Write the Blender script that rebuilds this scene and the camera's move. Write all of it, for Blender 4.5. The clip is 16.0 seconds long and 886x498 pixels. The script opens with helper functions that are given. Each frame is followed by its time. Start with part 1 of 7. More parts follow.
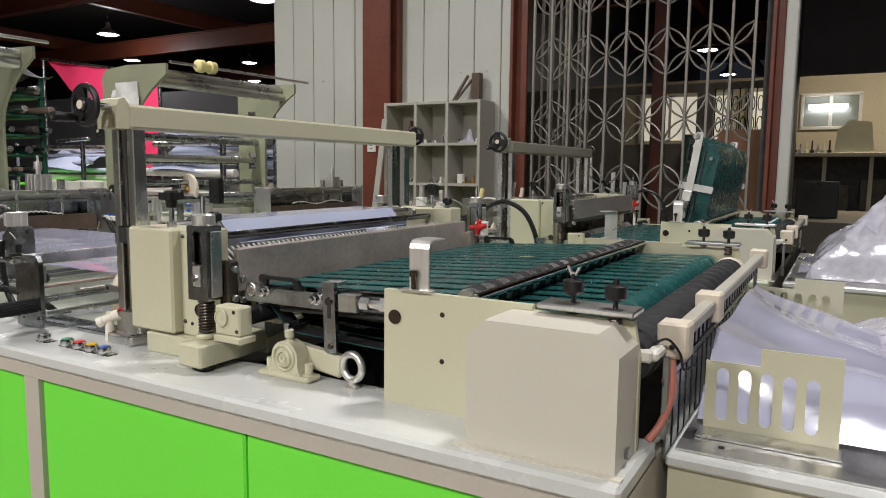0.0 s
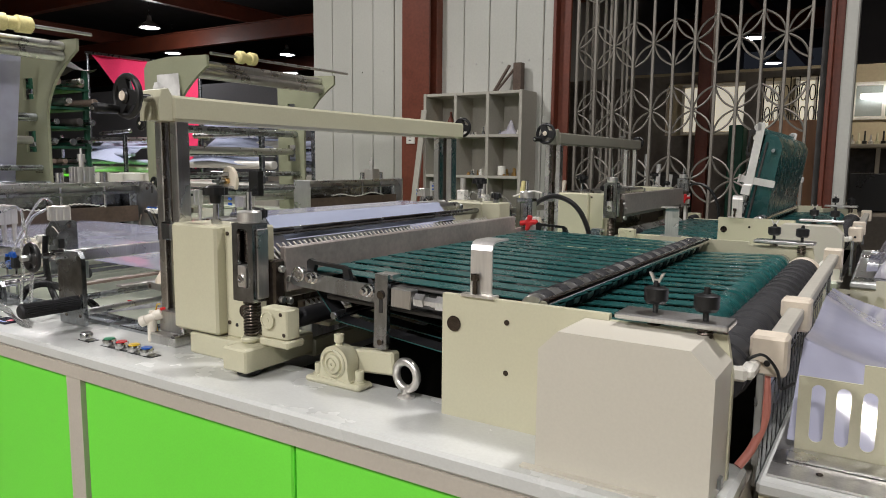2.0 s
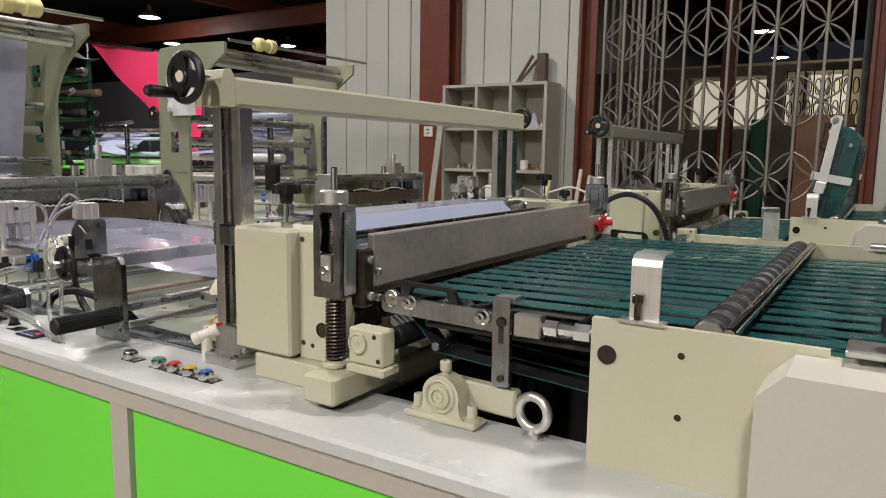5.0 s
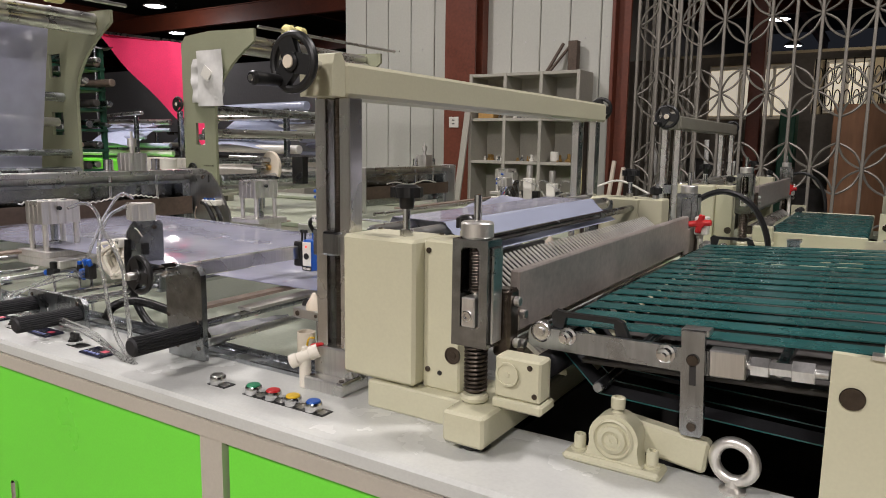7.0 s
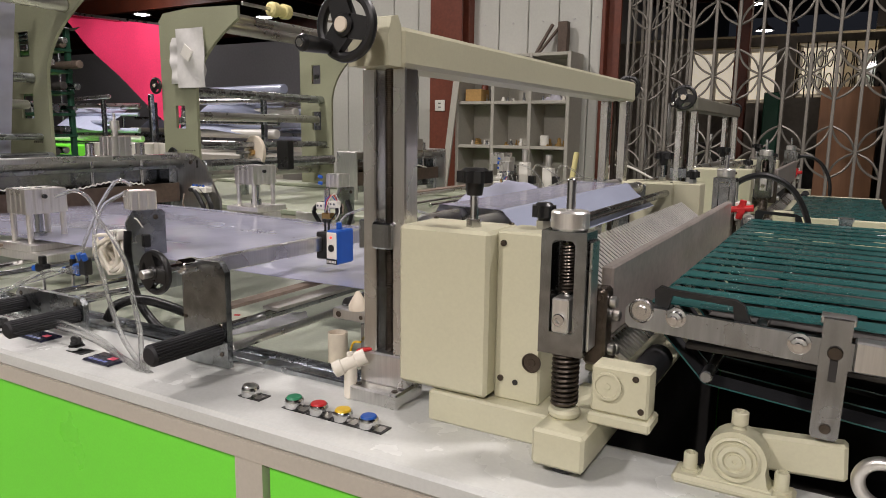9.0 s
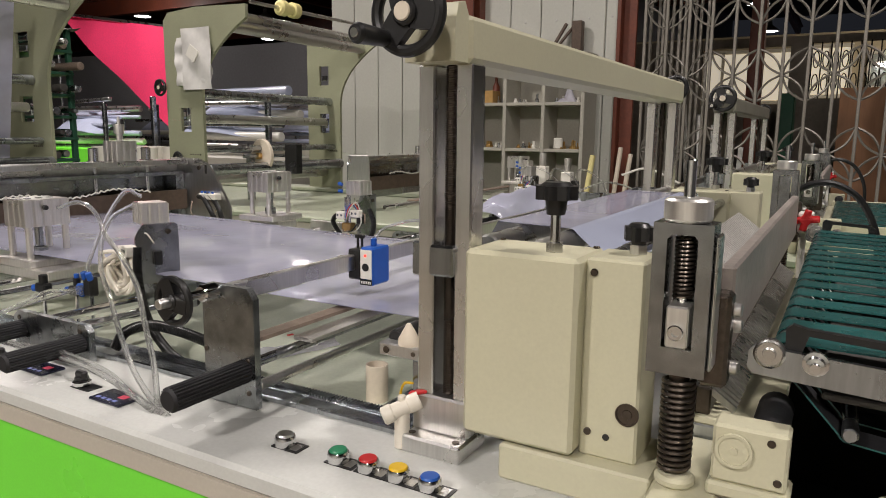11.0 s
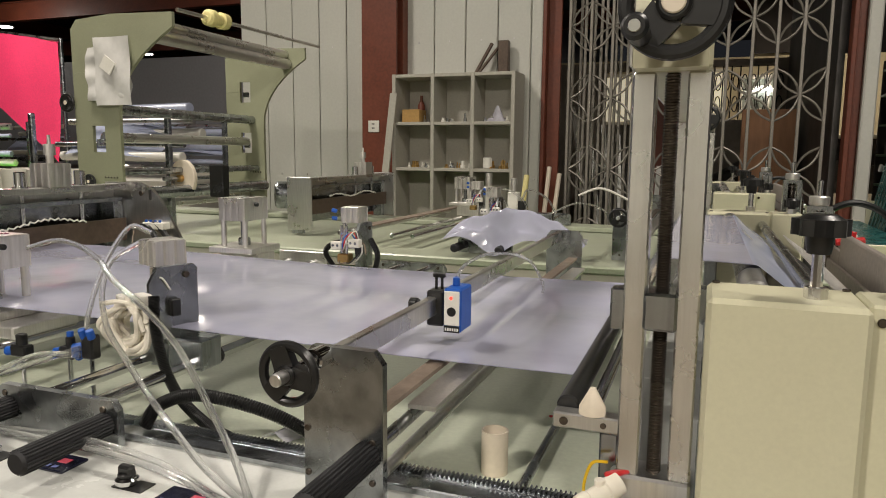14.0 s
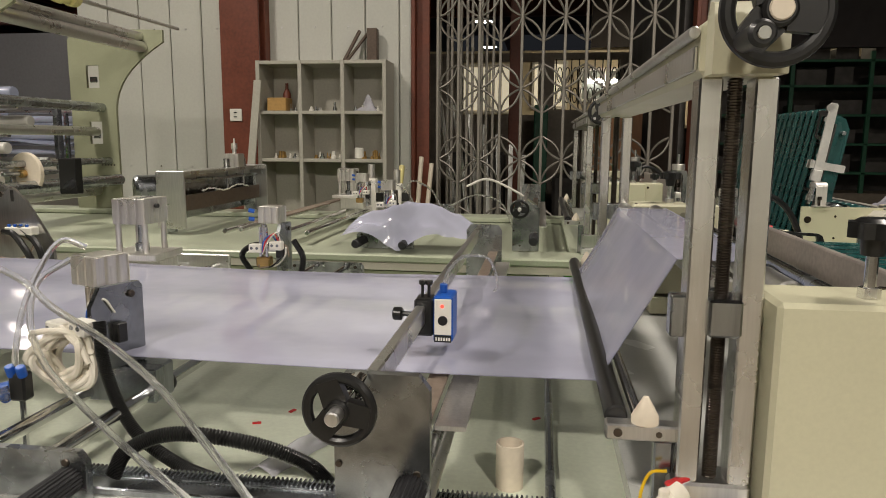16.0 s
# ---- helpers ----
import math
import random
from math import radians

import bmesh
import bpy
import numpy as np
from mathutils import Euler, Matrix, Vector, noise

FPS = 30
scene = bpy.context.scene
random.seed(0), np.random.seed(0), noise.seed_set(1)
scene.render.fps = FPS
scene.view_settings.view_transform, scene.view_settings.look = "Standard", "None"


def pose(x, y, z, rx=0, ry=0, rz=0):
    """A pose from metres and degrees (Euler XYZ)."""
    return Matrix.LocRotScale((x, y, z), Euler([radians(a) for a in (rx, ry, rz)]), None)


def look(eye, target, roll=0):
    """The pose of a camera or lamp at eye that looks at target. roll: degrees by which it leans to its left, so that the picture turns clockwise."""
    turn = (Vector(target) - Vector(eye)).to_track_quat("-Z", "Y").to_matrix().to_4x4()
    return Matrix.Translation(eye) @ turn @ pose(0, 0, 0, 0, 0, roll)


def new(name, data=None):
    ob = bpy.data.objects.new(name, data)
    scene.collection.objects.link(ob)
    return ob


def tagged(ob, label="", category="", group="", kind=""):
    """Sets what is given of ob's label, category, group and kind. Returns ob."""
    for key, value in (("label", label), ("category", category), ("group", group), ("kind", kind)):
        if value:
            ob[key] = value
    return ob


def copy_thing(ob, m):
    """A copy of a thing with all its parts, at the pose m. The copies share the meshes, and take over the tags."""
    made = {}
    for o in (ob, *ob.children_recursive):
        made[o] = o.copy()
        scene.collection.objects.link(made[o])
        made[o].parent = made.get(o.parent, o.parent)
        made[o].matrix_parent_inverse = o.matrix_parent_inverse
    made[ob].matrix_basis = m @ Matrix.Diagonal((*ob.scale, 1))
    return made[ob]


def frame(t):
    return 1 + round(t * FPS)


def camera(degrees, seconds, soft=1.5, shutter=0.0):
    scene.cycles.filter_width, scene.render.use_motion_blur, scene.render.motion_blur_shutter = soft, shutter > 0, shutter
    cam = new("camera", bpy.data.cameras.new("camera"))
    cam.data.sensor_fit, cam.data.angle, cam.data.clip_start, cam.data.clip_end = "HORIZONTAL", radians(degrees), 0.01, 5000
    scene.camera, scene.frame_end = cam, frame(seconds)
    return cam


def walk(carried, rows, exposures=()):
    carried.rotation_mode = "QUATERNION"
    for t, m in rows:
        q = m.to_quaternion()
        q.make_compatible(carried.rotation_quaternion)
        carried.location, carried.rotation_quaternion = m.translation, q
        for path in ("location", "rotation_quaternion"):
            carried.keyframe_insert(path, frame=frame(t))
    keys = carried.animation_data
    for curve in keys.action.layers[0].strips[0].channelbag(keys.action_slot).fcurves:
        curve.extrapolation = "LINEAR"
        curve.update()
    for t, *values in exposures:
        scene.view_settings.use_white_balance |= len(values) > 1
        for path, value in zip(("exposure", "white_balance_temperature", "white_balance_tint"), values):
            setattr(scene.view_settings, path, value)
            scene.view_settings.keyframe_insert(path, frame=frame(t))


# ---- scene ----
cam = camera(64.5, 16.0, soft=0.95)
PATH = [
    (0, (-0.044, 0.063, 1.302), (-1.029, 1.789, 1.078), 0.6),
    (0.5, (-0.045, 0.087, 1.303), (-1.053, 1.798, 1.069), 0.6),
    (1, (-0.051, 0.106, 1.303), (-1.101, 1.79, 1.052), 0.5),
    (1.5, (-0.078, 0.119, 1.3), (-1.146, 1.791, 1.045), 0.6),
    (2, (-0.132, 0.121, 1.307), (-1.199, 1.794, 1.058), 0.6),
    (2.5, (-0.199, 0.109, 1.316), (-1.264, 1.78, 1.045), 0.5),
    (3, (-0.27, 0.082, 1.322), (-1.336, 1.753, 1.055), 0.6),
    (3.2, (-0.298, 0.072, 1.325), (-1.363, 1.745, 1.066), 0.7),
    (5.3, (-0.444, 0.207, 1.304), (-1.499, 1.885, 1.034), 0.9),
    (5.5, (-0.464, 0.214, 1.306), (-1.518, 1.891, 1.033), 0.9),
    (6, (-0.534, 0.219, 1.3), (-1.587, 1.896, 1.019), 1.0),
    (6.5, (-0.621, 0.222, 1.303), (-1.675, 1.896, 1.006), 0.9),
    (7, (-0.707, 0.215, 1.313), (-1.762, 1.888, 1.019), 0.8),
    (7.5, (-0.77, 0.214, 1.309), (-1.77, 1.92, 1.012), 0.8),
    (8, (-0.818, 0.223, 1.307), (-1.803, 1.936, 0.996), 0.8),
    (8.5, (-0.864, 0.242, 1.302), (-1.848, 1.952, 0.976), 0.6),
    (8.7, (-0.88, 0.248, 1.3), (-1.861, 1.958, 0.967), 0.7),
    (10.8, (-1.04, 0.345, 1.306), (-2.013, 2.06, 0.974), 0.6),
    (11, (-1.058, 0.35, 1.306), (-2.038, 2.061, 0.977), 0.6),
    (11.5, (-1.145, 0.339, 1.309), (-2.126, 2.055, 1.001), 0.6),
    (12, (-1.227, 0.315, 1.326), (-2.109, 2.088, 1.046), 0.6),
    (12.5, (-1.292, 0.286, 1.328), (-2.048, 2.122, 1.093), 0.6),
    (13, (-1.346, 0.292, 1.32), (-2.039, 2.15, 1.053), 0.6),
    (13.5, (-1.402, 0.329, 1.314), (-2.096, 2.187, 1.049), 0.5),
    (14, (-1.456, 0.367, 1.306), (-2.148, 2.224, 1.033), 0.5),
    (14.5, (-1.478, 0.387, 1.314), (-2.154, 2.249, 1.036), 0.4),
    (15, (-1.528, 0.388, 1.314), (-2.186, 2.257, 1.044), 0.4),
    (15.5, (-1.61, 0.39, 1.316), (-2.109, 2.306, 1.039), 0.5),
    (16, (-1.684, 0.373, 1.323), (-1.954, 2.332, 1.019), 0.4),
]
EXPOSURES = [(0, 0.14, 5900, 14), (3, 0.12, 5900, 15), (5.5, 0.06, 6000, 16), (8.5, 0.04, 6100, 19), (11, 0.03, 6250, 17), (12.5, -0.03, 6400, 14), (14.5, 0.0, 6550, 12), (16, 0.0, 6550, 12)]
walk(cam, [(t, look(eye, target, roll)) for t, eye, target, roll in PATH], EXPOSURES)

# ---- light and exposure ----
world = bpy.data.worlds.new("world")
scene.world = world
world.use_nodes = True
world.node_tree.nodes["Background"].inputs[0].default_value = (0.55, 0.6, 0.7, 1)
world.node_tree.nodes["Background"].inputs[1].default_value = 0.02
LAMP_COLOUR = (1.0, 0.93, 0.82)
TOP = 0.887           # worktop height
M2 = Vector((0.02, 2.05, 0.0))   # from the first machine to the second


def lamp(x, y, z, watts, radius=0.22, colour=LAMP_COLOUR):
    d = bpy.data.lights.new("bay_light", "AREA")
    d.shape, d.size, d.energy, d.color = "DISK", radius * 2, watts, colour
    new("bay_light", d).matrix_world = pose(x, y, z)


for x, y in ((-10.3, 10.75), (-16.45, 11.65)):
    d = bpy.data.lights.new("bay_bulb", "POINT")
    d.energy, d.shadow_soft_size, d.color = 45, 0.2, LAMP_COLOUR
    new("bay_bulb", d).location = (x, y, 4.35)
# south pair and (-11.0, 6.0) are added fill, placed for brightness
for x, y, w in ((-4.6, 2.6, 110), (0.2, 2.4, 95), (-3.2, -2.7, 205), (0.5, -3.4, 225), (-9.5, 4.5, 90), (-11.0, 6.0, 170)):
    lamp(x, y, 4.52, w)
# added warm fill for the back hall, without a fixture
lamp(1.0, 13.0, 4.3, 190, 0.4, (1.0, 0.86, 0.62))


# ---- materials ----
def mat(name, colour, rough=0.5, metal=0.0, grain=60.0, vary=0.12, bump=0.02, stain=3.0, stretch=(1, 1, 1), emit=0.0, alpha=1.0, trans=0.0, random_piece=0.0, spec=0.5, coat=0.0):
    m = bpy.data.materials.new(name)
    m.use_nodes = True
    t = m.node_tree
    b = t.nodes["Principled BSDF"]
    L = t.links.new
    co = t.nodes.new("ShaderNodeTexCoord")
    mp = t.nodes.new("ShaderNodeMapping")
    mp.inputs["Scale"].default_value = stretch
    L(co.outputs["Object"], mp.inputs["Vector"])
    fine, coarse = t.nodes.new("ShaderNodeTexNoise"), t.nodes.new("ShaderNodeTexNoise")
    fine.inputs["Scale"].default_value, fine.inputs["Detail"].default_value = grain, 4
    coarse.inputs["Scale"].default_value, coarse.inputs["Detail"].default_value = stain, 6
    L(mp.outputs[0], fine.inputs["Vector"])
    L(co.outputs["Object"], coarse.inputs["Vector"])
    add = t.nodes.new("ShaderNodeMath")
    add.operation = "ADD"
    L(fine.outputs["Fac"], add.inputs[0])
    L(coarse.outputs["Fac"], add.inputs[1])
    rng = t.nodes.new("ShaderNodeMapRange")
    rng.inputs["From Min"].default_value, rng.inputs["From Max"].default_value = 0.6, 1.4
    rng.inputs["To Min"].default_value, rng.inputs["To Max"].default_value = 1 - vary, 1 + vary
    L(add.outputs[0], rng.inputs["Value"])
    val = rng.outputs[0]
    if random_piece:
        info = t.nodes.new("ShaderNodeObjectInfo")
        r2 = t.nodes.new("ShaderNodeMapRange")
        r2.inputs["To Min"].default_value, r2.inputs["To Max"].default_value = 1 - random_piece, 1 + random_piece
        L(info.outputs["Random"], r2.inputs["Value"])
        mul = t.nodes.new("ShaderNodeMath")
        mul.operation = "MULTIPLY"
        L(val, mul.inputs[0])
        L(r2.outputs[0], mul.inputs[1])
        val = mul.outputs[0]
    hsv = t.nodes.new("ShaderNodeHueSaturation")
    hsv.inputs["Color"].default_value = (*colour, 1)
    L(val, hsv.inputs["Value"])
    L(hsv.outputs[0], b.inputs["Base Color"])
    rr = t.nodes.new("ShaderNodeMapRange")
    rr.inputs["From Min"].default_value, rr.inputs["From Max"].default_value = 0.3, 0.7
    rr.inputs["To Min"].default_value, rr.inputs["To Max"].default_value = max(0.02, rough - 0.08), min(1, rough + 0.1)
    L(coarse.outputs["Fac"], rr.inputs["Value"])
    L(rr.outputs[0], b.inputs["Roughness"])
    b.inputs["Metallic"].default_value = metal
    b.inputs["Specular IOR Level"].default_value = spec
    b.inputs["Alpha"].default_value = alpha
    b.inputs["Transmission Weight"].default_value = trans
    b.inputs["Coat Weight"].default_value = coat
    if bump:
        bp = t.nodes.new("ShaderNodeBump")
        bp.inputs["Strength"].default_value, bp.inputs["Distance"].default_value = bump * 10 if bump < 0.1 else 1, 0.001
        L(fine.outputs["Fac"], bp.inputs["Height"])
        L(bp.outputs[0], b.inputs["Normal"])
    if emit:
        b.inputs["Emission Color"].default_value = (*colour, 1)
        b.inputs["Emission Strength"].default_value = emit
    return m


def sheet_plastic(name, colour, clear, rough, wave, relief=0.35):
    """Thin polythene: part clear, part milky, with a glossy rippled skin."""
    m = bpy.data.materials.new(name)
    m.use_nodes = True
    t = m.node_tree
    L = t.links.new
    b = t.nodes["Principled BSDF"]
    b.inputs["Base Color"].default_value = (*colour, 1)
    b.inputs["Roughness"].default_value = rough
    co, n = t.nodes.new("ShaderNodeTexCoord"), t.nodes.new("ShaderNodeTexNoise")
    n.inputs["Scale"].default_value, n.inputs["Detail"].default_value = wave, 3
    L(co.outputs["Object"], n.inputs["Vector"])
    bp = t.nodes.new("ShaderNodeBump")
    bp.inputs["Strength"].default_value, bp.inputs["Distance"].default_value = relief, 0.01
    L(n.outputs["Fac"], bp.inputs["Height"])
    L(bp.outputs[0], b.inputs["Normal"])
    rng = t.nodes.new("ShaderNodeMapRange")
    rng.inputs["From Min"].default_value, rng.inputs["From Max"].default_value = 0.3, 0.7
    rng.inputs["To Min"].default_value, rng.inputs["To Max"].default_value = 1 - clear - 0.08, 1 - clear + 0.08
    L(n.outputs["Fac"], rng.inputs["Value"])
    L(rng.outputs[0], b.inputs["Alpha"])
    return m


CREAM = mat("cream_paint", (0.56, 0.54, 0.385), 0.36, grain=220, vary=0.05, bump=0.008, stain=5)
# CREAM made paler: the light on the cover's front is in the colour
COVERLIT = mat("lit_cover_cream", (0.60, 0.57, 0.48), 0.4, grain=240, vary=0.04, bump=0.008, stain=3)
TABLE = mat("table_paint", (0.60, 0.61, 0.58), 0.22, grain=180, vary=0.06, bump=0.006, stain=7)
FASCIA = mat("fascia_paint", (0.50, 0.46, 0.39), 0.4, grain=180, vary=0.06, bump=0.006, stain=4)
GREEN = mat("lime_paint", (0.185, 0.80, 0.05), 0.35, grain=240, vary=0.05, bump=0.008, stain=3)
PAN = mat("pan_paint", (0.68, 0.72, 0.58), 0.35, grain=120, vary=0.1, bump=0.006, stain=5)
DECKSAGE = mat("worn_sage_deck", (0.40, 0.43, 0.32), 0.36, grain=120, vary=0.14, bump=0.006, stain=5)
SAGE = mat("sage_paint", (0.29, 0.30, 0.20), 0.42, grain=150, vary=0.08, bump=0.008, stain=4)
STEEL = mat("brushed_steel", (0.68, 0.67, 0.65), 0.3, 1.0, grain=260, vary=0.14, bump=0.012, stain=9, stretch=(1, 1, 0.06))
DARKSTEEL = mat("ground_steel", (0.40, 0.42, 0.44), 0.24, 1.0, grain=120, vary=0.34, bump=0.01, stain=11, stretch=(1, 1, 0.08))
GUIDE = mat("blued_steel", (0.32, 0.33, 0.335), 0.2, 1.0, grain=60, vary=0.3, bump=0.008, stain=18)
CHROME = mat("polished_chrome", (0.72, 0.72, 0.72), 0.1, 1.0, grain=120, vary=0.05, bump=0.002, stain=6)
ALU = mat("aluminium", (0.80, 0.775, 0.73), 0.34, 0.9, grain=260, vary=0.14, bump=0.012, stain=8, stretch=(1, 1, 0.06))
BARGREY = mat("seal_bar_steel", (0.43, 0.38, 0.345), 0.42, 0.5, grain=90, vary=0.22, bump=0.012, stain=10)
TOOTH = mat("comb_steel", (0.70, 0.68, 0.64), 0.38, 0.45, grain=120, vary=0.12, bump=0.006, stain=12)
OLIVE = mat("dull_olive_paint", (0.235, 0.225, 0.18), 0.42, grain=180, vary=0.08, bump=0.008, stain=4)
BLACK = mat("black_plastic", (0.012, 0.012, 0.012), 0.32, grain=150, vary=0.2, bump=0.01)
RUBBER = mat("black_rubber", (0.016, 0.016, 0.018), 0.6, grain=200, vary=0.3, bump=0.03)
OILED = mat("oiled_spring_steel", (0.115, 0.095, 0.078), 0.27, 0.9, grain=150, vary=0.3, bump=0.01)
BELT = mat("teal_belt", (0.014, 0.083, 0.080), 0.27, grain=90, vary=0.15, bump=0.01, stain=20, random_piece=0.15)
# near-black: shade inside pits, slots and holes is put into the colour
PIT = mat("pit_shade_black", (0.022, 0.020, 0.018), 0.7, grain=30, vary=0.4)
BROWN = mat("rusty_flat", (0.30, 0.235, 0.185), 0.5, 0.3, grain=60, vary=0.3, bump=0.02, stain=14)
WHITE = mat("white_plastic", (0.75, 0.73, 0.66), 0.4, grain=100, vary=0.05, bump=0.004)
IVORY = mat("ivory_pipe", (0.68, 0.60, 0.48), 0.45, grain=100, vary=0.08, bump=0.006)
DARKRUST = mat("dark_rust_flat", (0.11, 0.078, 0.058), 0.5, 0.3, grain=60, vary=0.3, bump=0.02, stain=14)
IVORYPALE = mat("ivory_valve", (0.80, 0.75, 0.64), 0.4, grain=100, vary=0.05, bump=0.004)
RED = mat("red_plastic", (0.55, 0.02, 0.02), 0.35, vary=0.1)
YELLOW = mat("yellow_plastic", (0.75, 0.48, 0.01), 0.35, vary=0.1)
BLUE = mat("blue_plastic", (0.012, 0.09, 0.42), 0.35, vary=0.1)
BUTTON_GREEN = mat("green_plastic", (0.02, 0.22, 0.10), 0.35, vary=0.1)
SALMON = mat("salmon_hose", (0.55, 0.20, 0.15), 0.5, vary=0.1)
PALEYELLOW = mat("yellow_foam", (0.72, 0.64, 0.28), 0.6, grain=90, vary=0.15, bump=0.02)
FILM = sheet_plastic("milky_film", (0.45, 0.455, 0.575), 0.17, 0.09, 7, 0.13)
FILMROLL = mat("film_on_roll", (0.44, 0.48, 0.62), 0.16, grain=20, vary=0.08, bump=0.01, stretch=(1, 0.1, 1))
BAG = sheet_plastic("clear_bag", (0.62, 0.61, 0.68), 0.35, 0.1, 22)
TUBE = mat("clear_tube", (0.96, 0.97, 0.95), 0.05, vary=0.02, bump=0, alpha=0.72, trans=0.92, spec=0.9, coat=0.6)
WALLP = mat("white_wall_panel", (0.56, 0.56, 0.505), 0.42, grain=50, vary=0.07, bump=0.006, stain=1.2)
OXIDE = mat("red_oxide_steel", (0.155, 0.040, 0.020), 0.5, grain=40, vary=0.3, bump=0.02, stain=4)
GATE = mat("gate_steel", (0.27, 0.25, 0.215), 0.45, 0.35, grain=90, vary=0.2, bump=0.01)
SHELF = mat("shelf_paint", (0.42, 0.40, 0.34), 0.55, grain=60, vary=0.12, bump=0.01)
CONCRETE = mat("concrete_floor", (0.20, 0.17, 0.13), 0.45, grain=30, vary=0.2, bump=0.02, stain=0.8)
# near-black: the missing light up under the roof is in the colour
CEIL = mat("unlit_roof", (0.035, 0.03, 0.03), 0.8, grain=6, vary=0.3)
GREYWALL = mat("grey_wall", (0.19, 0.19, 0.20), 0.7, grain=20, vary=0.12, stain=0.8)
DIMGLASS = mat("dim_glass", (0.30, 0.33, 0.30), 0.12, vary=0.2, bump=0, stain=1.0)
# the dim light behind the gate is put into this brown
DIMWALL = mat("dim_space_brown", (0.24, 0.205, 0.165), 0.7, grain=20, vary=0.25, stain=1.2)
CREAMWALL = mat("far_cream_wall", (0.55, 0.48, 0.34), 0.7, grain=20, vary=0.1, stain=0.7)
PINK = mat("pink_cloth", (0.86, 0.045, 0.15), 0.65, grain=40, vary=0.12, bump=0.03, stain=2)
PLY = mat("plywood", (0.34, 0.17, 0.085), 0.6, grain=30, vary=0.25, bump=0.02, stretch=(1, 1, 0.1), stain=3)
PAPER = mat("paper_pouch", (0.66, 0.65, 0.62), 0.35, grain=30, vary=0.12, bump=0.03)
GLOW = mat("lamp_glow", (1.0, 0.95, 0.88), 0.5, vary=0.0, bump=0, emit=14.0)
WINDOWGLOW = mat("lit_window", (0.95, 0.86, 0.64), 0.3, vary=0.25, bump=0, stain=1.5, emit=0.42)
SCREEN = mat("screen_glass", (0.012, 0.013, 0.03), 0.12, vary=0.2, bump=0)
LEDDIM = mat("dim_digits", (0.55, 0.06, 0.10), 0.4, vary=0, bump=0, emit=0.25)
PALEBLUE = mat("pale_key", (0.10, 0.13, 0.38), 0.4, vary=0.1, bump=0)
POST = mat("machined_post_steel", (0.74, 0.73, 0.71), 0.24, 1.0, grain=140, vary=0.16, bump=0.01, stain=10, stretch=(1, 1, 0.05))
PLATEGREY = mat("mottled_plate", (0.34, 0.355, 0.36), 0.26, 1.0, grain=34, vary=0.42, bump=0.012, stain=16)
WHITEARM = mat("galvanised_arm", (0.72, 0.71, 0.68), 0.38, 0.6, grain=90, vary=0.1, bump=0.006, stain=8)
LEDRED = mat("red_led", (1.0, 0.05, 0.03), 0.4, vary=0, bump=0, emit=2.0)
DARKGREEN = mat("dark_green_paint", (0.02, 0.10, 0.055), 0.5, vary=0.2)
CARD = mat("cardboard", (0.42, 0.25, 0.08), 0.7, vary=0.2)
BRASS = mat("brass", (0.55, 0.36, 0.14), 0.3, 1.0, vary=0.15)
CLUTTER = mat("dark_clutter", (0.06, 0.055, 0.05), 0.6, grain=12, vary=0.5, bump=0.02)


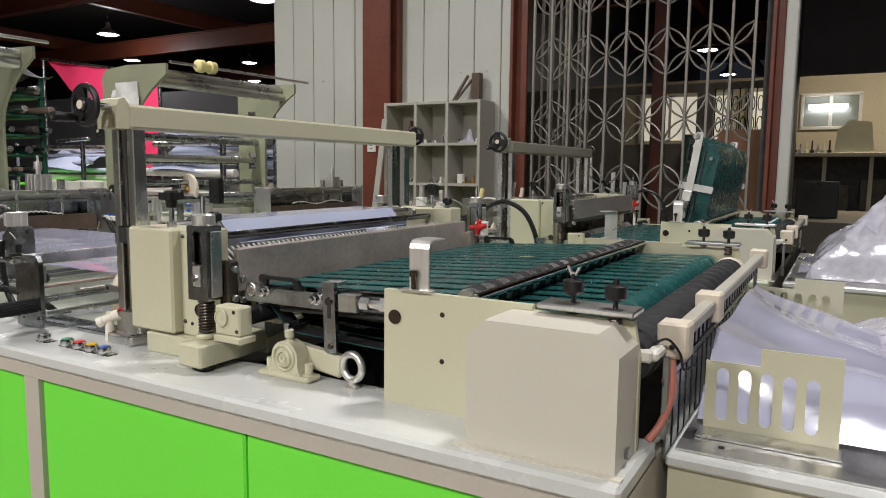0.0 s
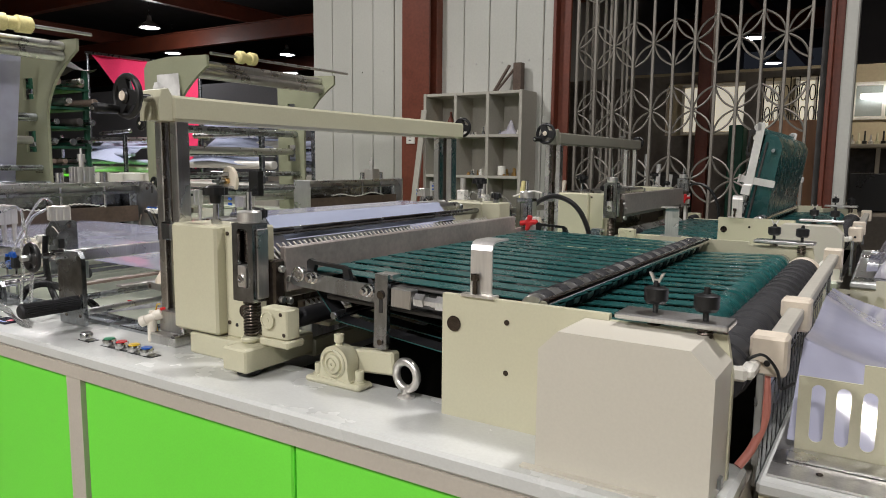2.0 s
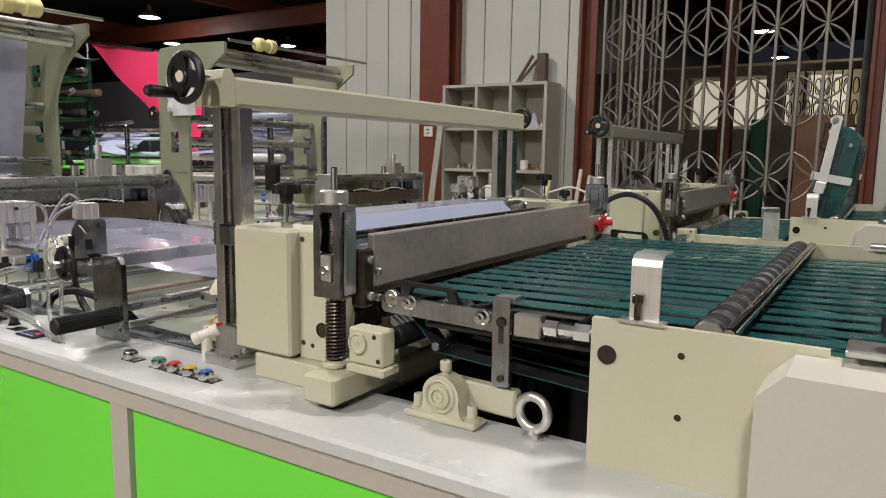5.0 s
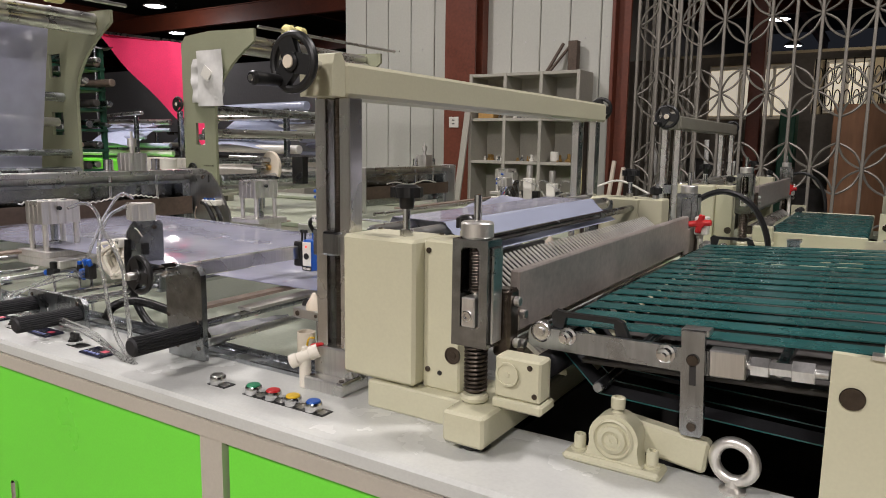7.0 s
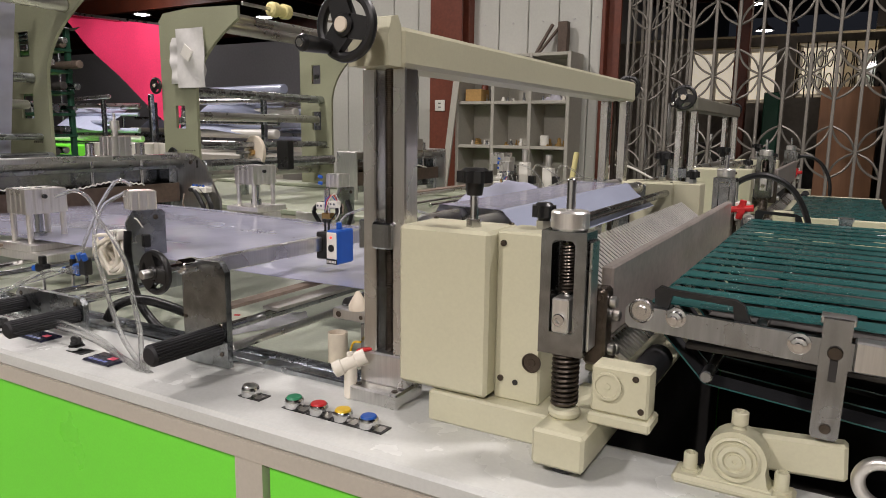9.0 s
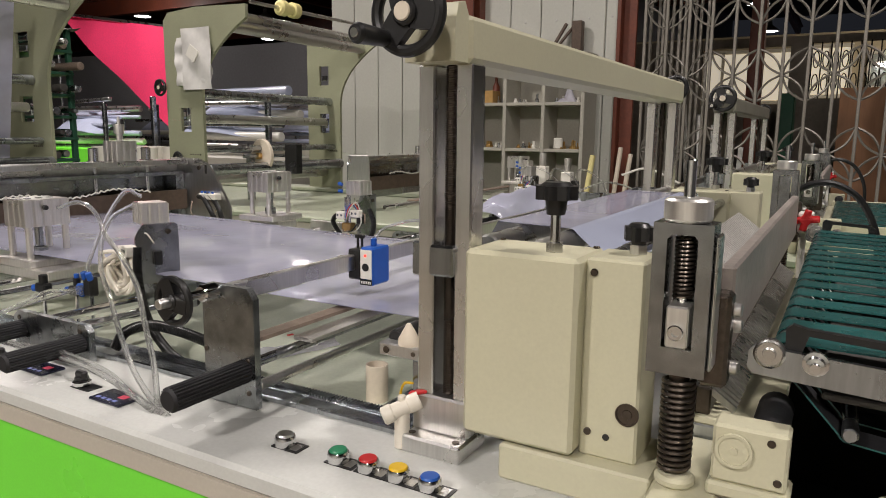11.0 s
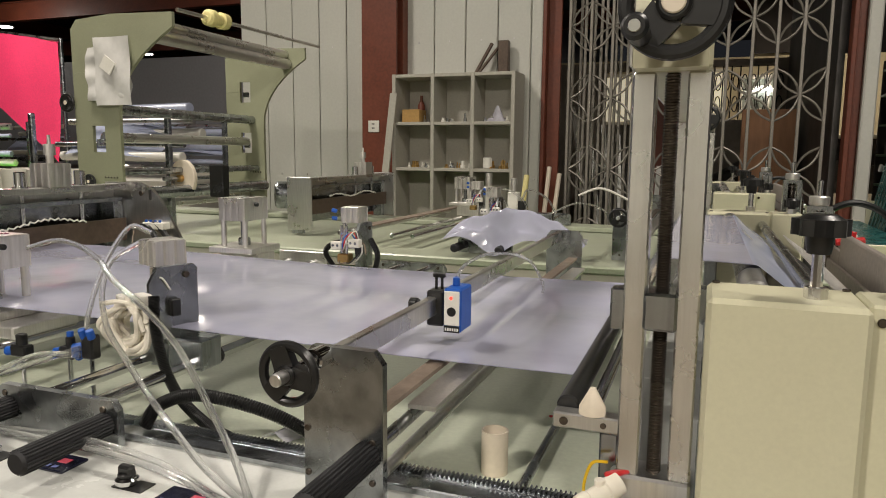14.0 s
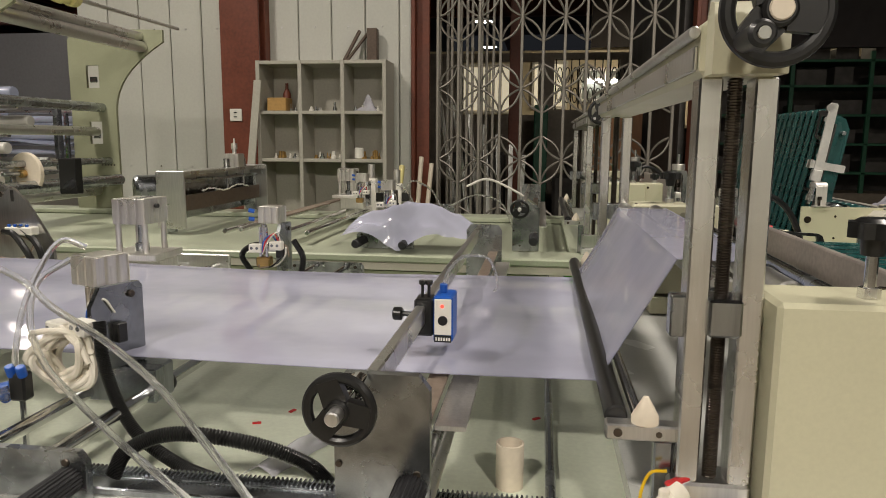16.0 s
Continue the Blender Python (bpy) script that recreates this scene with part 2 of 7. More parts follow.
# ---- shape helpers ----
class Shape:
    """Collects plain solids; part() turns it into one mesh object."""

    def __init__(self):
        self.v, self.f = [], []

    def add(self, verts, faces):
        k = len(self.v)
        self.v += [tuple(p) for p in verts]
        self.f += [tuple(i + k for i in f) for f in faces]
        return self

    def box(self, x0, x1, y0, y1, z0, z1, c=0.0, m=None):
        """A box with chamfered edges of size c; m: a pose for it."""
        c = min(c, (x1 - x0) * 0.45, (y1 - y0) * 0.45, (z1 - z0) * 0.45)
        if c <= 0:
            v = [(x, y, z) for x in (x0, x1) for y in (y0, y1) for z in (z0, z1)]
            f = [(0, 1, 3, 2), (4, 6, 7, 5), (0, 4, 5, 1), (2, 3, 7, 6), (0, 2, 6, 4), (1, 5, 7, 3)]
        else:
            v, ix = [], {}
            for i, x in enumerate((x0, x1)):
                for j, y in enumerate((y0, y1)):
                    for k, z in enumerate((z0, z1)):
                        sx, sy, sz = (c, -c)[i], (c, -c)[j], (c, -c)[k]
                        for a, p in enumerate(((x, y + sy, z + sz), (x + sx, y, z + sz), (x + sx, y + sy, z))):
                            ix[i, j, k, a] = len(v)
                            v.append(p)
            f = []
            for i in (0, 1):
                q = [ix[i, 0, 0, 0], ix[i, 0, 1, 0], ix[i, 1, 1, 0], ix[i, 1, 0, 0]]
                f.append(q if i == 0 else q[::-1])
                q = [ix[0, i, 0, 1], ix[1, i, 0, 1], ix[1, i, 1, 1], ix[0, i, 1, 1]]
                f.append(q if i == 0 else q[::-1])
                q = [ix[0, 0, i, 2], ix[0, 1, i, 2], ix[1, 1, i, 2], ix[1, 0, i, 2]]
                f.append(q if i == 0 else q[::-1])
                for j in (0, 1):
                    f.append([ix[i, j, 0, 0], ix[i, j, 1, 0], ix[i, j, 1, 1], ix[i, j, 0, 1]])
                    f.append([ix[i, 0, j, 0], ix[i, 1, j, 0], ix[i, 1, j, 2], ix[i, 0, j, 2]])
                    f.append([ix[0, i, j, 1], ix[1, i, j, 1], ix[1, i, j, 2], ix[0, i, j, 2]])
                    for k in (0, 1):
                        f.append([ix[i, j, k, a] for a in range(3)])
        if m is not None:
            v = [m @ Vector(p) for p in v]
        return self.add(v, f)

    def lathe(self, p, q, profile, n=20):
        """Turned about the line p to q. profile: (way along in metres from p, radius)."""
        p, q = Vector(p), Vector(q)
        a = (q - p).normalized()
        u = a.orthogonal().normalized()
        w = a.cross(u)
        v, f = [], []
        for s, r in profile:
            for i in range(n):
                t = 2 * math.pi * i / n
                v.append(p + a * s + (u * math.cos(t) + w * math.sin(t)) * max(r, 1e-5))
        for k in range(len(profile) - 1):
            for i in range(n):
                j = (i + 1) % n
                f.append((k * n + i, k * n + j, (k + 1) * n + j, (k + 1) * n + i))
        f.append(tuple(range(n))[::-1])
        f.append(tuple((len(profile) - 1) * n + i for i in range(n)))
        return self.add(v, f)

    def rod(self, p, q, r, n=16, c=None):
        d = (Vector(q) - Vector(p)).length
        c = min(r * 0.18, d * 0.3) if c is None else c
        return self.lathe(p, q, [(0, r - c), (c, r), (d - c, r), (d, r - c)], n)

    def pipe(self, p, q, r, inner, n=24):
        d = (Vector(q) - Vector(p)).length
        return self.lathe(p, q, [(d * 0.15, inner), (0, inner), (0, r), (d, r), (d, inner), (d * 0.15, inner)], n)

    def prism(self, pts, axis, a, b):
        """A flat outline pushed from a to b along axis; outline in the other two axes, in order."""
        def at(s, t, d):
            return {"x": (d, s, t), "y": (s, d, t), "z": (s, t, d)}[axis]
        n = len(pts)
        v = [at(s, t, a) for s, t in pts] + [at(s, t, b) for s, t in pts]
        f = [tuple(range(n)), tuple(range(2 * n - 1, n - 1, -1))]
        f += [(i, (i + 1) % n, (i + 1) % n + n, i + n) for i in range(n)]
        return self.add(v, f)

    def sweep(self, pts, r, n=10, closed=False, round_ends=True):
        """A round tube along points, smoothed."""
        P = [Vector(p) for p in pts]
        v, f = [], []
        m = len(P)
        u = None
        for i in range(m):
            d = (P[(i + 1) % m] - P[i - 1]) if closed else (P[min(i + 1, m - 1)] - P[max(i - 1, 0)])
            d.normalize()
            u = d.orthogonal().normalized() if u is None else (u - d * u.dot(d)).normalized()
            w = d.cross(u)
            rr = r(i / (m - 1)) if callable(r) else r
            for k in range(n):
                t = 2 * math.pi * k / n
                v.append(P[i] + (u * math.cos(t) + w * math.sin(t)) * rr)
        for i in range(m if closed else m - 1):
            a, b = i * n, ((i + 1) % m) * n
            for k in range(n):
                f.append((a + k, a + (k + 1) % n, b + (k + 1) % n, b + k))
        if not closed:
            f.append(tuple(range(n))[::-1])
            f.append(tuple((m - 1) * n + k for k in range(n)))
        return self.add(v, f)

    def torus(self, c, axis, R, r, n=36, k=10):
        a = Vector(axis).normalized()
        u = a.orthogonal().normalized()
        w = a.cross(u)
        return self.sweep([Vector(c) + (u * math.cos(2 * math.pi * i / n) + w * math.sin(2 * math.pi * i / n)) * R for i in range(n)], r, k, closed=True)

    def coil(self, p, q, R, r, turns, n=14, k=6):
        p, q = Vector(p), Vector(q)
        a = (q - p).normalized()
        u = a.orthogonal().normalized()
        w = a.cross(u)
        N = int(turns * n)
        return self.sweep([p + (q - p) * (i / N) + (u * math.cos(2 * math.pi * i / n) + w * math.sin(2 * math.pi * i / n)) * R for i in range(N + 1)], r, k)

    def grid(self, fn, nu, nv):
        """A sheet of nu by nv cells through fn(u, v), both 0 to 1."""
        v = [fn(i / nu, j / nv) for i in range(nu + 1) for j in range(nv + 1)]
        f = [(i * (nv + 1) + j, (i + 1) * (nv + 1) + j, (i + 1) * (nv + 1) + j + 1, i * (nv + 1) + j + 1) for i in range(nu) for j in range(nv)]
        return self.add(v, f)


def curve_points(pts, n=8):
    """Catmull-Rom through points."""
    P = [Vector(p) for p in pts]
    P = [P[0] * 2 - P[1]] + P + [P[-1] * 2 - P[-2]]
    out = []
    for i in range(1, len(P) - 2):
        a, b, c, d = P[i - 1:i + 3]
        for k in range(n):
            t = k / n
            out.append(0.5 * ((2 * b) + (c - a) * t + (2 * a - 5 * b + 4 * c - d) * t * t + (3 * b - a - 3 * c + d) * t ** 3))
    out.append(P[-2])
    return out


def thing(name, base, label, category, group="", kind=""):
    e = new(name)
    e.location = base
    e.empty_display_size = 0.05
    return tagged(e, label, category, group, kind)


def base_of(ob):
    p = Vector((0, 0, 0))
    while ob is not None:
        p += ob.location
        ob = ob.parent
    return p


def part(name, s, material, parent=None, label="", smooth=True):
    """Links a Shape, given in world places, as one mesh object under parent."""
    o = base_of(parent)
    me = bpy.data.meshes.new(name)
    me.from_pydata([(x - o.x, y - o.y, z - o.z) for x, y, z in s.v], [], s.f)
    b = bmesh.new()
    b.from_mesh(me)
    bmesh.ops.recalc_face_normals(b, faces=b.faces)
    b.to_mesh(me)
    b.free()
    if smooth:
        me.shade_smooth()
        me.set_sharp_from_angle(angle=radians(32))
    me.materials.append(material)
    ob = new(name, me)
    ob.parent = parent
    if label:
        ob["label"] = label
    return ob


def solo(name, s, material, label, category, base=None, group="", kind=""):
    """A thing of one mesh, its origin at its base."""
    xs, ys, zs = zip(*s.v)
    p = Vector(((min(xs) + max(xs)) / 2, (min(ys) + max(ys)) / 2, min(zs))) if base is None else Vector(base)
    e = bpy.data.objects.new("origin", None)
    e.location = p
    ob = part(name, s, material, e)
    ob.parent = None
    ob.location = p
    bpy.data.objects.remove(e)
    return tagged(ob, label, category, group, kind)


def structure(name, s, material, label):
    ob = part(name, s, material)
    return tagged(ob, label, kind="structure")


S = Shape


# ---- the hall ----
structure("floor", S().box(-32, 9, -7, 30, -0.1, 0.0), CONCRETE, "worn brown concrete factory floor")
structure("ceiling", S().box(-32, 9, -7, 30, 5.6, 5.7), CEIL, "dark unlit factory roof")
# out of view; white here serves as a reflector for the bare metal
structure("wall_south", S().box(-32, 9, -7.2, -7, 0, 5.6), WALLP, "unseen south wall, made white to brighten the steel's reflections")
structure("wall_east", S().box(9, 9.2, -7, 30, 0, 5.6), GREYWALL, "plain grey factory wall")
structure("wall_west", S().box(-32.2, -32, -7, 30, 0, 5.6), GREYWALL, "plain grey factory wall")
structure("wall_far", S().box(-32, -5.47, 29.8, 30, 0, 5.6), GREYWALL, "plain grey factory wall")
structure("raised_floor", S().box(-5.35, 9, 9.65, 30, 0.0, 0.72), CONCRETE, "raised concrete floor of the lit back hall")

WALL_Y = 5.9
# corrugated partition: a thin backing with upright panels standing on it
part_wall = structure("wall_north", S().box(-5.50, -2.70, WALL_Y + 0.03, WALL_Y + 0.10, 0, 5.6), WALLP, "white ribbed sheet-metal partition wall")
x = -5.50
while x < -2.72:
    w = min(0.27, -2.70 - x)
    p = part("panel", S().box(x + 0.004, x + w - 0.004, WALL_Y, WALL_Y + 0.028, 0.0, 5.59, 0.006), WALLP, part_wall)
    for zb in (2.2, 1.1):
        part("rivet", S().rod((x + w * 0.5, WALL_Y - 0.004, zb), (x + w * 0.5, WALL_Y + 0.002, zb), 0.008, 8), STEEL, p)
    x += w
end_wall = structure("wall_north_2", S().box(-0.50, -0.415, WALL_Y - 0.02, WALL_Y + 0.14, 0, 5.6, 0.01), WALLP, "white sheet-metal pier beside the gate")

col = thing("steel_column", (-4.0, WALL_Y - 0.08, 0), "red-oxide painted steel H-section column", "column")
part("web", S().box(-4.01, -3.99, WALL_Y - 0.20, WALL_Y - 0.002, 0, 5.59), OXIDE, col)
part("flange", S().box(-4.16, -3.85, WALL_Y - 0.225, WALL_Y - 0.20, 0, 5.59, 0.003), OXIDE, col)
part("cover_plate", S().box(-4.15, -4.01, WALL_Y - 0.198, WALL_Y - 0.002, 0, 5.59, 0.003), OXIDE, col)
part("cover_plate", S().box(-3.99, -3.845, WALL_Y - 0.10, WALL_Y - 0.002, 0, 5.59, 0.003), OXIDE, col)
for i, (xa, xb) in enumerate(((-2.70, -2.57), (-0.59, -0.50))):
    solo("gate_jamb", S().box(xa, xa + 0.03, WALL_Y - 0.03, WALL_Y + 0.12, 0, 5.59, 0.004).box(xa + 0.03, xb, WALL_Y + 0.05, WALL_Y + 0.08, 0, 5.59, 0.003), OXIDE,
         "red-oxide steel jamb of the folding gate", "jamb")

ws = thing("wall_socket", (-4.03, WALL_Y - 0.24, 1.47), "white plastic wall socket on the steel column", "socket")
part("plate", S().box(-4.10, -4.0, WALL_Y - 0.237, WALL_Y - 0.226, 1.465, 1.56, 0.004), WHITE, ws)
for zz in (1.495, 1.528):
    part("slot", S().box(-4.065, -4.04, WALL_Y - 0.240, WALL_Y - 0.236, zz, zz + 0.008), BLACK, ws)

# folding lattice gate
gate = thing("folding_gate", (-1.55, WALL_Y + 0.06, 0), "grey steel folding gate with petal-shaped scissor bars", "gate")
GY = WALL_Y + 0.06
BAY = 0.163
bars = [-2.505 + i * BAY for i in range(12)]
for xb in bars:
    part("upright", S().box(xb - 0.011, xb + 0.011, GY - 0.012, GY + 0.012, 0.02, 4.6, 0.003), GATE, gate)
for zc in (0.62, 1.18, 1.73, 2.27, 2.82, 3.37):
    for i, (a, b) in enumerate(zip(bars[:-1], bars[1:])):
        for up in (1, -1):
            lo, hi = Vector((a, 0, zc)), Vector((b, 0, zc + up * 0.185))
            if i % 2:
                lo, hi = Vector((a, 0, zc + up * 0.185)), Vector((b, 0, zc))
            across = Vector((-(hi - lo).z, 0, (hi - lo).x)).normalized()
            s = S()
            for side in (1, -1):
                s.sweep([lo.lerp(hi, k / 8) + across * side * 0.036 * math.sin(math.pi * k / 8) + Vector((0, GY + 0.018 + 0.004 * side, 0)) for k in range(9)], 0.0085, 5)
            part("petal", s, GATE, gate)
# the folded-up half of the gate standing behind, close-set bars
gate2 = thing("folded_gate", (-2.25, WALL_Y + 0.30, 0), "grey steel gate folded close behind the partition", "gate")
for i in range(9):
    xb = -2.52 + i * 0.055 + 0.012 * math.sin(i * 2.3)
    part("upright", S().box(xb - 0.011, xb + 0.011, WALL_Y + 0.28, WALL_Y + 0.305, 0.02, 4.6, 0.003), GATE, gate2)

# roof beams
for i, (yb, zb) in enumerate(((8.5, 4.35), (13.0, 4.3), (18.0, 4.3))):
    solo("roof_beam", S().box(-31, 8.5, yb - 0.09, yb + 0.09, zb, zb + 0.02).box(-31, 8.5, yb - 0.01, yb + 0.01, zb + 0.02, zb + 0.42).box(-31, 8.5, yb - 0.09, yb + 0.09, zb + 0.42, zb + 0.44),
         OXIDE, "red-oxide steel roof beam", "beam", group="roof beams")
for xb in (-21, -14.5, -8.5, -3.0, 2.6):
    solo("roof_rafter", S().box(xb - 0.08, xb + 0.08, 6.1, 29.5, 4.8, 4.82).box(xb - 0.01, xb + 0.01, 6.1, 29.5, 4.82, 5.15).box(xb - 0.08, xb + 0.08, 6.1, 29.5, 5.15, 5.17),
         OXIDE, "red-oxide steel rafter under the roof", "beam", group="roof beams")


def bay_lamp(x, y, z):
    e = thing("bay_lamp", (x, y, z), "high-bay factory lamp with a grey metal shade, switched on", "lamp", group="bay lamps")
    part("shade", S().lathe((x, y, z + 0.30), (x, y, z), [(0, 0.05), (0.12, 0.07), (0.26, 0.25), (0.30, 0.27), (0.295, 0.25), (0.25, 0.2)], 24), ALU, e)
    part("bulb", S().lathe((x, y, z + 0.02), (x, y, z - 0.02), [(0, 0.20), (0.02, 0.22), (0.04, 0.12)], 20), GLOW, e)
    part("rod", S().rod((x, y, z + 0.3), (x, y, 5.59), 0.012, 8), DARKSTEEL, e)


# south pair and (-11.0, 6.0) are made up to go with the fill lights
for x, y in ((-4.6, 2.6), (0.2, 2.4), (-3.2, -2.7), (0.5, -3.4), (-9.5, 4.5), (-11.0, 6.0), (-16.45, 11.65), (-19.7, 14.75), (-16.7, 16.75), (-20.0, 20.3), (-10.3, 10.75)):
    bay_lamp(x, y, 4.6)
for x, y in ((-3.2, 18.6), (-3.41, 23.4)):
    bay_lamp(x, y, 4.28)

# the lit hall past the gate
far_wall = structure("wall_far_2", S().box(-5.35, 9, 16.0, 16.2, 0.72, 3.25).box(-0.7, 9, 16.04, 16.2, 3.25, 5.6), CREAMWALL, "cream plastered far wall in warm light")
# added slab; its near-black stands for the unlit roof over the far wall
structure("upper_wall", S().box(-0.7, 9, 15.9, 15.99, 3.3, 5.58), CEIL, "near-black slab for the unlit roof above the far wall")
# added screen: keeps the bright far wall out of sight through the gate
structure("wall_return", S().box(-0.645, -0.60, 6.05, 9.49, 0, 5.58), CLUTTER, "added dark screen hiding the bright far wall beside the gate")
structure("wall_partition", S().box(-5.46, -5.36, 6.02, 29.8, 0, 5.6), GREYWALL, "grey partition between the halls")


def far_window(x0, x1, z0, z1, bars=2, glass=WINDOWGLOW):
    e = thing("far_window", ((x0 + x1) / 2, 15.97, z0), "lit window with pale frame in the far cream wall", "window", group="far windows")
    e["kind"] = "structure"
    n = bars
    for i in range(n):
        a, b = x0 + (x1 - x0) * i / n, x0 + (x1 - x0) * (i + 1) / n
        part("pane", S().box(a + 0.03, b - 0.03, 15.975, 15.985, z0 + 0.04, z1 - 0.04), glass, e)
    for i in range(n + 1):
        a = x0 + (x1 - x0) * i / n
        part("frame", S().box(a - 0.03, a + 0.03, 15.94, 15.995, z0, z1, 0.005), WHITE, e)
    for z in (z0, z1):
        part("frame", S().box(x0 - 0.03, x1 + 0.03, 15.94, 15.995, z - 0.03, z + 0.03, 0.005), WHITE, e)


far_window(-0.9, 0.1, 2.2, 2.85, 2, DIMGLASS)
# glowing bar stands in for a fluorescent tube's reflection in the panes
wt = thing("tube_light", (-0.4, 15.9, 2.58), "glowing white bar for the tube reflected in the far window", "lamp", group="tube lights")
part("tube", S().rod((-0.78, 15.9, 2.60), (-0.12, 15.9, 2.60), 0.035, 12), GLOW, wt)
part("bracket", S().box(-0.80, -0.10, 15.935, 15.945, 2.63, 2.67, 0.004).box(-0.80, -0.78, 15.90, 15.94, 2.58, 2.66).box(-0.12, -0.10, 15.90, 15.94, 2.58, 2.66), WHITE, wt)
far_window(-4.1, -2.2, 1.95, 2.95, 3)
far_window(-1.9, -1.2, 2.05, 3.0, 2)

# shelf of open boxes against the partition
SX, SZ, SY = (-3.83, -3.50, -3.17, -2.85), (0.62, 1.02, 1.42, 1.90), 5.58
shelf = thing("pigeonhole_shelf", (-3.34, 5.72, 0), "grey painted pigeonhole shelf holding small machine parts", "shelf")
for xx in SX:
    part("upright", S().box(xx - 0.015, xx + 0.015, SY, SY + 0.29, 0.05, 1.915, 0.003), SHELF, shelf)
for zz in (0.15, 0.55, 1.17, 1.53, 1.90):
    for a, b in zip(SX[:-1], SX[1:]):
        part("board", S().box(a + 0.015, b - 0.015, SY + 0.003, SY + 0.29, zz - 0.013, zz + 0.013, 0.003), SHELF, shelf)
part("back", S().box(SX[0], SX[-1], SY + 0.29, SY + 0.30, 0.05, 1.915), SHELF, shelf)
part("plinth", S().box(SX[0], SX[-1], SY + 0.02, SY + 0.28, 0.0, 0.05), SHELF, shelf)
rnd = random.Random(5)
for (cx, cz), kind in {(0, 1.53): "box", (1, 1.53): "rods", (2, 1.53): "bag", (0, 1.17): "bits", (1, 1.17): "bits", (2, 1.17): "roll"}.items():
    a, b, z = SX[cx] + 0.03, SX[cx + 1] - 0.03, cz + 0.0132
    if kind == "box":
        solo("carton", S().box(a + 0.02, a + 0.17, SY + 0.05, SY + 0.2, z, z + 0.1, 0.004), CARD, "small yellow-brown cardboard carton on the shelf", "box")
        solo("bottle", S().lathe((a + 0.12, SY + 0.22, z), (a + 0.12, SY + 0.22, z + 0.22), [(0, 0.03), (0.14, 0.03), (0.18, 0.012), (0.22, 0.012)], 14), OXIDE, "brown bottle behind the carton", "bottle")
    if kind == "bag":
        solo("parts_bag", S().grid(lambda u, v: (a + 0.05 + 0.17 * u, SY + 0.06 + 0.16 * v, z + 0.13 * math.sin(math.pi * u) * math.sin(math.pi * v) * (0.7 + 0.3 * math.sin(9 * u + 7 * v))), 14, 12), BAG, "crumpled clear plastic bag of parts", "bag")
    if kind == "roll":
        solo("tape_roll", S().rod((a + 0.07, SY + 0.1, z), (a + 0.07, SY + 0.1, z + 0.085), 0.036), WHITE, "white roll standing on the shelf", "roll")
    for i in range(7 if kind != "box" else 2):
        px, py = rnd.uniform(a + 0.03, b - 0.03), rnd.uniform(SY + 0.05, SY + 0.2)
        h, r = rnd.uniform(0.02, 0.07), rnd.uniform(0.008, 0.02)
        solo("fitting", S().lathe((px, py, z), (px, py, z + h), [(0, r), (h * 0.4, r), (h * 0.45, r * 0.6), (h, r * 0.6)], 10), rnd.choice((STEEL, DARKSTEEL, BRASS, WHITE)), "small loose metal fitting on the shelf", "fitting", group="loose fittings")
for i, (xx, lean, m, r) in enumerate(((-3.10, 0.10, DARKRUST, 0.014), (-3.02, 0.16, DARKRUST, 0.012))):
    solo("steel_bar", S().rod((xx - lean, SY + 0.16, 1.916), (xx, SY + 0.27, 2.16), r), m, "dark steel bar leaning on the shelf's top", "bar")
solo("steel_channel", S().box(-3.03, -2.95, SY + 0.2, SY + 0.27, 1.916, 2.17, 0.004), DARKRUST, "rusty steel channel standing on the shelf", "channel")
solo("leaning_board", S().box(-0.03, 0.03, 0, 0.02, 0, 1.78, 0.003, pose(-3.96, 5.40, 0.0, -5, 4.5, 0)), SHELF, "grey board leaning beside the shelf", "board")
for i, xx in enumerate((-2.66, -2.60)):
    solo("wooden_handle", S().rod((xx, 5.55, 0.0), (xx + 0.05 + 0.02 * i, 5.83, 1.2 - 0.05 * i), 0.018), IVORY, "pale wooden pole leaning on the wall", "pole")


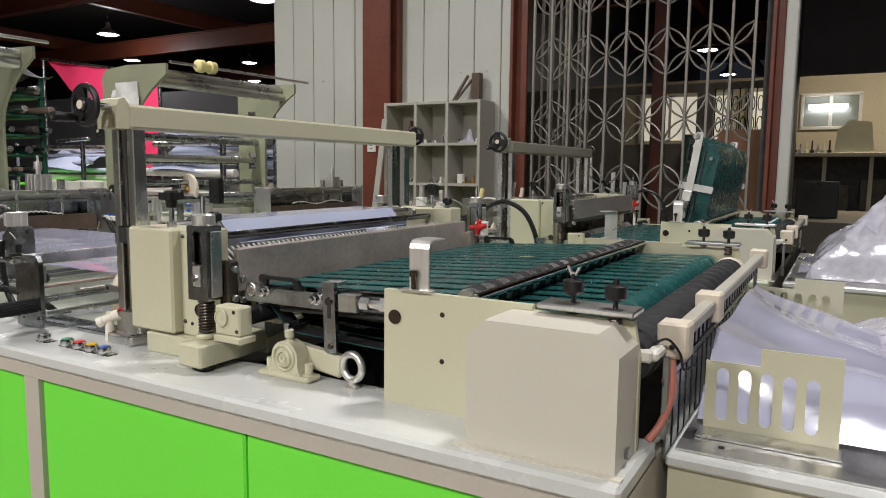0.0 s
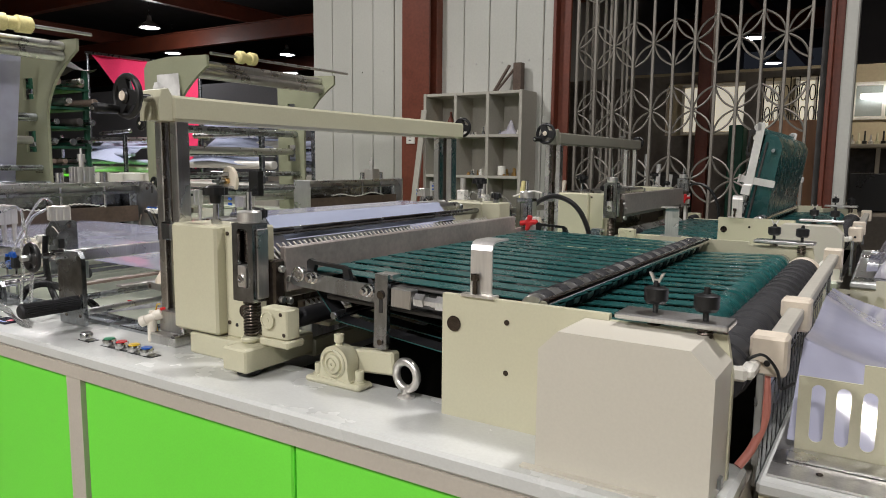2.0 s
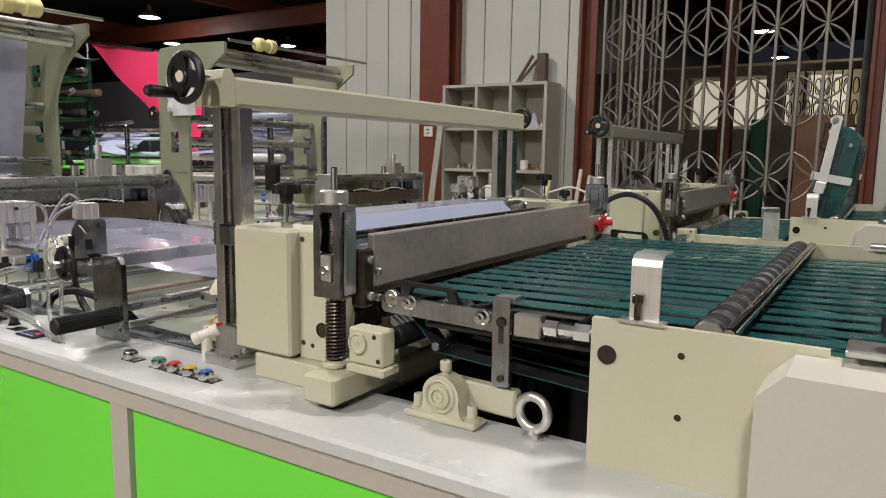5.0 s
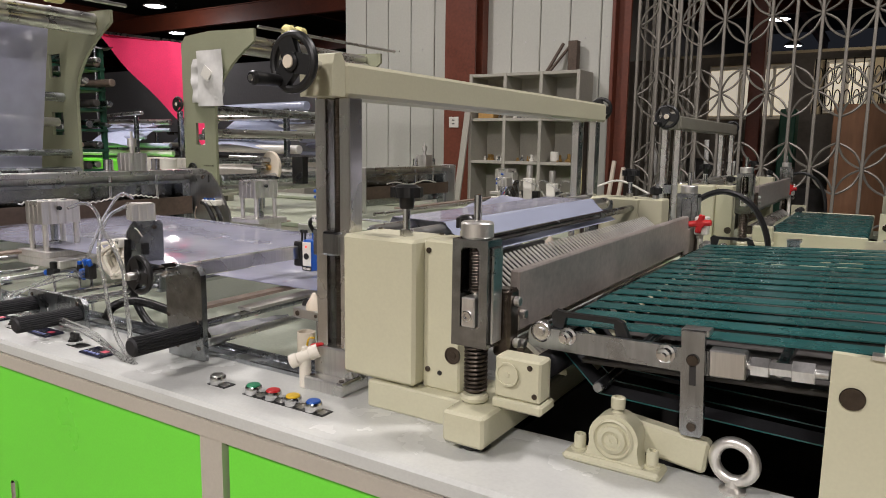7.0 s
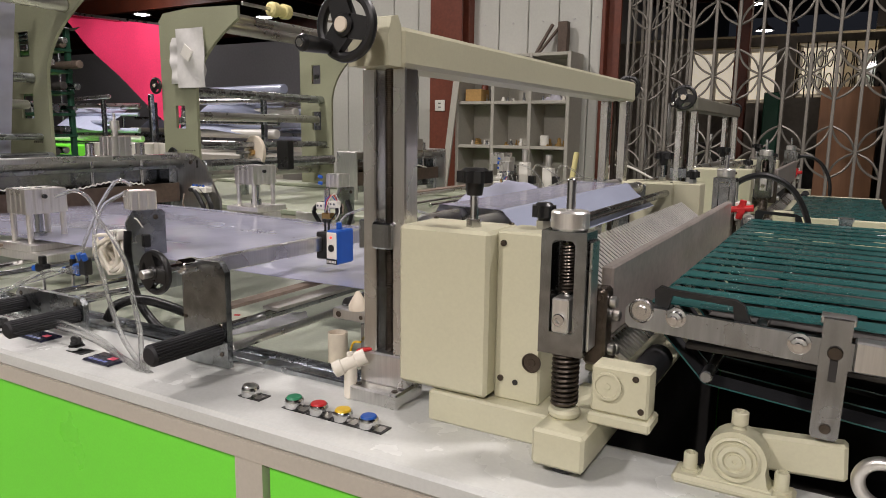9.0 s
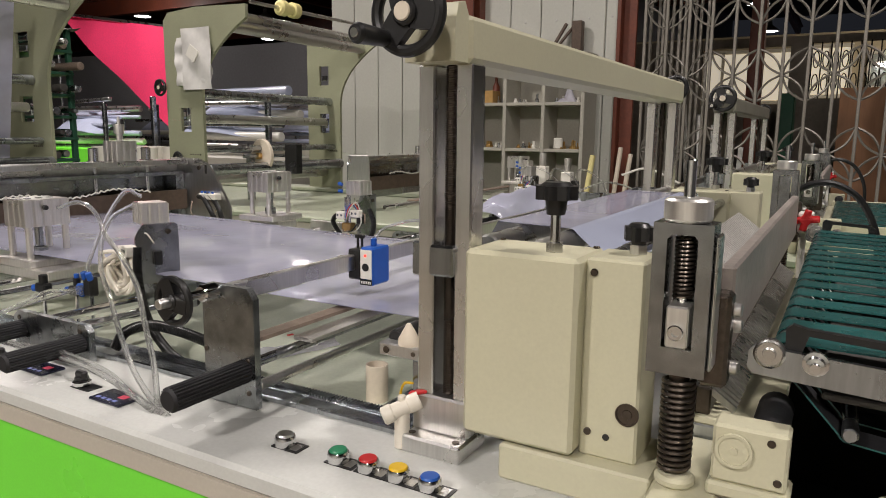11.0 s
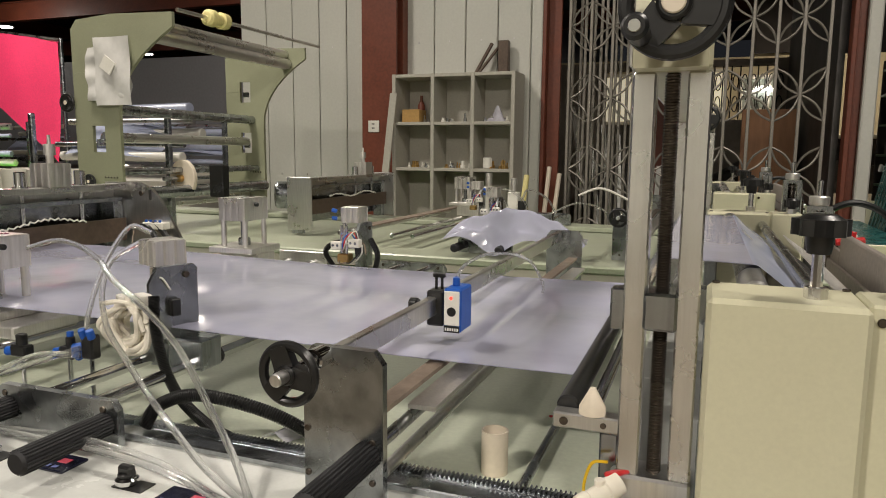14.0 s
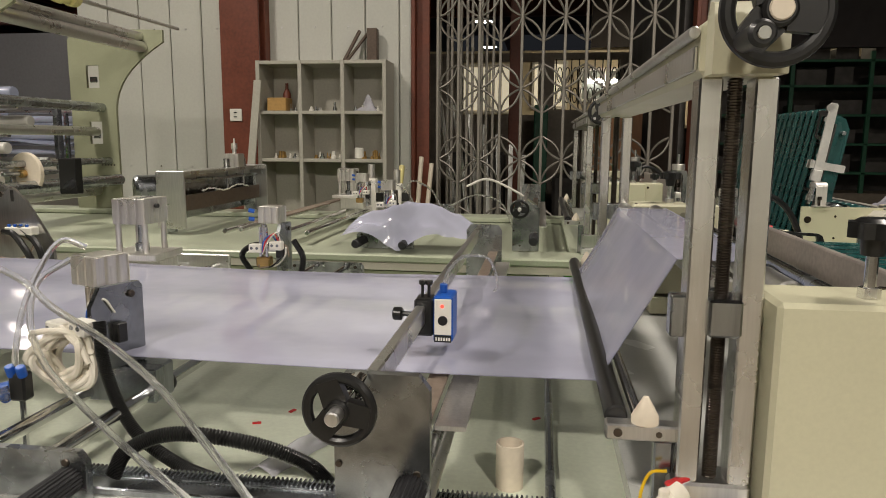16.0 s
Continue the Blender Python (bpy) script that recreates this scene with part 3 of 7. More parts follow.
# ---- machine bases ----
def machine_base(y0, label, left=None):
    e = thing("machine_base", (-1.9, y0 + 0.8, 0), label, "machine")
    yf, yb = y0, y0 + 1.62
    deck, pan = (TABLE, PAN) if left is None else (DECKSAGE, DECKSAGE)
    part("front_ledge", S().box(-5.6, -0.275, yf, yf + 0.205, TOP - 0.03, TOP, 0.006), deck, e)
    part("rear_ledge", S().box(-5.6, -0.275, yb - 0.20, yb, TOP - 0.03, TOP, 0.006), deck, e)
    part("fascia", S().box(-5.6, -0.278, yf + 0.002, yf + 0.03, 0.828, TOP - 0.031), FASCIA, e)
    part("rear_fascia", S().box(-5.6, -0.278, yb - 0.03, yb - 0.002, 0.828, TOP - 0.031), FASCIA, e)
    part("pan", S().box(-5.6, -1.56, yf + 0.206, yb - 0.201, TOP - 0.045, TOP - 0.03), pan, e)
    part("cross_deck", S().box(-1.56, -1.19, yf + 0.206, yb - 0.201, TOP - 0.03, TOP - 0.004), deck, e)
    # inner faces coloured near-black for the shade under the deck
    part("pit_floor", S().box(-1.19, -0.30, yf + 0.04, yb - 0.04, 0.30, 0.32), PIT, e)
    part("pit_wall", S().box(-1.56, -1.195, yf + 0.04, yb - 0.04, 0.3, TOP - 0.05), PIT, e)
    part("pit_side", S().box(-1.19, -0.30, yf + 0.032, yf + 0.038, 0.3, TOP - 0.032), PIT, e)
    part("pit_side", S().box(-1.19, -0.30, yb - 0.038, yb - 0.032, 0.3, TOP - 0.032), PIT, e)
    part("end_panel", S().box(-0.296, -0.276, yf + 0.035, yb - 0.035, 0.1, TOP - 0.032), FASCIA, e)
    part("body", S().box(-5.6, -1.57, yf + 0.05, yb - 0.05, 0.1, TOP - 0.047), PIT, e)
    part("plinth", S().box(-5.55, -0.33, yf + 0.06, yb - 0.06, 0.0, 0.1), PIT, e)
    for xa, xb in ((-5.6, -5.2), (-3.68, -3.62), (-2.66, -2.60), (-1.643, -1.589), (-0.34, -0.278)):
        part("post", S().box(xa, xb, yf + 0.004, yf + 0.03, 0.1, 0.828), FASCIA, e)
    for xa, xb in ((-5.19, -4.43), (-4.425, -3.683), (-3.617, -2.663), (-2.597, -1.646), (-1.586, -0.963), (-0.958, -0.343)):
        d = part("door", S().box(xa, xb, yf + 0.012, yf + 0.03, 0.14, 0.826, 0.004), left if left and xb < -1.6 else GREEN, e, "painted steel door panel")
        if xa == -2.597:
            part("latch", S().box(-2.29, -2.275, yf + 0.002, yf + 0.013, 0.52, 0.565, 0.003), CHROME, d)
        part("door", S().box(xa, xb, yb - 0.03, yb - 0.012, 0.14, 0.826, 0.004), GREEN, e, "lime-green painted steel door panel")
    return e


base_1 = machine_base(0.94, "bag-making machine base, pale grey top and lime-green door panels")
base_2 = machine_base(2.99, "second bag-making machine base with sage and lime-green panels", SAGE)


# ---- handwheel ----
def handwheel(parent, c, R, side=-1, grip=None):
    """A black dished wheel facing -y (side -1) at c, with a pale hub cap; grip: its crank angle in degrees."""
    cx, cy, cz = c
    w = part("handwheel", S().torus((cx, cy, cz), (0, 1, 0), R * 0.87, R * 0.15, 40, 10), BLACK, parent, "glossy black plastic handwheel")
    s = S()
    for k in range(3):
        a = math.radians(90 + 120 * k + 20)
        d = Vector((math.cos(a), 0, math.sin(a)))
        t = Vector((-math.sin(a), 0, math.cos(a)))
        o = Vector(c)
        pts = [o + d * R * 0.2 - t * R * 0.34, o + d * R * 0.85 - t * R * 0.30, o + d * R * 0.85 + t * R * 0.30, o + d * R * 0.2 + t * R * 0.34]
        s.add([p + Vector((0, -0.006, 0)) for p in pts] + [p + Vector((0, 0.006, 0)) for p in pts],
              [(0, 1, 2, 3), (7, 6, 5, 4), (0, 4, 5, 1), (1, 5, 6, 2), (2, 6, 7, 3), (3, 7, 4, 0)])
    part("spokes", s, BLACK, w)
    part("hub", S().rod((cx, cy - R * 0.25, cz), (cx, cy + R * 0.4, cz), R * 0.32, 20), BLACK, w)
    part("hub_cap", S().rod((cx, cy + side * R * 0.30, cz), (cx, cy + side * R * 0.22, cz), R * 0.22, 20), IVORY, w)
    if grip is not None:
        a = math.radians(grip)
        gx, gz = cx + math.cos(a) * R * 0.8, cz + math.sin(a) * R * 0.8
        part("crank_grip", S().lathe((gx, cy, gz), (gx, cy - R * 1.3, gz), [(0, R * 0.16), (R * 0.2, R * 0.2), (R * 1.2, R * 0.24), (R * 1.3, R * 0.18)], 16), BLACK, w)
        part("grip_screw", S().rod((gx, cy - R * 1.29, gz), (gx, cy - R * 1.34, gz), R * 0.12, 12), CHROME, w)
    return w


# ---- lifting gantry over the sealing head ----
def gantry():
    e = thing("lifting_gantry", (-1.49, 1.70, TOP), "cream cross beam on twin steel posts with lead screws", "gantry")
    # beam with an upturned lip at its near end
    part("beam", S().box(-1.532, -1.456, 1.107, 2.33, 1.387, 1.442, 0.006), CREAM, e, "cream painted box-section beam")
    part("beam_end", S().prism([(1.075, 1.387), (1.075, 1.425), (1.082, 1.452), (1.098, 1.456), (1.107, 1.442), (1.107, 1.387)], "x", -1.528, -1.460), CREAM, e)
    for yc in (1.128, 2.262):
        part("post", S().box(-1.531, -1.508, yc - 0.017, yc + 0.017, 0.962, 1.387, 0.002), POST, e, "ground steel guide post")
        part("post", S().box(-1.478, -1.455, yc - 0.017, yc + 0.017, 0.962, 1.387, 0.002), POST, e, "ground steel guide post")
        part("screw_core", S().rod((-1.493, yc, 0.962), (-1.493, yc, 1.387), 0.0065, 12), OILED, e)
        part("screw_thread", S().coil((-1.493, yc, 0.963), (-1.493, yc, 1.386), 0.0070, 0.0011, 150, 8, 4), OILED, e, "oily lead screw thread")
        part("slide_block", S().box(-1.51, -1.476, yc - 0.026, yc + 0.02, 1.125, 1.165, 0.003), DARKSTEEL, e)
        part("slide_plate", S().box(-1.545, -1.512, yc - 0.01, yc + 0.012, 1.12, 1.165, 0.002), DARKSTEEL, e)
        f = part("foot_block", S().box(-1.540, -1.452, yc - 0.044, yc + 0.03, TOP, 0.911, 0.003).box(-1.538, -1.454, yc - 0.019, yc + 0.03, 0.9105, 0.962, 0.003), STEEL, e, "machined steel foot block")
        for dx in (0.012, 0.078):
            part("bolt", S().rod((-1.542 + dx, yc - 0.031, 0.911), (-1.542 + dx, yc - 0.031, 0.9125), 0.005, 10), OILED, f)
    part("rail_strip", S().box(-1.5365, -1.5325, 1.12, 2.32, 1.394, 1.418, 0.001), STEEL, e, "bare steel rail along the beam")
    part("tie_rod", S().rod((-1.5385, 1.112, 1.430), (-1.5385, 2.325, 1.430), 0.0062, 12), STEEL, e)
    part("shaft", S().rod((-1.49, 1.025, 1.434), (-1.49, 1.10, 1.434), 0.008), CHROME, e)
    handwheel(e, (-1.49, 1.022, 1.434), 0.047, -1, 225)
    part("shaft", S().rod((-1.49, 2.32, 1.430), (-1.49, 2.385, 1.430), 0.008), CHROME, e)
    handwheel(e, (-1.49, 2.375, 1.430), 0.036, -1)
    return e


gantry_1 = gantry()


# ---- sealing head ----
def star_knob(parent, x, y, z, r=0.026, stem=0.05):
    """z: the surface its stem stands on."""
    k = part("star_knob", S().rod((x, y, z), (x, y, z + stem), 0.006, 10), CHROME, parent)
    part("nut", S().lathe((x, y, z), (x, y, z + 0.011), [(0, 0.011), (0.011, 0.011)], 6), STEEL, k)
    s = S().lathe((x, y, z + stem - 0.006), (x, y, z + stem + 0.012), [(0, r * 0.45), (0.006, r * 0.5), (0.018, r * 0.55)], 16)
    n = 48
    prof = []
    for i in range(n):
        a = 2 * math.pi * i / n
        prof.append((x + math.cos(a) * r * (1 + 0.10 * math.cos(8 * a)), y + math.sin(a) * r * (1 + 0.10 * math.cos(8 * a))))
    s.prism(prof, "z", z + stem + 0.012, z + stem + 0.028)
    s.lathe((x, y, z + stem + 0.028), (x, y, z + stem + 0.032), [(0, r * 0.85), (0.004, r * 0.6)], 20)
    part("grip", s, BLACK, k, "black plastic star grip")


def sealing_head():
    e = thing("sealing_head", (-1.30, 1.70, TOP), "cream sealing head with spring-loaded guides and steel bar", "machine")
    for far in (0, 1):
        def Y(y):
            return 3.39 - y if far else y

        def bx(x0, x1, y0, y1, z0, z1, c=0.003):
            a, b = sorted((Y(y0), Y(y1)))
            return S().box(x0, x1, a, b, z0, z1, c)
        h = part("housing", bx(-1.449, -1.306, 1.084, 1.185, 0.936, 1.168, 0.005), CREAM, e, "cream painted gear housing")
        for xx in (-1.44, -1.315):
            part("cap_screw", S().rod((xx, Y(1.175), 1.168), (xx, Y(1.175), 1.1705), 0.0042, 10), OILED, h)
        fl = part("flange", bx(-1.3055, -1.238, 1.108, 1.185, 0.932, 1.168), CREAM, e)
        for zz in (1.152, 0.963):
            part("bolt", S().rod((-1.295, Y(1.105), zz), (-1.295, Y(1.109), zz), 0.0045, 10), OILED, fl)
        part("bolt_hole", S().rod((-1.273, Y(1.106), 0.96), (-1.273, Y(1.109), 0.96), 0.004, 10), PIT, fl)
        part("bore", S().lathe((-1.250, Y(1.109), 0.992), (-1.250, Y(1.1055), 0.992), [(0, 0.0135), (0.0028, 0.0135), (0.0028, 0.0118), (0.0012, 0.0115), (0.0012, 0.006), (0.0022, 0.0055), (0.0022, 0.001)], 22), OILED, fl, "dark oily bore with a chamfered rim")
        part("step", bx(-1.398, -1.215, 1.084, 1.2, TOP, 0.932), CREAM, e, "cream base step")
        part("foot_bar", bx(-1.208, -1.142, 1.012, 1.20, 0.899, 0.946, 0.004), CREAM, e, "cream foot bar under the spring")
        part("foot_pad", S().rod((-1.175, Y(1.05), TOP), (-1.175, Y(1.05), 0.899), 0.024), BLACK, e)
        part("spring_seat", S().rod((-1.187, Y(1.068), 0.946), (-1.187, Y(1.068), 0.957), 0.0205, 24), CREAM, e)
        cb = part("bearing_block", bx(-1.152, -1.082, 1.062, 1.098, 0.962, 1.022), CREAM, e, "cream bearing block with round bore")
        part("roll_shaft", S().rod((-1.105, Y(1.099), 0.996), (-1.105, Y(1.215), 0.996), 0.019, 18), RUBBER, cb)
        part("bearing_foot", bx(-1.155, -1.078, 1.058, 1.105, 0.9465, 0.9615), CREAM, e)
        part("bore_ring", S().lathe((-1.131, Y(1.061), 0.998), (-1.131, Y(1.055), 0.998), [(0, 0.0175), (0.004, 0.0175), (0.004, 0.0145), (0.0022, 0.014), (0.0022, 0.004), (0.0035, 0.0038), (0.0035, 0.001)], 24), CREAM, cb, "cream bearing cap with a turned rim")
        part("bolt", S().rod((-1.098, Y(1.060), 1.012), (-1.098, Y(1.0625), 1.012), 0.004, 10), OILED, cb)
        part("bolt", S().rod((-1.090, Y(1.060), 0.973), (-1.090, Y(1.0625), 0.973), 0.004, 10), OILED, cb)
        star_knob(e, -1.350, Y(1.125), 1.168, 0.024, 0.050)
        star_knob(e, -1.262, Y(1.165), 1.168, 0.016, 0.004)
    part("cross_bar", S().box(-1.208, -1.142, 1.2005, 2.1895, 0.89, 0.93, 0.004), CREAM, e, "cream cross bar under the sealing bar")
    part("upper_tie", S().rod((-1.325, 1.186, 1.140), (-1.325, 2.204, 1.140), 0.0095), GUIDE, e, "round steel tie rod")
    part("rear_plate", S().box(-1.306, -1.298, 1.186, 2.204, 0.95, 1.09), OILED, e)
    # needle comb behind the sealing bar
    comb = part("comb_plate", S().box(-1.277, -1.271, 1.187, 2.203, 1.00, 1.075), OILED, e)
    s = S()
    for i in range(58):
        yy = 1.195 + i * 0.0172
        s.box(0, 0.088, yy, yy + 0.0050, -0.001, 0.0015, 0, pose(-1.280, 0, 1.120, 0, 36, 0))
    # added near-black sheet: the shade between the teeth as colour
    part("comb_backing", S().box(0, 0.085, 1.19, 2.2, -0.030, -0.024, 0, pose(-1.280, 0, 1.120, 0, 36, 0)), PIT, comb)
    part("comb_teeth", s, TOOTH, comb, "row of thin steel comb teeth")
    # lower anvil with its own row of teeth, bared when the bar is up
    anvil = part("anvil", S().box(-1.206, -1.100, 1.2005, 2.1895, 0.962, 0.972, 0.002), CREAM, e, "cream anvil plate under the bar")
    part("anvil_foot", S().box(-1.20, -1.15, 1.2005, 2.1895, 0.9305, 0.9615, 0.002), DARKSTEEL, anvil)
    s = S()
    for i in range(64):
        yy = 1.21 + i * 0.0152
        s.box(0, 0.038, yy, yy + 0.006, -0.004, 0.004, 0, pose(-1.180, 0, 1.004, 0, 35, 0))
    part("anvil_teeth", s, STEEL, anvil, "row of short steel teeth")
    part("anvil_rib", S().box(-1.194, -1.176, 1.205, 2.185, 0.9725, 1.006, 0.002), OILED, anvil)
    return e


head_1 = sealing_head()


def moving_bar():
    """What rises and falls: the two guide frames and the bar between them."""
    e = part("lifting_bar", S().box(-1.166, -1.150, 1.128, 2.150, 1.078, 1.170, 0.003).box(-1.174, -1.1655, 1.13, 2.26, 1.062, 1.10, 0.002).box(-1.166, -1.158, 2.150, 2.27, 1.062, 1.13, 0.002), BARGREY, head_1, "scuffed grey steel sealing bar")
    for far in (0, 1):
        def Y(y):
            return 3.39 - y if far else y

        def bx(x0, x1, y0, y1, z0, z1, c=0.002):
            a, b = sorted((Y(y0), Y(y1)))
            return (x0, x1, a, b, z0, z1, c)
        def place(shape, k=1.0):
            """Sets a guide's shape back to its post line, its width times k."""
            dy = -0.033 if far else 0.033
            shape.v = [(-1.192 + (x + 1.178) * k, y + dy, z) for x, y, z in shape.v]
            return shape
        s = S()
        win = [(-1.196, 1.094), (-1.196, 1.204), (-1.191, 1.209), (-1.165, 1.209), (-1.160, 1.204), (-1.160, 1.094)]
        ya, yb = sorted((Y(1.022), Y(1.062)))
        s.prism([(-1.213, 1.066), (-1.213, 1.220), (-1.143, 1.220), (-1.143, 1.066), (-1.160, 1.066)] + win[::-1] + [(-1.196, 1.066)], "y", ya, yb)
        s.box(*bx(-1.196, -1.160, 1.022, 1.062, 1.066, 1.094, 0))
        s.box(*bx(-1.193, -1.163, 1.054, 1.062, 1.092, 1.206, 0))
        part("guide_frame", place(s, 0.82), GUIDE, e, "blackened steel guide frame with window")
        part("guide_side", place(S().box(*bx(-1.1425, -1.1375, 1.03, 1.06, 1.072, 1.21)), 0.82), STEEL, e)
        part("nut", place(S().lathe((-1.178, Y(1.042), 1.2205), (-1.178, Y(1.042), 1.244), [(0, 0.021), (0.003, 0.0235), (0.021, 0.0235), (0.0235, 0.021)], 32)), ALU, e, "knurled aluminium adjusting nut")
        part("stud", place(S().rod((-1.178, Y(1.042), 1.1), (-1.178, Y(1.042), 1.282), 0.0055, 12)), CHROME, e)
        part("inner_spring", place(S().coil((-1.178, Y(1.042), 1.142), (-1.178, Y(1.042), 1.206), 0.0095, 0.0018, 15)), OILED, e)
        sl = part("slider", place(S().box(*bx(-1.191, -1.165, 1.018, 1.05, 1.095, 1.138)), 0.85), ALU, e, "bright aluminium slider block")
        part("bolt", place(S().lathe((-1.178, Y(1.018), 1.112), (-1.178, Y(1.013), 1.112), [(0, 0.008), (0.004, 0.008), (0.005, 0.007), (0.005, 0.004), (0.002, 0.004), (0.002, 0.001)], 16)), CHROME, sl)
        br = part("end_bracket", S().box(*bx(-1.176, -1.148, 1.096, 1.127, 1.046, 1.146, 0.004)), OILED, e, "oily dark end bracket")
        for zz in (1.066, 1.128):
            part("bracket_bolt", S().rod((-1.148, Y(1.112), zz), (-1.139, Y(1.112), zz), 0.0075, 12), STEEL, br)
        for zz in (1.06, 1.105):
            part("roller_bolt", S().rod((-1.150, Y(1.135), zz), (-1.140, Y(1.135), zz), 0.007, 12), STEEL, e)
    return e


bar_1 = moving_bar()


def lift_spring(y):
    return part("lift_spring", S().coil((-1.190, y, 0.958), (-1.190, y, 1.058), 0.0155, 0.0024, 16, 16, 6).rod((-1.190, y, 0.957), (-1.190, y, 1.0), 0.011), OILED, head_1, "black oily coil spring")


springs = [lift_spring(1.075), lift_spring(3.39 - 1.075)]
for y in (1.075, 2.315):
    part("spring_sleeve", S().rod((-1.190, y, 0.98), (-1.190, y, 1.066), 0.0105), OILED, bar_1)


# ---- belt conveyor ----
def ribbon(s, path, y0, y1, th):
    """A flat closed belt of thickness th round an x, z path."""
    n = len(path)
    v, f = [], []
    for i in range(n):
        a, b = Vector(path[i - 1]), Vector(path[(i + 1) % n])
        d = (b - a).normalized()
        o = Vector((d.y, -d.x)) * th
        p = Vector(path[i])
        for q in (p, p + o):
            v += [(q.x, y0, q.y), (q.x, y1, q.y)]
    for i in range(n):
        a, b = i * 4, ((i + 1) % n) * 4
        f += [(a, a + 1, b + 1, b), (a + 2, b + 2, b + 3, a + 3), (a, b, b + 2, a + 2), (a + 1, a + 3, b + 3, b + 1)]
    return s.add(v, f)


def arc(cx, cz, r, a0, a1, n=7):
    return [(cx + r * math.cos(math.radians(a0 + (a1 - a0) * i / n)), cz + r * math.sin(math.radians(a0 + (a1 - a0) * i / n))) for i in range(n + 1)]


INNER = 1             # inner belt face blackened, for the shade on the return run
BELT_Y = [1.172 + i * 0.0655 for i in range(16)]
PIVOT = Vector((-0.615, 1.70, 1.062))


def belt_conveyor():
    e = thing("belt_conveyor", PIVOT, "conveyor of narrow teal belts between steel arms", "conveyor")
    path = arc(-1.100, 1.064, 0.013, 90, 250) + arc(-1.03, 0.992, 0.012, 200, 270, 3) + arc(-0.65, 0.965, 0.012, 270, 350, 3) + arc(-0.617, 1.062, 0.021, 10, 90, 4)
    first = None
    for yb in BELT_Y:
        if first is None:
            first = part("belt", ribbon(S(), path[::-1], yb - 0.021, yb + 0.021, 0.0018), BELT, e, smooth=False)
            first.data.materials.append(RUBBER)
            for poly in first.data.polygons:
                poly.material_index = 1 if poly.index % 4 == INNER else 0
            y_first = yb
        else:
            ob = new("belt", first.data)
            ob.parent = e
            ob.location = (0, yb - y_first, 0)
    # added dark plate, stands for the shade seen between the belts
    part("slider_bed", S().box(-1.06, -0.66, 1.15, 2.19, 1.022, 1.030, 0.002), CLUTTER, e, "dark plate added under the belts for the shade in their gaps")
    part("nose_roller", S().rod((-1.100, 1.135, 1.064), (-1.100, 2.205, 1.064), 0.0105, 14), STEEL, e)
    for y in (1.13, 2.21):
        part("roller_end", S().lathe((-1.112, y + 0.004, 1.068), (-1.112, y - 0.010, 1.068), [(0, 0.0155), (0.010, 0.0155), (0.0115, 0.0135), (0.009, 0.012), (0.009, 0.007), (0.014, 0.006), (0.014, 0.001)], 20), STEEL, e)
        a = part("side_arm", S().prism([(-1.128, 1.074), (-1.132, 1.068), (-1.132, 1.050), (-1.126, 1.044), (-0.86, 1.036), (-0.86, 1.068)], "y", y - 0.004, y + 0.004), DARKSTEEL, e, "flat steel side arm with bolts")
        for bx_, bz in ((-1.069, 1.067), (-0.933, 1.060)):
            q = part("bolt", S().lathe((bx_, y - 0.004, bz), (bx_, y - 0.028, bz), [(0, 0.0125), (0.006, 0.0125), (0.007, 0.009), (0.017, 0.009), (0.018, 0.005), (0.024, 0.005)], 12), CHROME, a)
        s_in = 1 if y < 1.7 else -1
        part("belt_guide", S().prism([(-1.098, 1.066), (-1.10, 1.094), (-1.094, 1.100), (-1.080, 1.097), (-1.005, 1.095), (-0.995, 1.090), (-0.985, 1.066), (-1.004, 1.066), (-1.008, 1.088), (-1.078, 1.090), (-1.084, 1.066)], "y", min(y + s_in * 0.006, y + s_in * 0.016), max(y + s_in * 0.006, y + s_in * 0.016)), BLACK, e, "black plastic belt guide")
        k = part("hanger", S().prism([(-0.912, 0.962), (-0.909, 0.957), (-0.886, 0.957), (-0.883, 0.962), (-0.883, 1.095), (-0.912, 1.095)], "y", y - 0.016, y - 0.006), DARKSTEEL, e, "upright steel hanger link")
        part("hanger_lip", S().box(-0.915, -0.88, y - 0.006, y + 0.02, 1.087, 1.095, 0.001), STEEL, k)
        part("hanger_bolt", S().rod((-0.897, y - 0.02, 1.058), (-0.897, y - 0.016, 1.058), 0.008, 12), OILED, k)
        part("hanger_slot", S().box(-0.901, -0.893, y - 0.0168, y - 0.0162, 1.025, 1.052), PIT, k)
        part("hanger_bolt", S().rod((-0.897, y - 0.019, 0.970), (-0.897, y - 0.016, 0.970), 0.006, 12), OILED, k)
        part("block", S().box(-0.879, -0.835, y - 0.012, y + 0.012, 1.038, 1.073, 0.002), STEEL, e)
        part("turnbuckle", S().rod((-0.835, y, 1.056), (-0.745, y, 1.056), 0.006, 12).lathe((-0.83, y, 1.056), (-0.76, y, 1.056), [(0, 0.013), (0.02, 0.013), (0.021, 0.009), (0.045, 0.009), (0.046, 0.014), (0.07, 0.014)], 6), STEEL, e, "bright hexagonal turnbuckle")
    for xx, zz in ((-0.80, 1.05), (-0.98, 1.05), (-1.03, 0.994)):
        part("tie_bar", S().rod((xx, 1.136, zz), (xx, 2.205, zz), 0.008, 12), DARKSTEEL, e)
    return e


conveyor_1 = belt_conveyor()


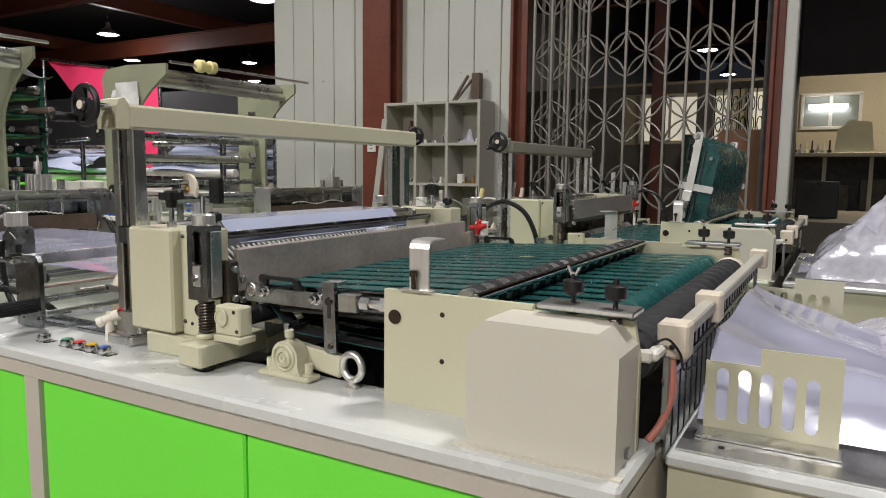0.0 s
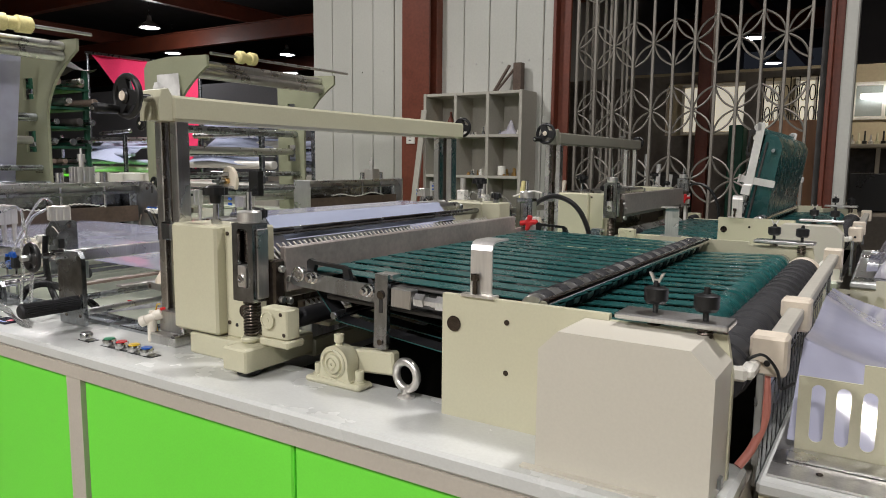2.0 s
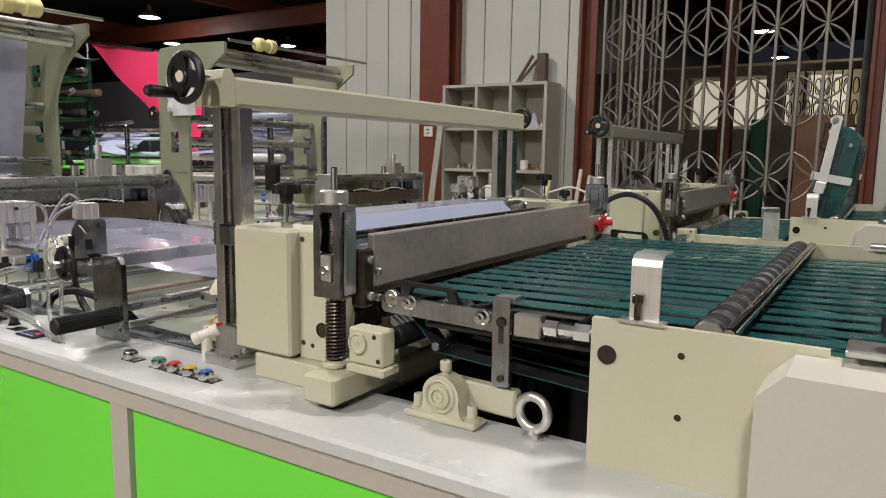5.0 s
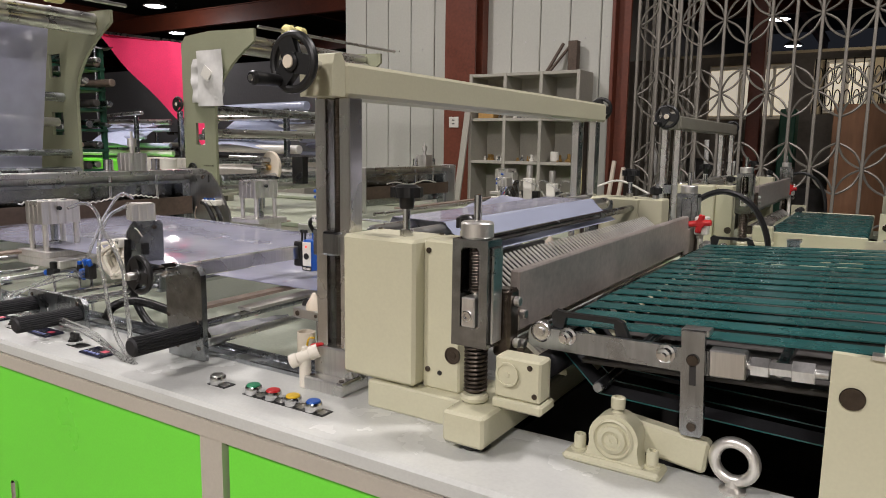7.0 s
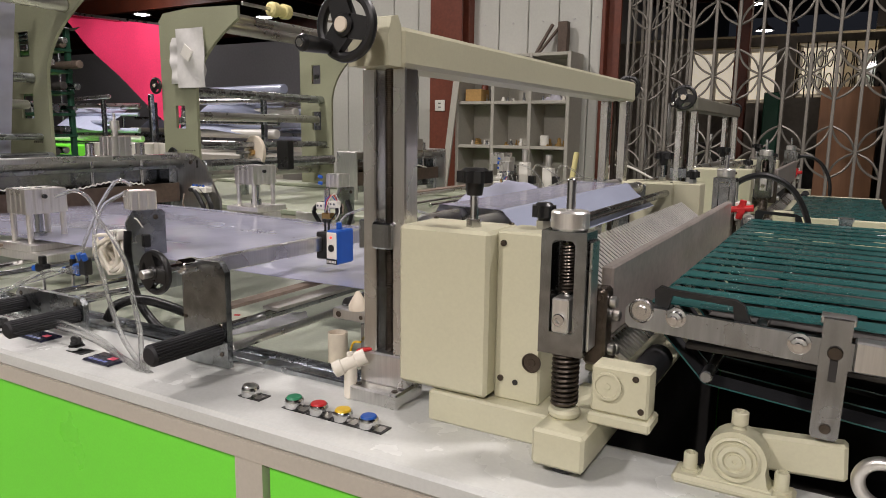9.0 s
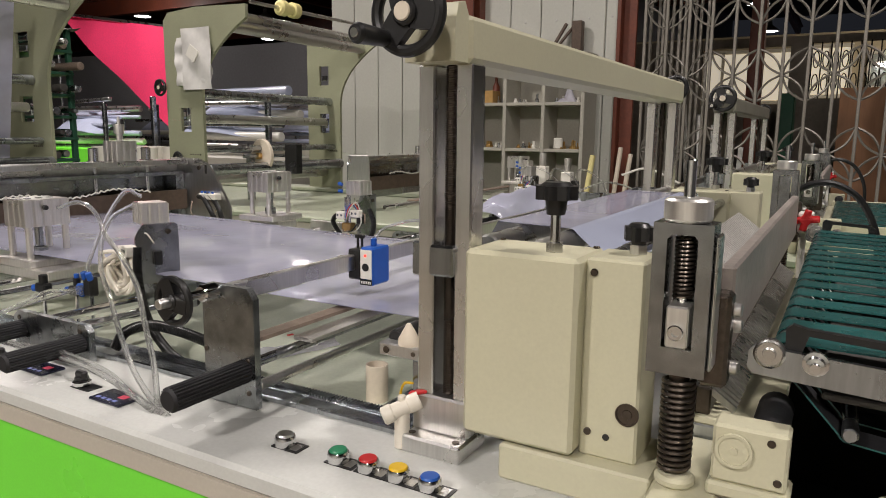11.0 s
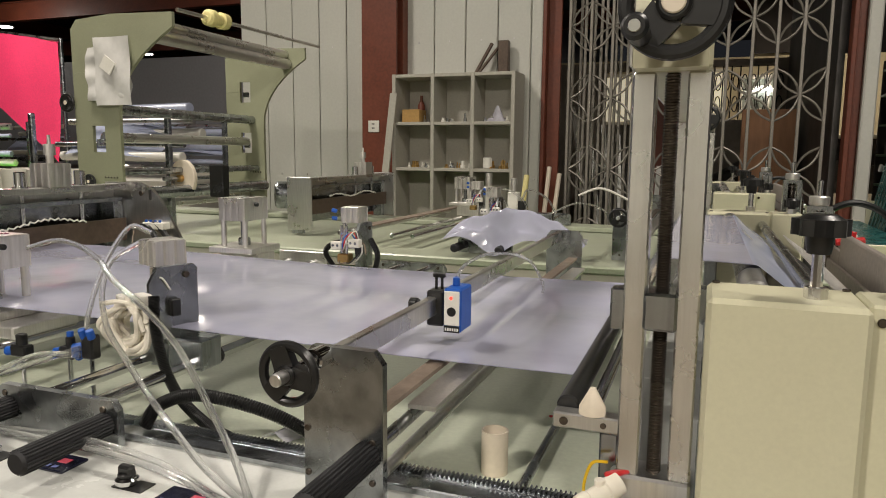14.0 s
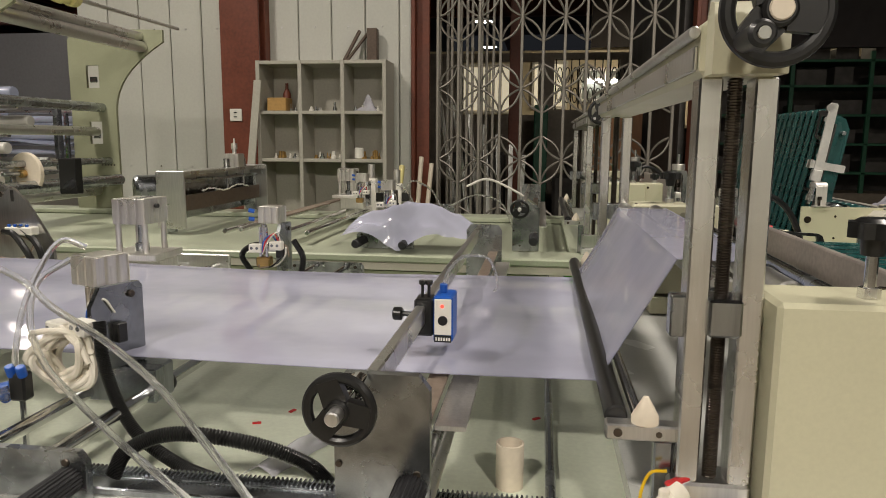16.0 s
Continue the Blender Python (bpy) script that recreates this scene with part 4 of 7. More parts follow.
def outfeed():
    e = thing("outfeed_frame", (-0.52, 1.66, TOP), "cream side plates carrying rollers and short teal belts", "machine frame")
    for y0, y1, out in ((1.078, 1.090, -1), (2.222, 2.234, 1)):
        sp = part("side_plate", S().prism([(-0.742, TOP), (-0.742, 1.092), (-0.46, 1.092), (-0.46, 1.083), (-0.30, 1.085), (-0.29, 1.03), (-0.29, TOP)], "y", y0, y1), CREAM, e, "cream painted steel side plate")
        f = y0 if out < 0 else y1
        part("steel_plug", S().rod((-0.719, f + out * 0.003, 1.044), (-0.719, f, 1.044), 0.013, 18), OILED, sp)
        for hx, hz in ((-0.623, 1.058), (-0.623, 0.977)):
            part("dimple", S().rod((hx, f + out * 0.0015, hz), (hx, f, hz), 0.0045, 12), OILED, sp)
    # bent flat-bar handles
    for y, s_ in ((1.085, 1), (2.228, -1)):
        h = part("handle", S().box(-0.694, -0.655, min(y, y + s_ * 0.003), max(y, y + s_ * 0.003), 1.094, 1.166)
                 .prism([(y + s_ * (0.016 - 0.016 * math.cos(math.radians(a))), 1.166 + 0.016 * math.sin(math.radians(a))) for a in (0, 30, 60, 90)]
                        + [(y + s_ * 0.055, 1.182), (y + s_ * 0.055, 1.179)]
                        + [(y + s_ * (0.016 - 0.013 * math.cos(math.radians(a))), 1.166 + 0.013 * math.sin(math.radians(a))) for a in (90, 60, 30, 0)], "x", -0.694, -0.655)
                 .box(-0.705, -0.645, min(y - s_ * 0.012, y + s_ * 0.006), max(y - s_ * 0.012, y + s_ * 0.006), 1.092, 1.0965), ALU, e, "bright bent aluminium hold-down handle")
        part("socket_screw", S().rod((-0.682, y - s_ * 0.006, 1.0965), (-0.682, y - s_ * 0.006, 1.128), 0.004, 10).rod((-0.682, y - s_ * 0.006, 1.118), (-0.682, y - s_ * 0.006, 1.13), 0.007, 12), OILED, h)
        # knob bracket
        b = part("knob_bracket", S().box(-0.445, -0.295, y - 0.03, y + 0.03, 1.0925, 1.101, 0.002), STEEL, e, "bright steel knob bracket")
        for kx, ky in ((-0.398, y + 0.005), (-0.327, y - 0.012)):
            part("knob", S().lathe((kx, ky, 1.101), (kx, ky, 1.146), [(0, 0.004), (0.012, 0.004), (0.013, 0.013), (0.018, 0.0165), (0.034, 0.0165), (0.036, 0.012), (0.037, 0.005), (0.045, 0.004)], 20), BLACK, b, "black knurled plastic knob")
            part("knob_spring", S().coil((kx, ky, 1.066), (kx, ky, 1.092), 0.009, 0.002, 5), OILED, b)
        part("wing_nut", S().prism([(-0.398 + 0.6 * (a + 0.398), 1.143 + 0.8 * (b - 1.142)) for a, b in ((-0.413, 1.155), (-0.416, 1.160), (-0.409, 1.158), (-0.403, 1.148), (-0.393, 1.148), (-0.387, 1.158), (-0.380, 1.160), (-0.383, 1.154), (-0.391, 1.142), (-0.405, 1.142))], "y", y + 0.002, y + 0.009), ALU, b)
    return e


outfeed_1 = outfeed()


def banded(x, z, r, y0, y1, name, m, m2, parent, label, bands, width):
    """A roller turning about its own axis, with raised bands."""
    e = part(name, S().rod((x, y0, z), (x, y1, z), r, 22, 0.002), m, parent, label)
    for yb in bands:
        part("band", S().lathe((x, yb - width / 2, z), (x, yb + width / 2, z), [(0, r), (0.003, r + 0.004), (width - 0.003, r + 0.004), (width, r)], 22), m2, e)
    return e


def striped_roller(x, z, r, y0, y1, parent):
    e = part("drive_roller", S().rod((x, y0, z), (x, y1, z), r, 22, 0.002), STEEL, parent, "steel roller with black rubber sleeves")
    y = y0 + 0.02
    while y < y1 - 0.03:
        part("sleeve", S().lathe((x, y, z), (x, y + 0.030, z), [(0, r), (0.002, r + 0.0025), (0.028, r + 0.0025), (0.03, r)], 22), RUBBER, e)
        y += 0.0655
    return e


roller_mid = striped_roller(-0.600, 1.076, 0.022, 1.12, 2.215, outfeed_1)
roller_mid_2 = part("pinch_rod", S().rod((-0.572, 1.10, 1.088), (-0.572, 2.215, 1.088), 0.009, 16), CHROME, outfeed_1)
for y in BELT_Y:
    part("short_belt", ribbon(S(), (arc(-0.585, 1.045, 0.015, 90, 270) + arc(-0.375, 1.040, 0.027, 270, 450))[::-1], y - 0.019, y + 0.019, 0.0018), BELT, outfeed_1)
roller_band = banded(-0.375, 1.040, 0.0255, 1.10, 2.215, "banded_roller", DARKSTEEL, BELT, outfeed_1, "steel roller with teal bands", [y + 0.033 for y in BELT_Y[:-1]], 0.02)
roller_dark = banded(-0.318, 1.020, 0.038, 1.10, 2.215, "rubber_roller", RUBBER, RUBBER, outfeed_1, "thick black rubber roller", [1.16 + i * 0.0655 for i in range(16)], 0.045)
part("roller_cap", S().rod((-0.318, 2.16, 1.02), (-0.318, 2.218, 1.02), 0.043, 22), IVORY, outfeed_1)

cov = thing("drive_cover", (-0.41, 1.03, TOP), "cream sheet-metal drive cover with clipped corners", "cover")
outline = [(-0.522, TOP), (-0.522, 1.055), (-0.494, 1.083), (-0.322, 1.083), (-0.292, 1.053), (-0.292, TOP)]
part("front", S().prism(outline, "y", 0.975, 0.978), COVERLIT, cov)
part("shell", S().prism(outline + [(-0.295, TOP), (-0.295, 1.052), (-0.323, 1.080), (-0.493, 1.080), (-0.519, 1.054), (-0.519, TOP)], "y", 0.978, 1.077), COVERLIT, cov)
part("base_lip", S().box(-0.54, -0.28, 0.962, 0.975, TOP, TOP + 0.003), COVERLIT, cov)
part("latch", S().box(-0.2915, -0.287, 1.02, 1.035, 0.897, 0.912, 0.001), DARKSTEEL, cov)

# guard rail with a row of brushes, past the last roller
rail = thing("brush_rail", (-0.235, 1.76, 1.0), "ivory plastic rail with clamps and black brushes", "rail")
part("bar", S().box(-0.272, -0.246, 1.17, 2.40, 1.036, 1.058, 0.003), SHELF, rail)
for y in (1.155, 1.47, 2.36):
    cl = part("clamp", S().box(-0.284, -0.236, y, y + 0.045, 1.016, 1.072, 0.004), IVORY, rail, "ivory plastic clamp block")
    part("clamp_screw", S().rod((-0.26, y - 0.002, 1.035), (-0.26, y, 1.035), 0.0045, 10), BLACK, cl)
brush = part("brush", S().box(-0.258, -0.254, 1.235, 1.255, 1.008, 1.0345, 0.001), BLACK, rail)
for i in range(1, 26):
    ob = new("brush", brush.data)
    ob.parent = rail
    ob.location = (0, i * 0.042, 0)
part("arm", S().box(-0.318, -0.276, 1.092, 1.108, 1.020, 1.040, 0.004).box(-0.29, -0.268, 1.1, 1.19, 1.022, 1.038, 0.004), WHITE, rail, "white plastic support arm")
part("arm", S().box(-0.318, -0.276, 2.237, 2.252, 1.020, 1.040, 0.004).box(-0.29, -0.268, 2.25, 2.37, 1.022, 1.038, 0.004), WHITE, rail, "white plastic support arm")
for y in (1.15, 2.38):
    part("foot", S().box(-0.272, -0.262, y, y + 0.012, TOP, 1.02, 0.001), DARKSTEEL, rail)
solo("salmon_hose", S().sweep(curve_points([(-0.262, 1.17, 1.015), (-0.258, 1.16, 0.96), (-0.27, 1.15, 0.915), (-0.285, 1.13, 0.889)]), 0.006, 10), SALMON, "salmon-pink air hose hanging from the rail", "hose")
solo("black_wire", S().sweep(curve_points([(-0.285, 1.14, 1.04), (-0.262, 1.13, 1.052), (-0.245, 1.14, 1.03), (-0.24, 1.15, 1.004), (-0.225, 1.16, 1.012)]), 0.0022, 6), BLACK, "thin black wire looped at the rail's end", "wire")

# slotted black fence under the last roller
fence = thing("slotted_guard", (-0.268, 1.7, TOP - 0.04), "grey slotted guard plate under the last roller", "guard")
for i in range(20):
    y = 1.17 + i * 0.052
    part("slat", S().box(-0.272, -0.266, y, y + 0.035, TOP - 0.04, 0.972, 0.001), GUIDE, fence)
part("strip", S().box(-0.273, -0.267, 1.15, 2.22, 0.972, 0.985, 0.001), DARKSTEEL, fence)


# ---- delivery table with stacked bags ----
def delivery_table(y0):
    e = thing("delivery_table", (0.5, y0 + 0.6, 0), "cream delivery table with bright steel top plate", "table")
    part("top", S().box(-0.265, 1.6, y0, y0 + 1.25, 0.838, 0.860, 0.005), TABLE, e)
    part("steel_plate", S().box(-0.255, 1.5, y0 + 0.025, y0 + 1.2, 0.8605, 0.864), STEEL, e, "bright sheet-steel top plate")
    part("front_panel", S().box(-0.262, 1.59, y0 + 0.012, y0 + 0.03, 0.1, 0.837), CREAM, e)
    part("back_panel", S().box(-0.262, 1.59, y0 + 1.22, y0 + 1.238, 0.1, 0.837), CREAM, e)
    part("plinth", S().box(-0.24, 1.55, y0 + 0.06, y0 + 1.2, 0, 0.1), PIT, e)
    for i, sx in enumerate((-0.19, 0.1, 0.4)):
        part("screw", S().rod((sx, y0 + 0.06, 0.864), (sx, y0 + 0.06, 0.866), 0.005, 10), OILED, e)
    return e


delivery_1 = delivery_table(1.165)


def stop_plate(x0, y, z0):
    """Bent plate with five upright slots and a stepped top."""
    e = thing("slotted_stop", (x0 + 0.1, y, z0), "cream slotted stop plate on the delivery table", "stop plate", group="slotted stops")
    s = S()
    z1, zs = z0 + 0.12, z0 + 0.150
    xs = [x0 + 0.028 + i * 0.034 for i in range(5)]
    za, zb, r = z0 + 0.028, z0 + 0.1, 0.0095
    edges = [x0] + [v for c in xs for v in (c - r, c + r)] + [x0 + 0.205]
    for i in range(0, len(edges), 2):
        s.box(edges[i], edges[i + 1], y, y + 0.003, za, zb)
    s.box(x0, x0 + 0.205, y, y + 0.003, z0, za - r).box(x0, x0 + 0.205, y, y + 0.003, zb + r, z1)
    s.box(x0 + 0.085, x0 + 0.205, y, y + 0.003, z1, zs)
    for c in xs:
        for zc, sg in ((za, -1), (zb, 1)):
            arcp = [(c + r * math.cos(math.pi * k / 8), zc + sg * r * math.sin(math.pi * k / 8)) for k in range(9)]
            for side in (0, 1):
                half = arcp[:5] if side == 0 else arcp[4:]
                corner = (c + r, zc + sg * r) if side == 0 else (c - r, zc + sg * r)
                s.prism([corner] + half, "y", y, y + 0.003)
    for i in range(0, len(edges), 2):
        s.box(edges[i], edges[i + 1], y, y + 0.003, za - r, za).box(edges[i], edges[i + 1], y, y + 0.003, zb, zb + r)
    part("plate", s, CREAM, e, smooth=False)
    part("foot_plate", S().box(x0 - 0.005, x0 + 0.21, y - 0.05, y - 0.0005, z0, z0 + 0.004, 0.001), STEEL, e, "bright steel foot")
    return e


stop_plate(-0.232, 1.304, 0.8645)
stop_plate(-0.235, 2.21, 0.8645)


def bag_heap(x0, x1, y0, y1, z, h, seed, label):
    o = Vector((seed * 3.1, seed * 1.7, 0))

    def f(u, v):
        x, y = x0 + (x1 - x0) * u, y0 + (y1 - y0) * v
        e = min(u, 1 - u, v, 1 - v) * 5
        e = min(1, max(0, e))
        n = noise.noise(Vector((x * 4, y * 4, 0)) + o) * 0.5 + 0.5
        r = 1 - abs(noise.noise(Vector((x * 13, y * 11, 3)) + o)) * 2
        return (x, y, z + e ** 0.6 * h * (0.45 + 0.55 * n) + e * h * 0.22 * r)
    return solo("crumpled_film", S().grid(f, 64, 64), BAG, label, "plastic bags")


bag_heap(-0.02, 1.3, 1.40, 2.34, 0.866, 0.12, 1, "loose stack of clear plastic bags on the delivery table")
solo("flat_bag", S().grid(lambda u, v: (-0.245 + 1.0 * u, 1.325 + 0.87 * v, 0.872 + min(1, 5 * v) * (0.038 + 0.085 * math.exp(-7 * u) + 0.022 * math.sin(5 * u + 3 * v) * min(1, 4 * u)) + 0.006 * math.sin(19 * u * v + 11 * v)), 40, 40), FILM, "flat milky plastic bag sliding onto the table", "plastic bag")


# ---- crank bearing and eyebolt on the ledge ----
crank = thing("pillow_bearing", (-0.985, 1.10, TOP), "cream pillow-block bearing with crank arm", "bearing")
part("foot", S().box(-1.054, -0.92, 1.078, 1.120, TOP, 0.8985, 0.004).box(-1.026, -0.944, 1.082, 1.118, 0.898, 0.9015, 0.001), CREAM, crank)
hump = [(-1.024, 0.9), (-1.020, 0.906)] + [(-0.985 + 0.0335 * math.cos(math.radians(a)), 0.930 + 0.0335 * math.sin(math.radians(a))) for a in range(195, -16, -15)] + [(-0.950, 0.906), (-0.946, 0.9)]
part("housing", S().prism(hump, "y", 1.084, 1.116), CREAM, crank)
part("race", S().lathe((-0.985, 1.116, 0.930), (-0.985, 1.076, 0.930), [(0, 0.0275), (0.034, 0.0275), (0.036, 0.025), (0.032, 0.0225), (0.032, 0.019), (0.037, 0.018), (0.039, 0.013), (0.0355, 0.0115), (0.0355, 0.0085), (0.038, 0.008), (0.038, 0.003), (0.036, 0.0025), (0.036, 0.001)], 32), CREAM, crank)
for bx_ in (-1.036, -0.936):
    part("bolt", S().lathe((bx_, 1.10, 0.8985), (bx_, 1.10, 0.921), [(0, 0.0115), (0.003, 0.0115), (0.0035, 0.0082), (0.0205, 0.0082), (0.0225, 0.0072), (0.0225, 0.0045), (0.017, 0.0045), (0.017, 0.001)], 16), CREAM, crank)
part("grease_cup", S().lathe((-0.985, 1.10, 0.962), (-0.985, 1.10, 0.984), [(0, 0.0085), (0.004, 0.006), (0.006, 0.006), (0.007, 0.0095), (0.021, 0.0095), (0.022, 0.008), (0.022, 0.0045), (0.017, 0.004), (0.017, 0.001)], 14), CREAM, crank)
crank_arm = part("crank_arm", S().box(-0.99, -0.872, 1.1185, 1.142, 0.908, 0.952, 0.004), CREAM, crank, "cream crank arm")

eye = thing("eyebolt", (-0.838, 1.111, TOP), "bright steel lifting eyebolt on the ledge", "eyebolt")
part("ring", S().torus((-0.838, 1.111, 0.927), (0.12, 1, 0), 0.0245, 0.0075, 36, 12), ALU, eye)
part("collar", S().lathe((-0.838, 1.111, TOP), (-0.838, 1.111, 0.902), [(0, 0.016), (0.004, 0.016), (0.008, 0.009), (0.015, 0.008)], 18), ALU, eye)


# ---- push buttons and screens on the ledge ----
def push_button(x, y, m, label):
    e = thing("push_button", (x, y, TOP), label, "button", group="push buttons")
    part("plate", S().box(x - 0.014, x + 0.030, y - 0.013, y + 0.013, TOP, TOP + 0.0015), BLACK, e)
    part("label_strip", S().box(x + 0.0145, x + 0.026, y - 0.009, y + 0.009, TOP + 0.0015, TOP + 0.002), STEEL, e)
    part("bezel", S().lathe((x, y, TOP + 0.0015), (x, y, TOP + 0.016), [(0, 0.0145), (0.009, 0.0145), (0.012, 0.0138), (0.0135, 0.0128), (0.0135, 0.0118)], 24), CHROME, e)
    part("cap", S().lathe((x, y, TOP + 0.008), (x, y, TOP + 0.0175), [(0, 0.0117), (0.008, 0.0117), (0.0095, 0.0105)], 22), m, e)


for x, m, word in ((-1.682, STEEL, "grey"), (-1.592, BUTTON_GREEN, "green"), (-1.545, RED, "red"), (-1.500, YELLOW, "yellow"), (-1.455, BLUE, "blue")):
    push_button(x, 1.018, m, "round %s push button in a chrome bezel" % word)
for i, (x, y) in enumerate(((-2.255, 1.025), (-2.022, 1.005), (-2.48, 1.03))):
    e = thing("control_panel", (x, y, TOP), "small dark glossy display panel let into the ledge", "display", group="displays")
    part("screen", S().box(x - 0.036, x + 0.036, y - 0.022, y + 0.022, TOP, TOP + 0.004, 0.001), SCREEN, e)
    part("digits", S().box(x + 0.006, x + 0.022, y - 0.002, y + 0.010, TOP + 0.0041, TOP + 0.0045), LEDDIM, e, "dim red digits as a plain bar")
    for k in range(4):
        part("key", S().box(x - 0.028 + k * 0.013, x - 0.02 + k * 0.013, y - 0.016, y - 0.010, TOP + 0.0041, TOP + 0.0045), PALEBLUE, e)
for x in (-2.118, -2.36):
    e = thing("rotary_switch", (x, 1.012, TOP), "black rotary switch in a chrome collar", "switch", group="rotary switches")
    part("plate", S().box(x - 0.014, x + 0.032, 1.000, 1.026, TOP, TOP + 0.0015), BLACK, e)
    part("collar", S().rod((x, 1.012, TOP + 0.0015), (x, 1.012, TOP + 0.012), 0.0145, 22), CHROME, e)
    part("handle", S().box(x - 0.011, x + 0.011, 1.006, 1.018, TOP + 0.012, TOP + 0.027, 0.003).rod((x, 1.012, TOP + 0.012), (x, 1.012, TOP + 0.018), 0.011, 18), BLACK, e)


# ---- web section: rails, film, stations ----
def carriage_plate(e, x, yp, far=False):
    d = 0.012
    o = [(x - 0.050, TOP + 0.004), (x - 0.050, 1.060), (x - 0.038, 1.076), (x + 0.044, 1.076), (x + 0.056, 1.060), (x + 0.056, TOP + 0.004)]
    p = part("carriage_plate", S().prism(o, "y", yp, yp + d), PLATEGREY, e, "mottled ground-steel carriage plate")
    f = yp if not far else yp + d
    for bx_, bz in ((-0.045, 0.915), (-0.02, 0.912), (0.042, 0.965), (-0.045, 0.972), (0.042, 0.915)):
        part("screw_head", S().rod((x + bx_, f - 0.002, bz), (x + bx_, f + 0.001, bz), 0.0042, 10), OILED, p)
    return p


def ribbed_grip(e, x, y0, y1, z, r=0.018):
    prof = []
    for k in range(88):
        a = 2 * math.pi * k / 88
        q = r * (1.0 if k % 4 in (0, 1) else 0.9)
        prof.append((x + math.cos(a) * q, z + math.sin(a) * q))
    s = S().prism(prof, "y", y0 + 0.004, y1).lathe((x, y0, z), (x, y0 + 0.005, z), [(0, r * 0.75), (0.004, r * 0.93), (0.005, r * 0.93)], 24)
    return part("ribbed_grip", s, RUBBER, e, "black ribbed plastic grip")


carr = thing("sensor_carriage", (-1.85, 1.75, TOP), "steel cross rail on two ground plates with handwheel", "carriage")
carriage_plate(carr, -1.850, 1.078)
carriage_plate(carr, -1.850, 2.46, True)
part("rail", S().box(-1.868, -1.853, 1.0905, 2.4595, 1.045, 1.075, 0.002), STEEL, carr, "bright flat steel cross rail")
part("shaft", S().rod((-1.871, 1.0, 1.066), (-1.871, 1.078, 1.066), 0.0065, 12).rod((-1.871, 1.05, 1.066), (-1.871, 1.078, 1.066), 0.013, 16), CHROME, carr)
handwheel(carr, (-1.871, 1.002, 1.065), 0.037, 1)
part("axle_end", S().rod((-1.871, 0.975, 1.065), (-1.871, 1.0, 1.065), 0.0075, 14), STEEL, carr)
ribbed_grip(carr, -1.815, 0.938, 1.077, 0.949)
for x, z, r, m in ((-1.803, 0.962, 0.008, DARKSTEEL), (-1.800, 0.925, 0.008, STEEL), (-1.66, 0.872, 0.007, DARKSTEEL)):
    part("cross_shaft", S().rod((x, 1.0905 if x < -1.79 else 1.173, z), (x, 2.3595, z), r, 16), m, carr)
part("pale_flat", S().box(-1.803, -1.765, 1.173, 2.3595, 0.976, 0.982), ALU, carr)
part("brown_flat", S().box(-1.832, -1.806, 1.0905, 2.4595, 0.990, 0.996), BROWN, carr, "rust-brown flat strip")

sens = thing("mark_sensor", (-1.85, 1.46, 1.02), "blue colour-mark sensor in a black clamp on the rail", "sensor")
part("body", S().box(-1.852, -1.822, 1.437, 1.492, 1.022, 1.094, 0.003), BLUE, sens)
part("face", S().box(-1.850, -1.824, 1.4345, 1.4365, 1.034, 1.090, 0.001), WHITE, sens, "pale sensor face with dial")
part("dial", S().rod((-1.837, 1.432, 1.057), (-1.837, 1.4345, 1.057), 0.0075, 18), BLACK, sens)
part("led", S().rod((-1.838, 1.4335, 1.079), (-1.838, 1.4345, 1.079), 0.0028, 12), LEDRED, sens)
part("name_bar", S().box(-1.850, -1.824, 1.4342, 1.4366, 1.023, 1.033), BLACK, sens)
for k in range(6):
    part("mark", S().box(-1.848 + k * 0.004, -1.8455 + k * 0.004, 1.4338, 1.4342, 1.0255, 1.0305), WHITE, sens)
part("clamp", S().box(-1.882, -1.8525, 1.438, 1.478, 1.030, 1.088, 0.003), BLACK, sens)
part("clamp_knob", S().rod((-1.912, 1.456, 1.060), (-1.882, 1.456, 1.060), 0.004, 8).rod((-1.918, 1.456, 1.060), (-1.903, 1.456, 1.060), 0.0105, 14), BLACK, sens)
for dx in (-0.872, -0.862):
    part("clamp_screw", S().rod((-1.0 + dx, 1.458, 1.088), (-1.0 + dx, 1.458, 1.112), 0.0025, 8).rod((-1.0 + dx, 1.458, 1.107), (-1.0 + dx, 1.458, 1.114), 0.006, 12), BLACK, sens)
part("connector", S().rod((-1.84, 1.465, 1.094), (-1.84, 1.465, 1.108), 0.006, 12), BLUE, sens)
part("cable", S().sweep(curve_points([(-1.84, 1.465, 1.106), (-1.835, 1.50, 1.125), (-1.82, 1.60, 1.13), (-1.79, 1.75, 1.10), (-1.78, 1.85, 1.03), (-1.8, 1.9, 0.99)]), 0.003, 8), TUBE, sens)

sens.location += Vector((0.012, -0.036, -0.003))

# flat film web and its rise over the bar
def web(u, v):
    x = -5.35 + 3.755 * u
    return (x, 1.305 + 0.72 * v, 1.004 + 0.0035 * math.sin(4.3 * x + 2 * v) + 0.002 * math.sin(17 * v + 3 * x))


film_web = solo("film_web", S().grid(web, 120, 24), FILM, "milky blue-white plastic film web drawn taut", "plastic film")
for v in (0.0, 0.955):
    part("hem", S().grid(lambda a, b: (web(a, v + 0.045 * b)[0], web(a, v + 0.045 * b)[1], web(a, v + 0.045 * b)[2] + 0.0012), 120, 2), FILM, film_web, "doubled paler edge of the film")


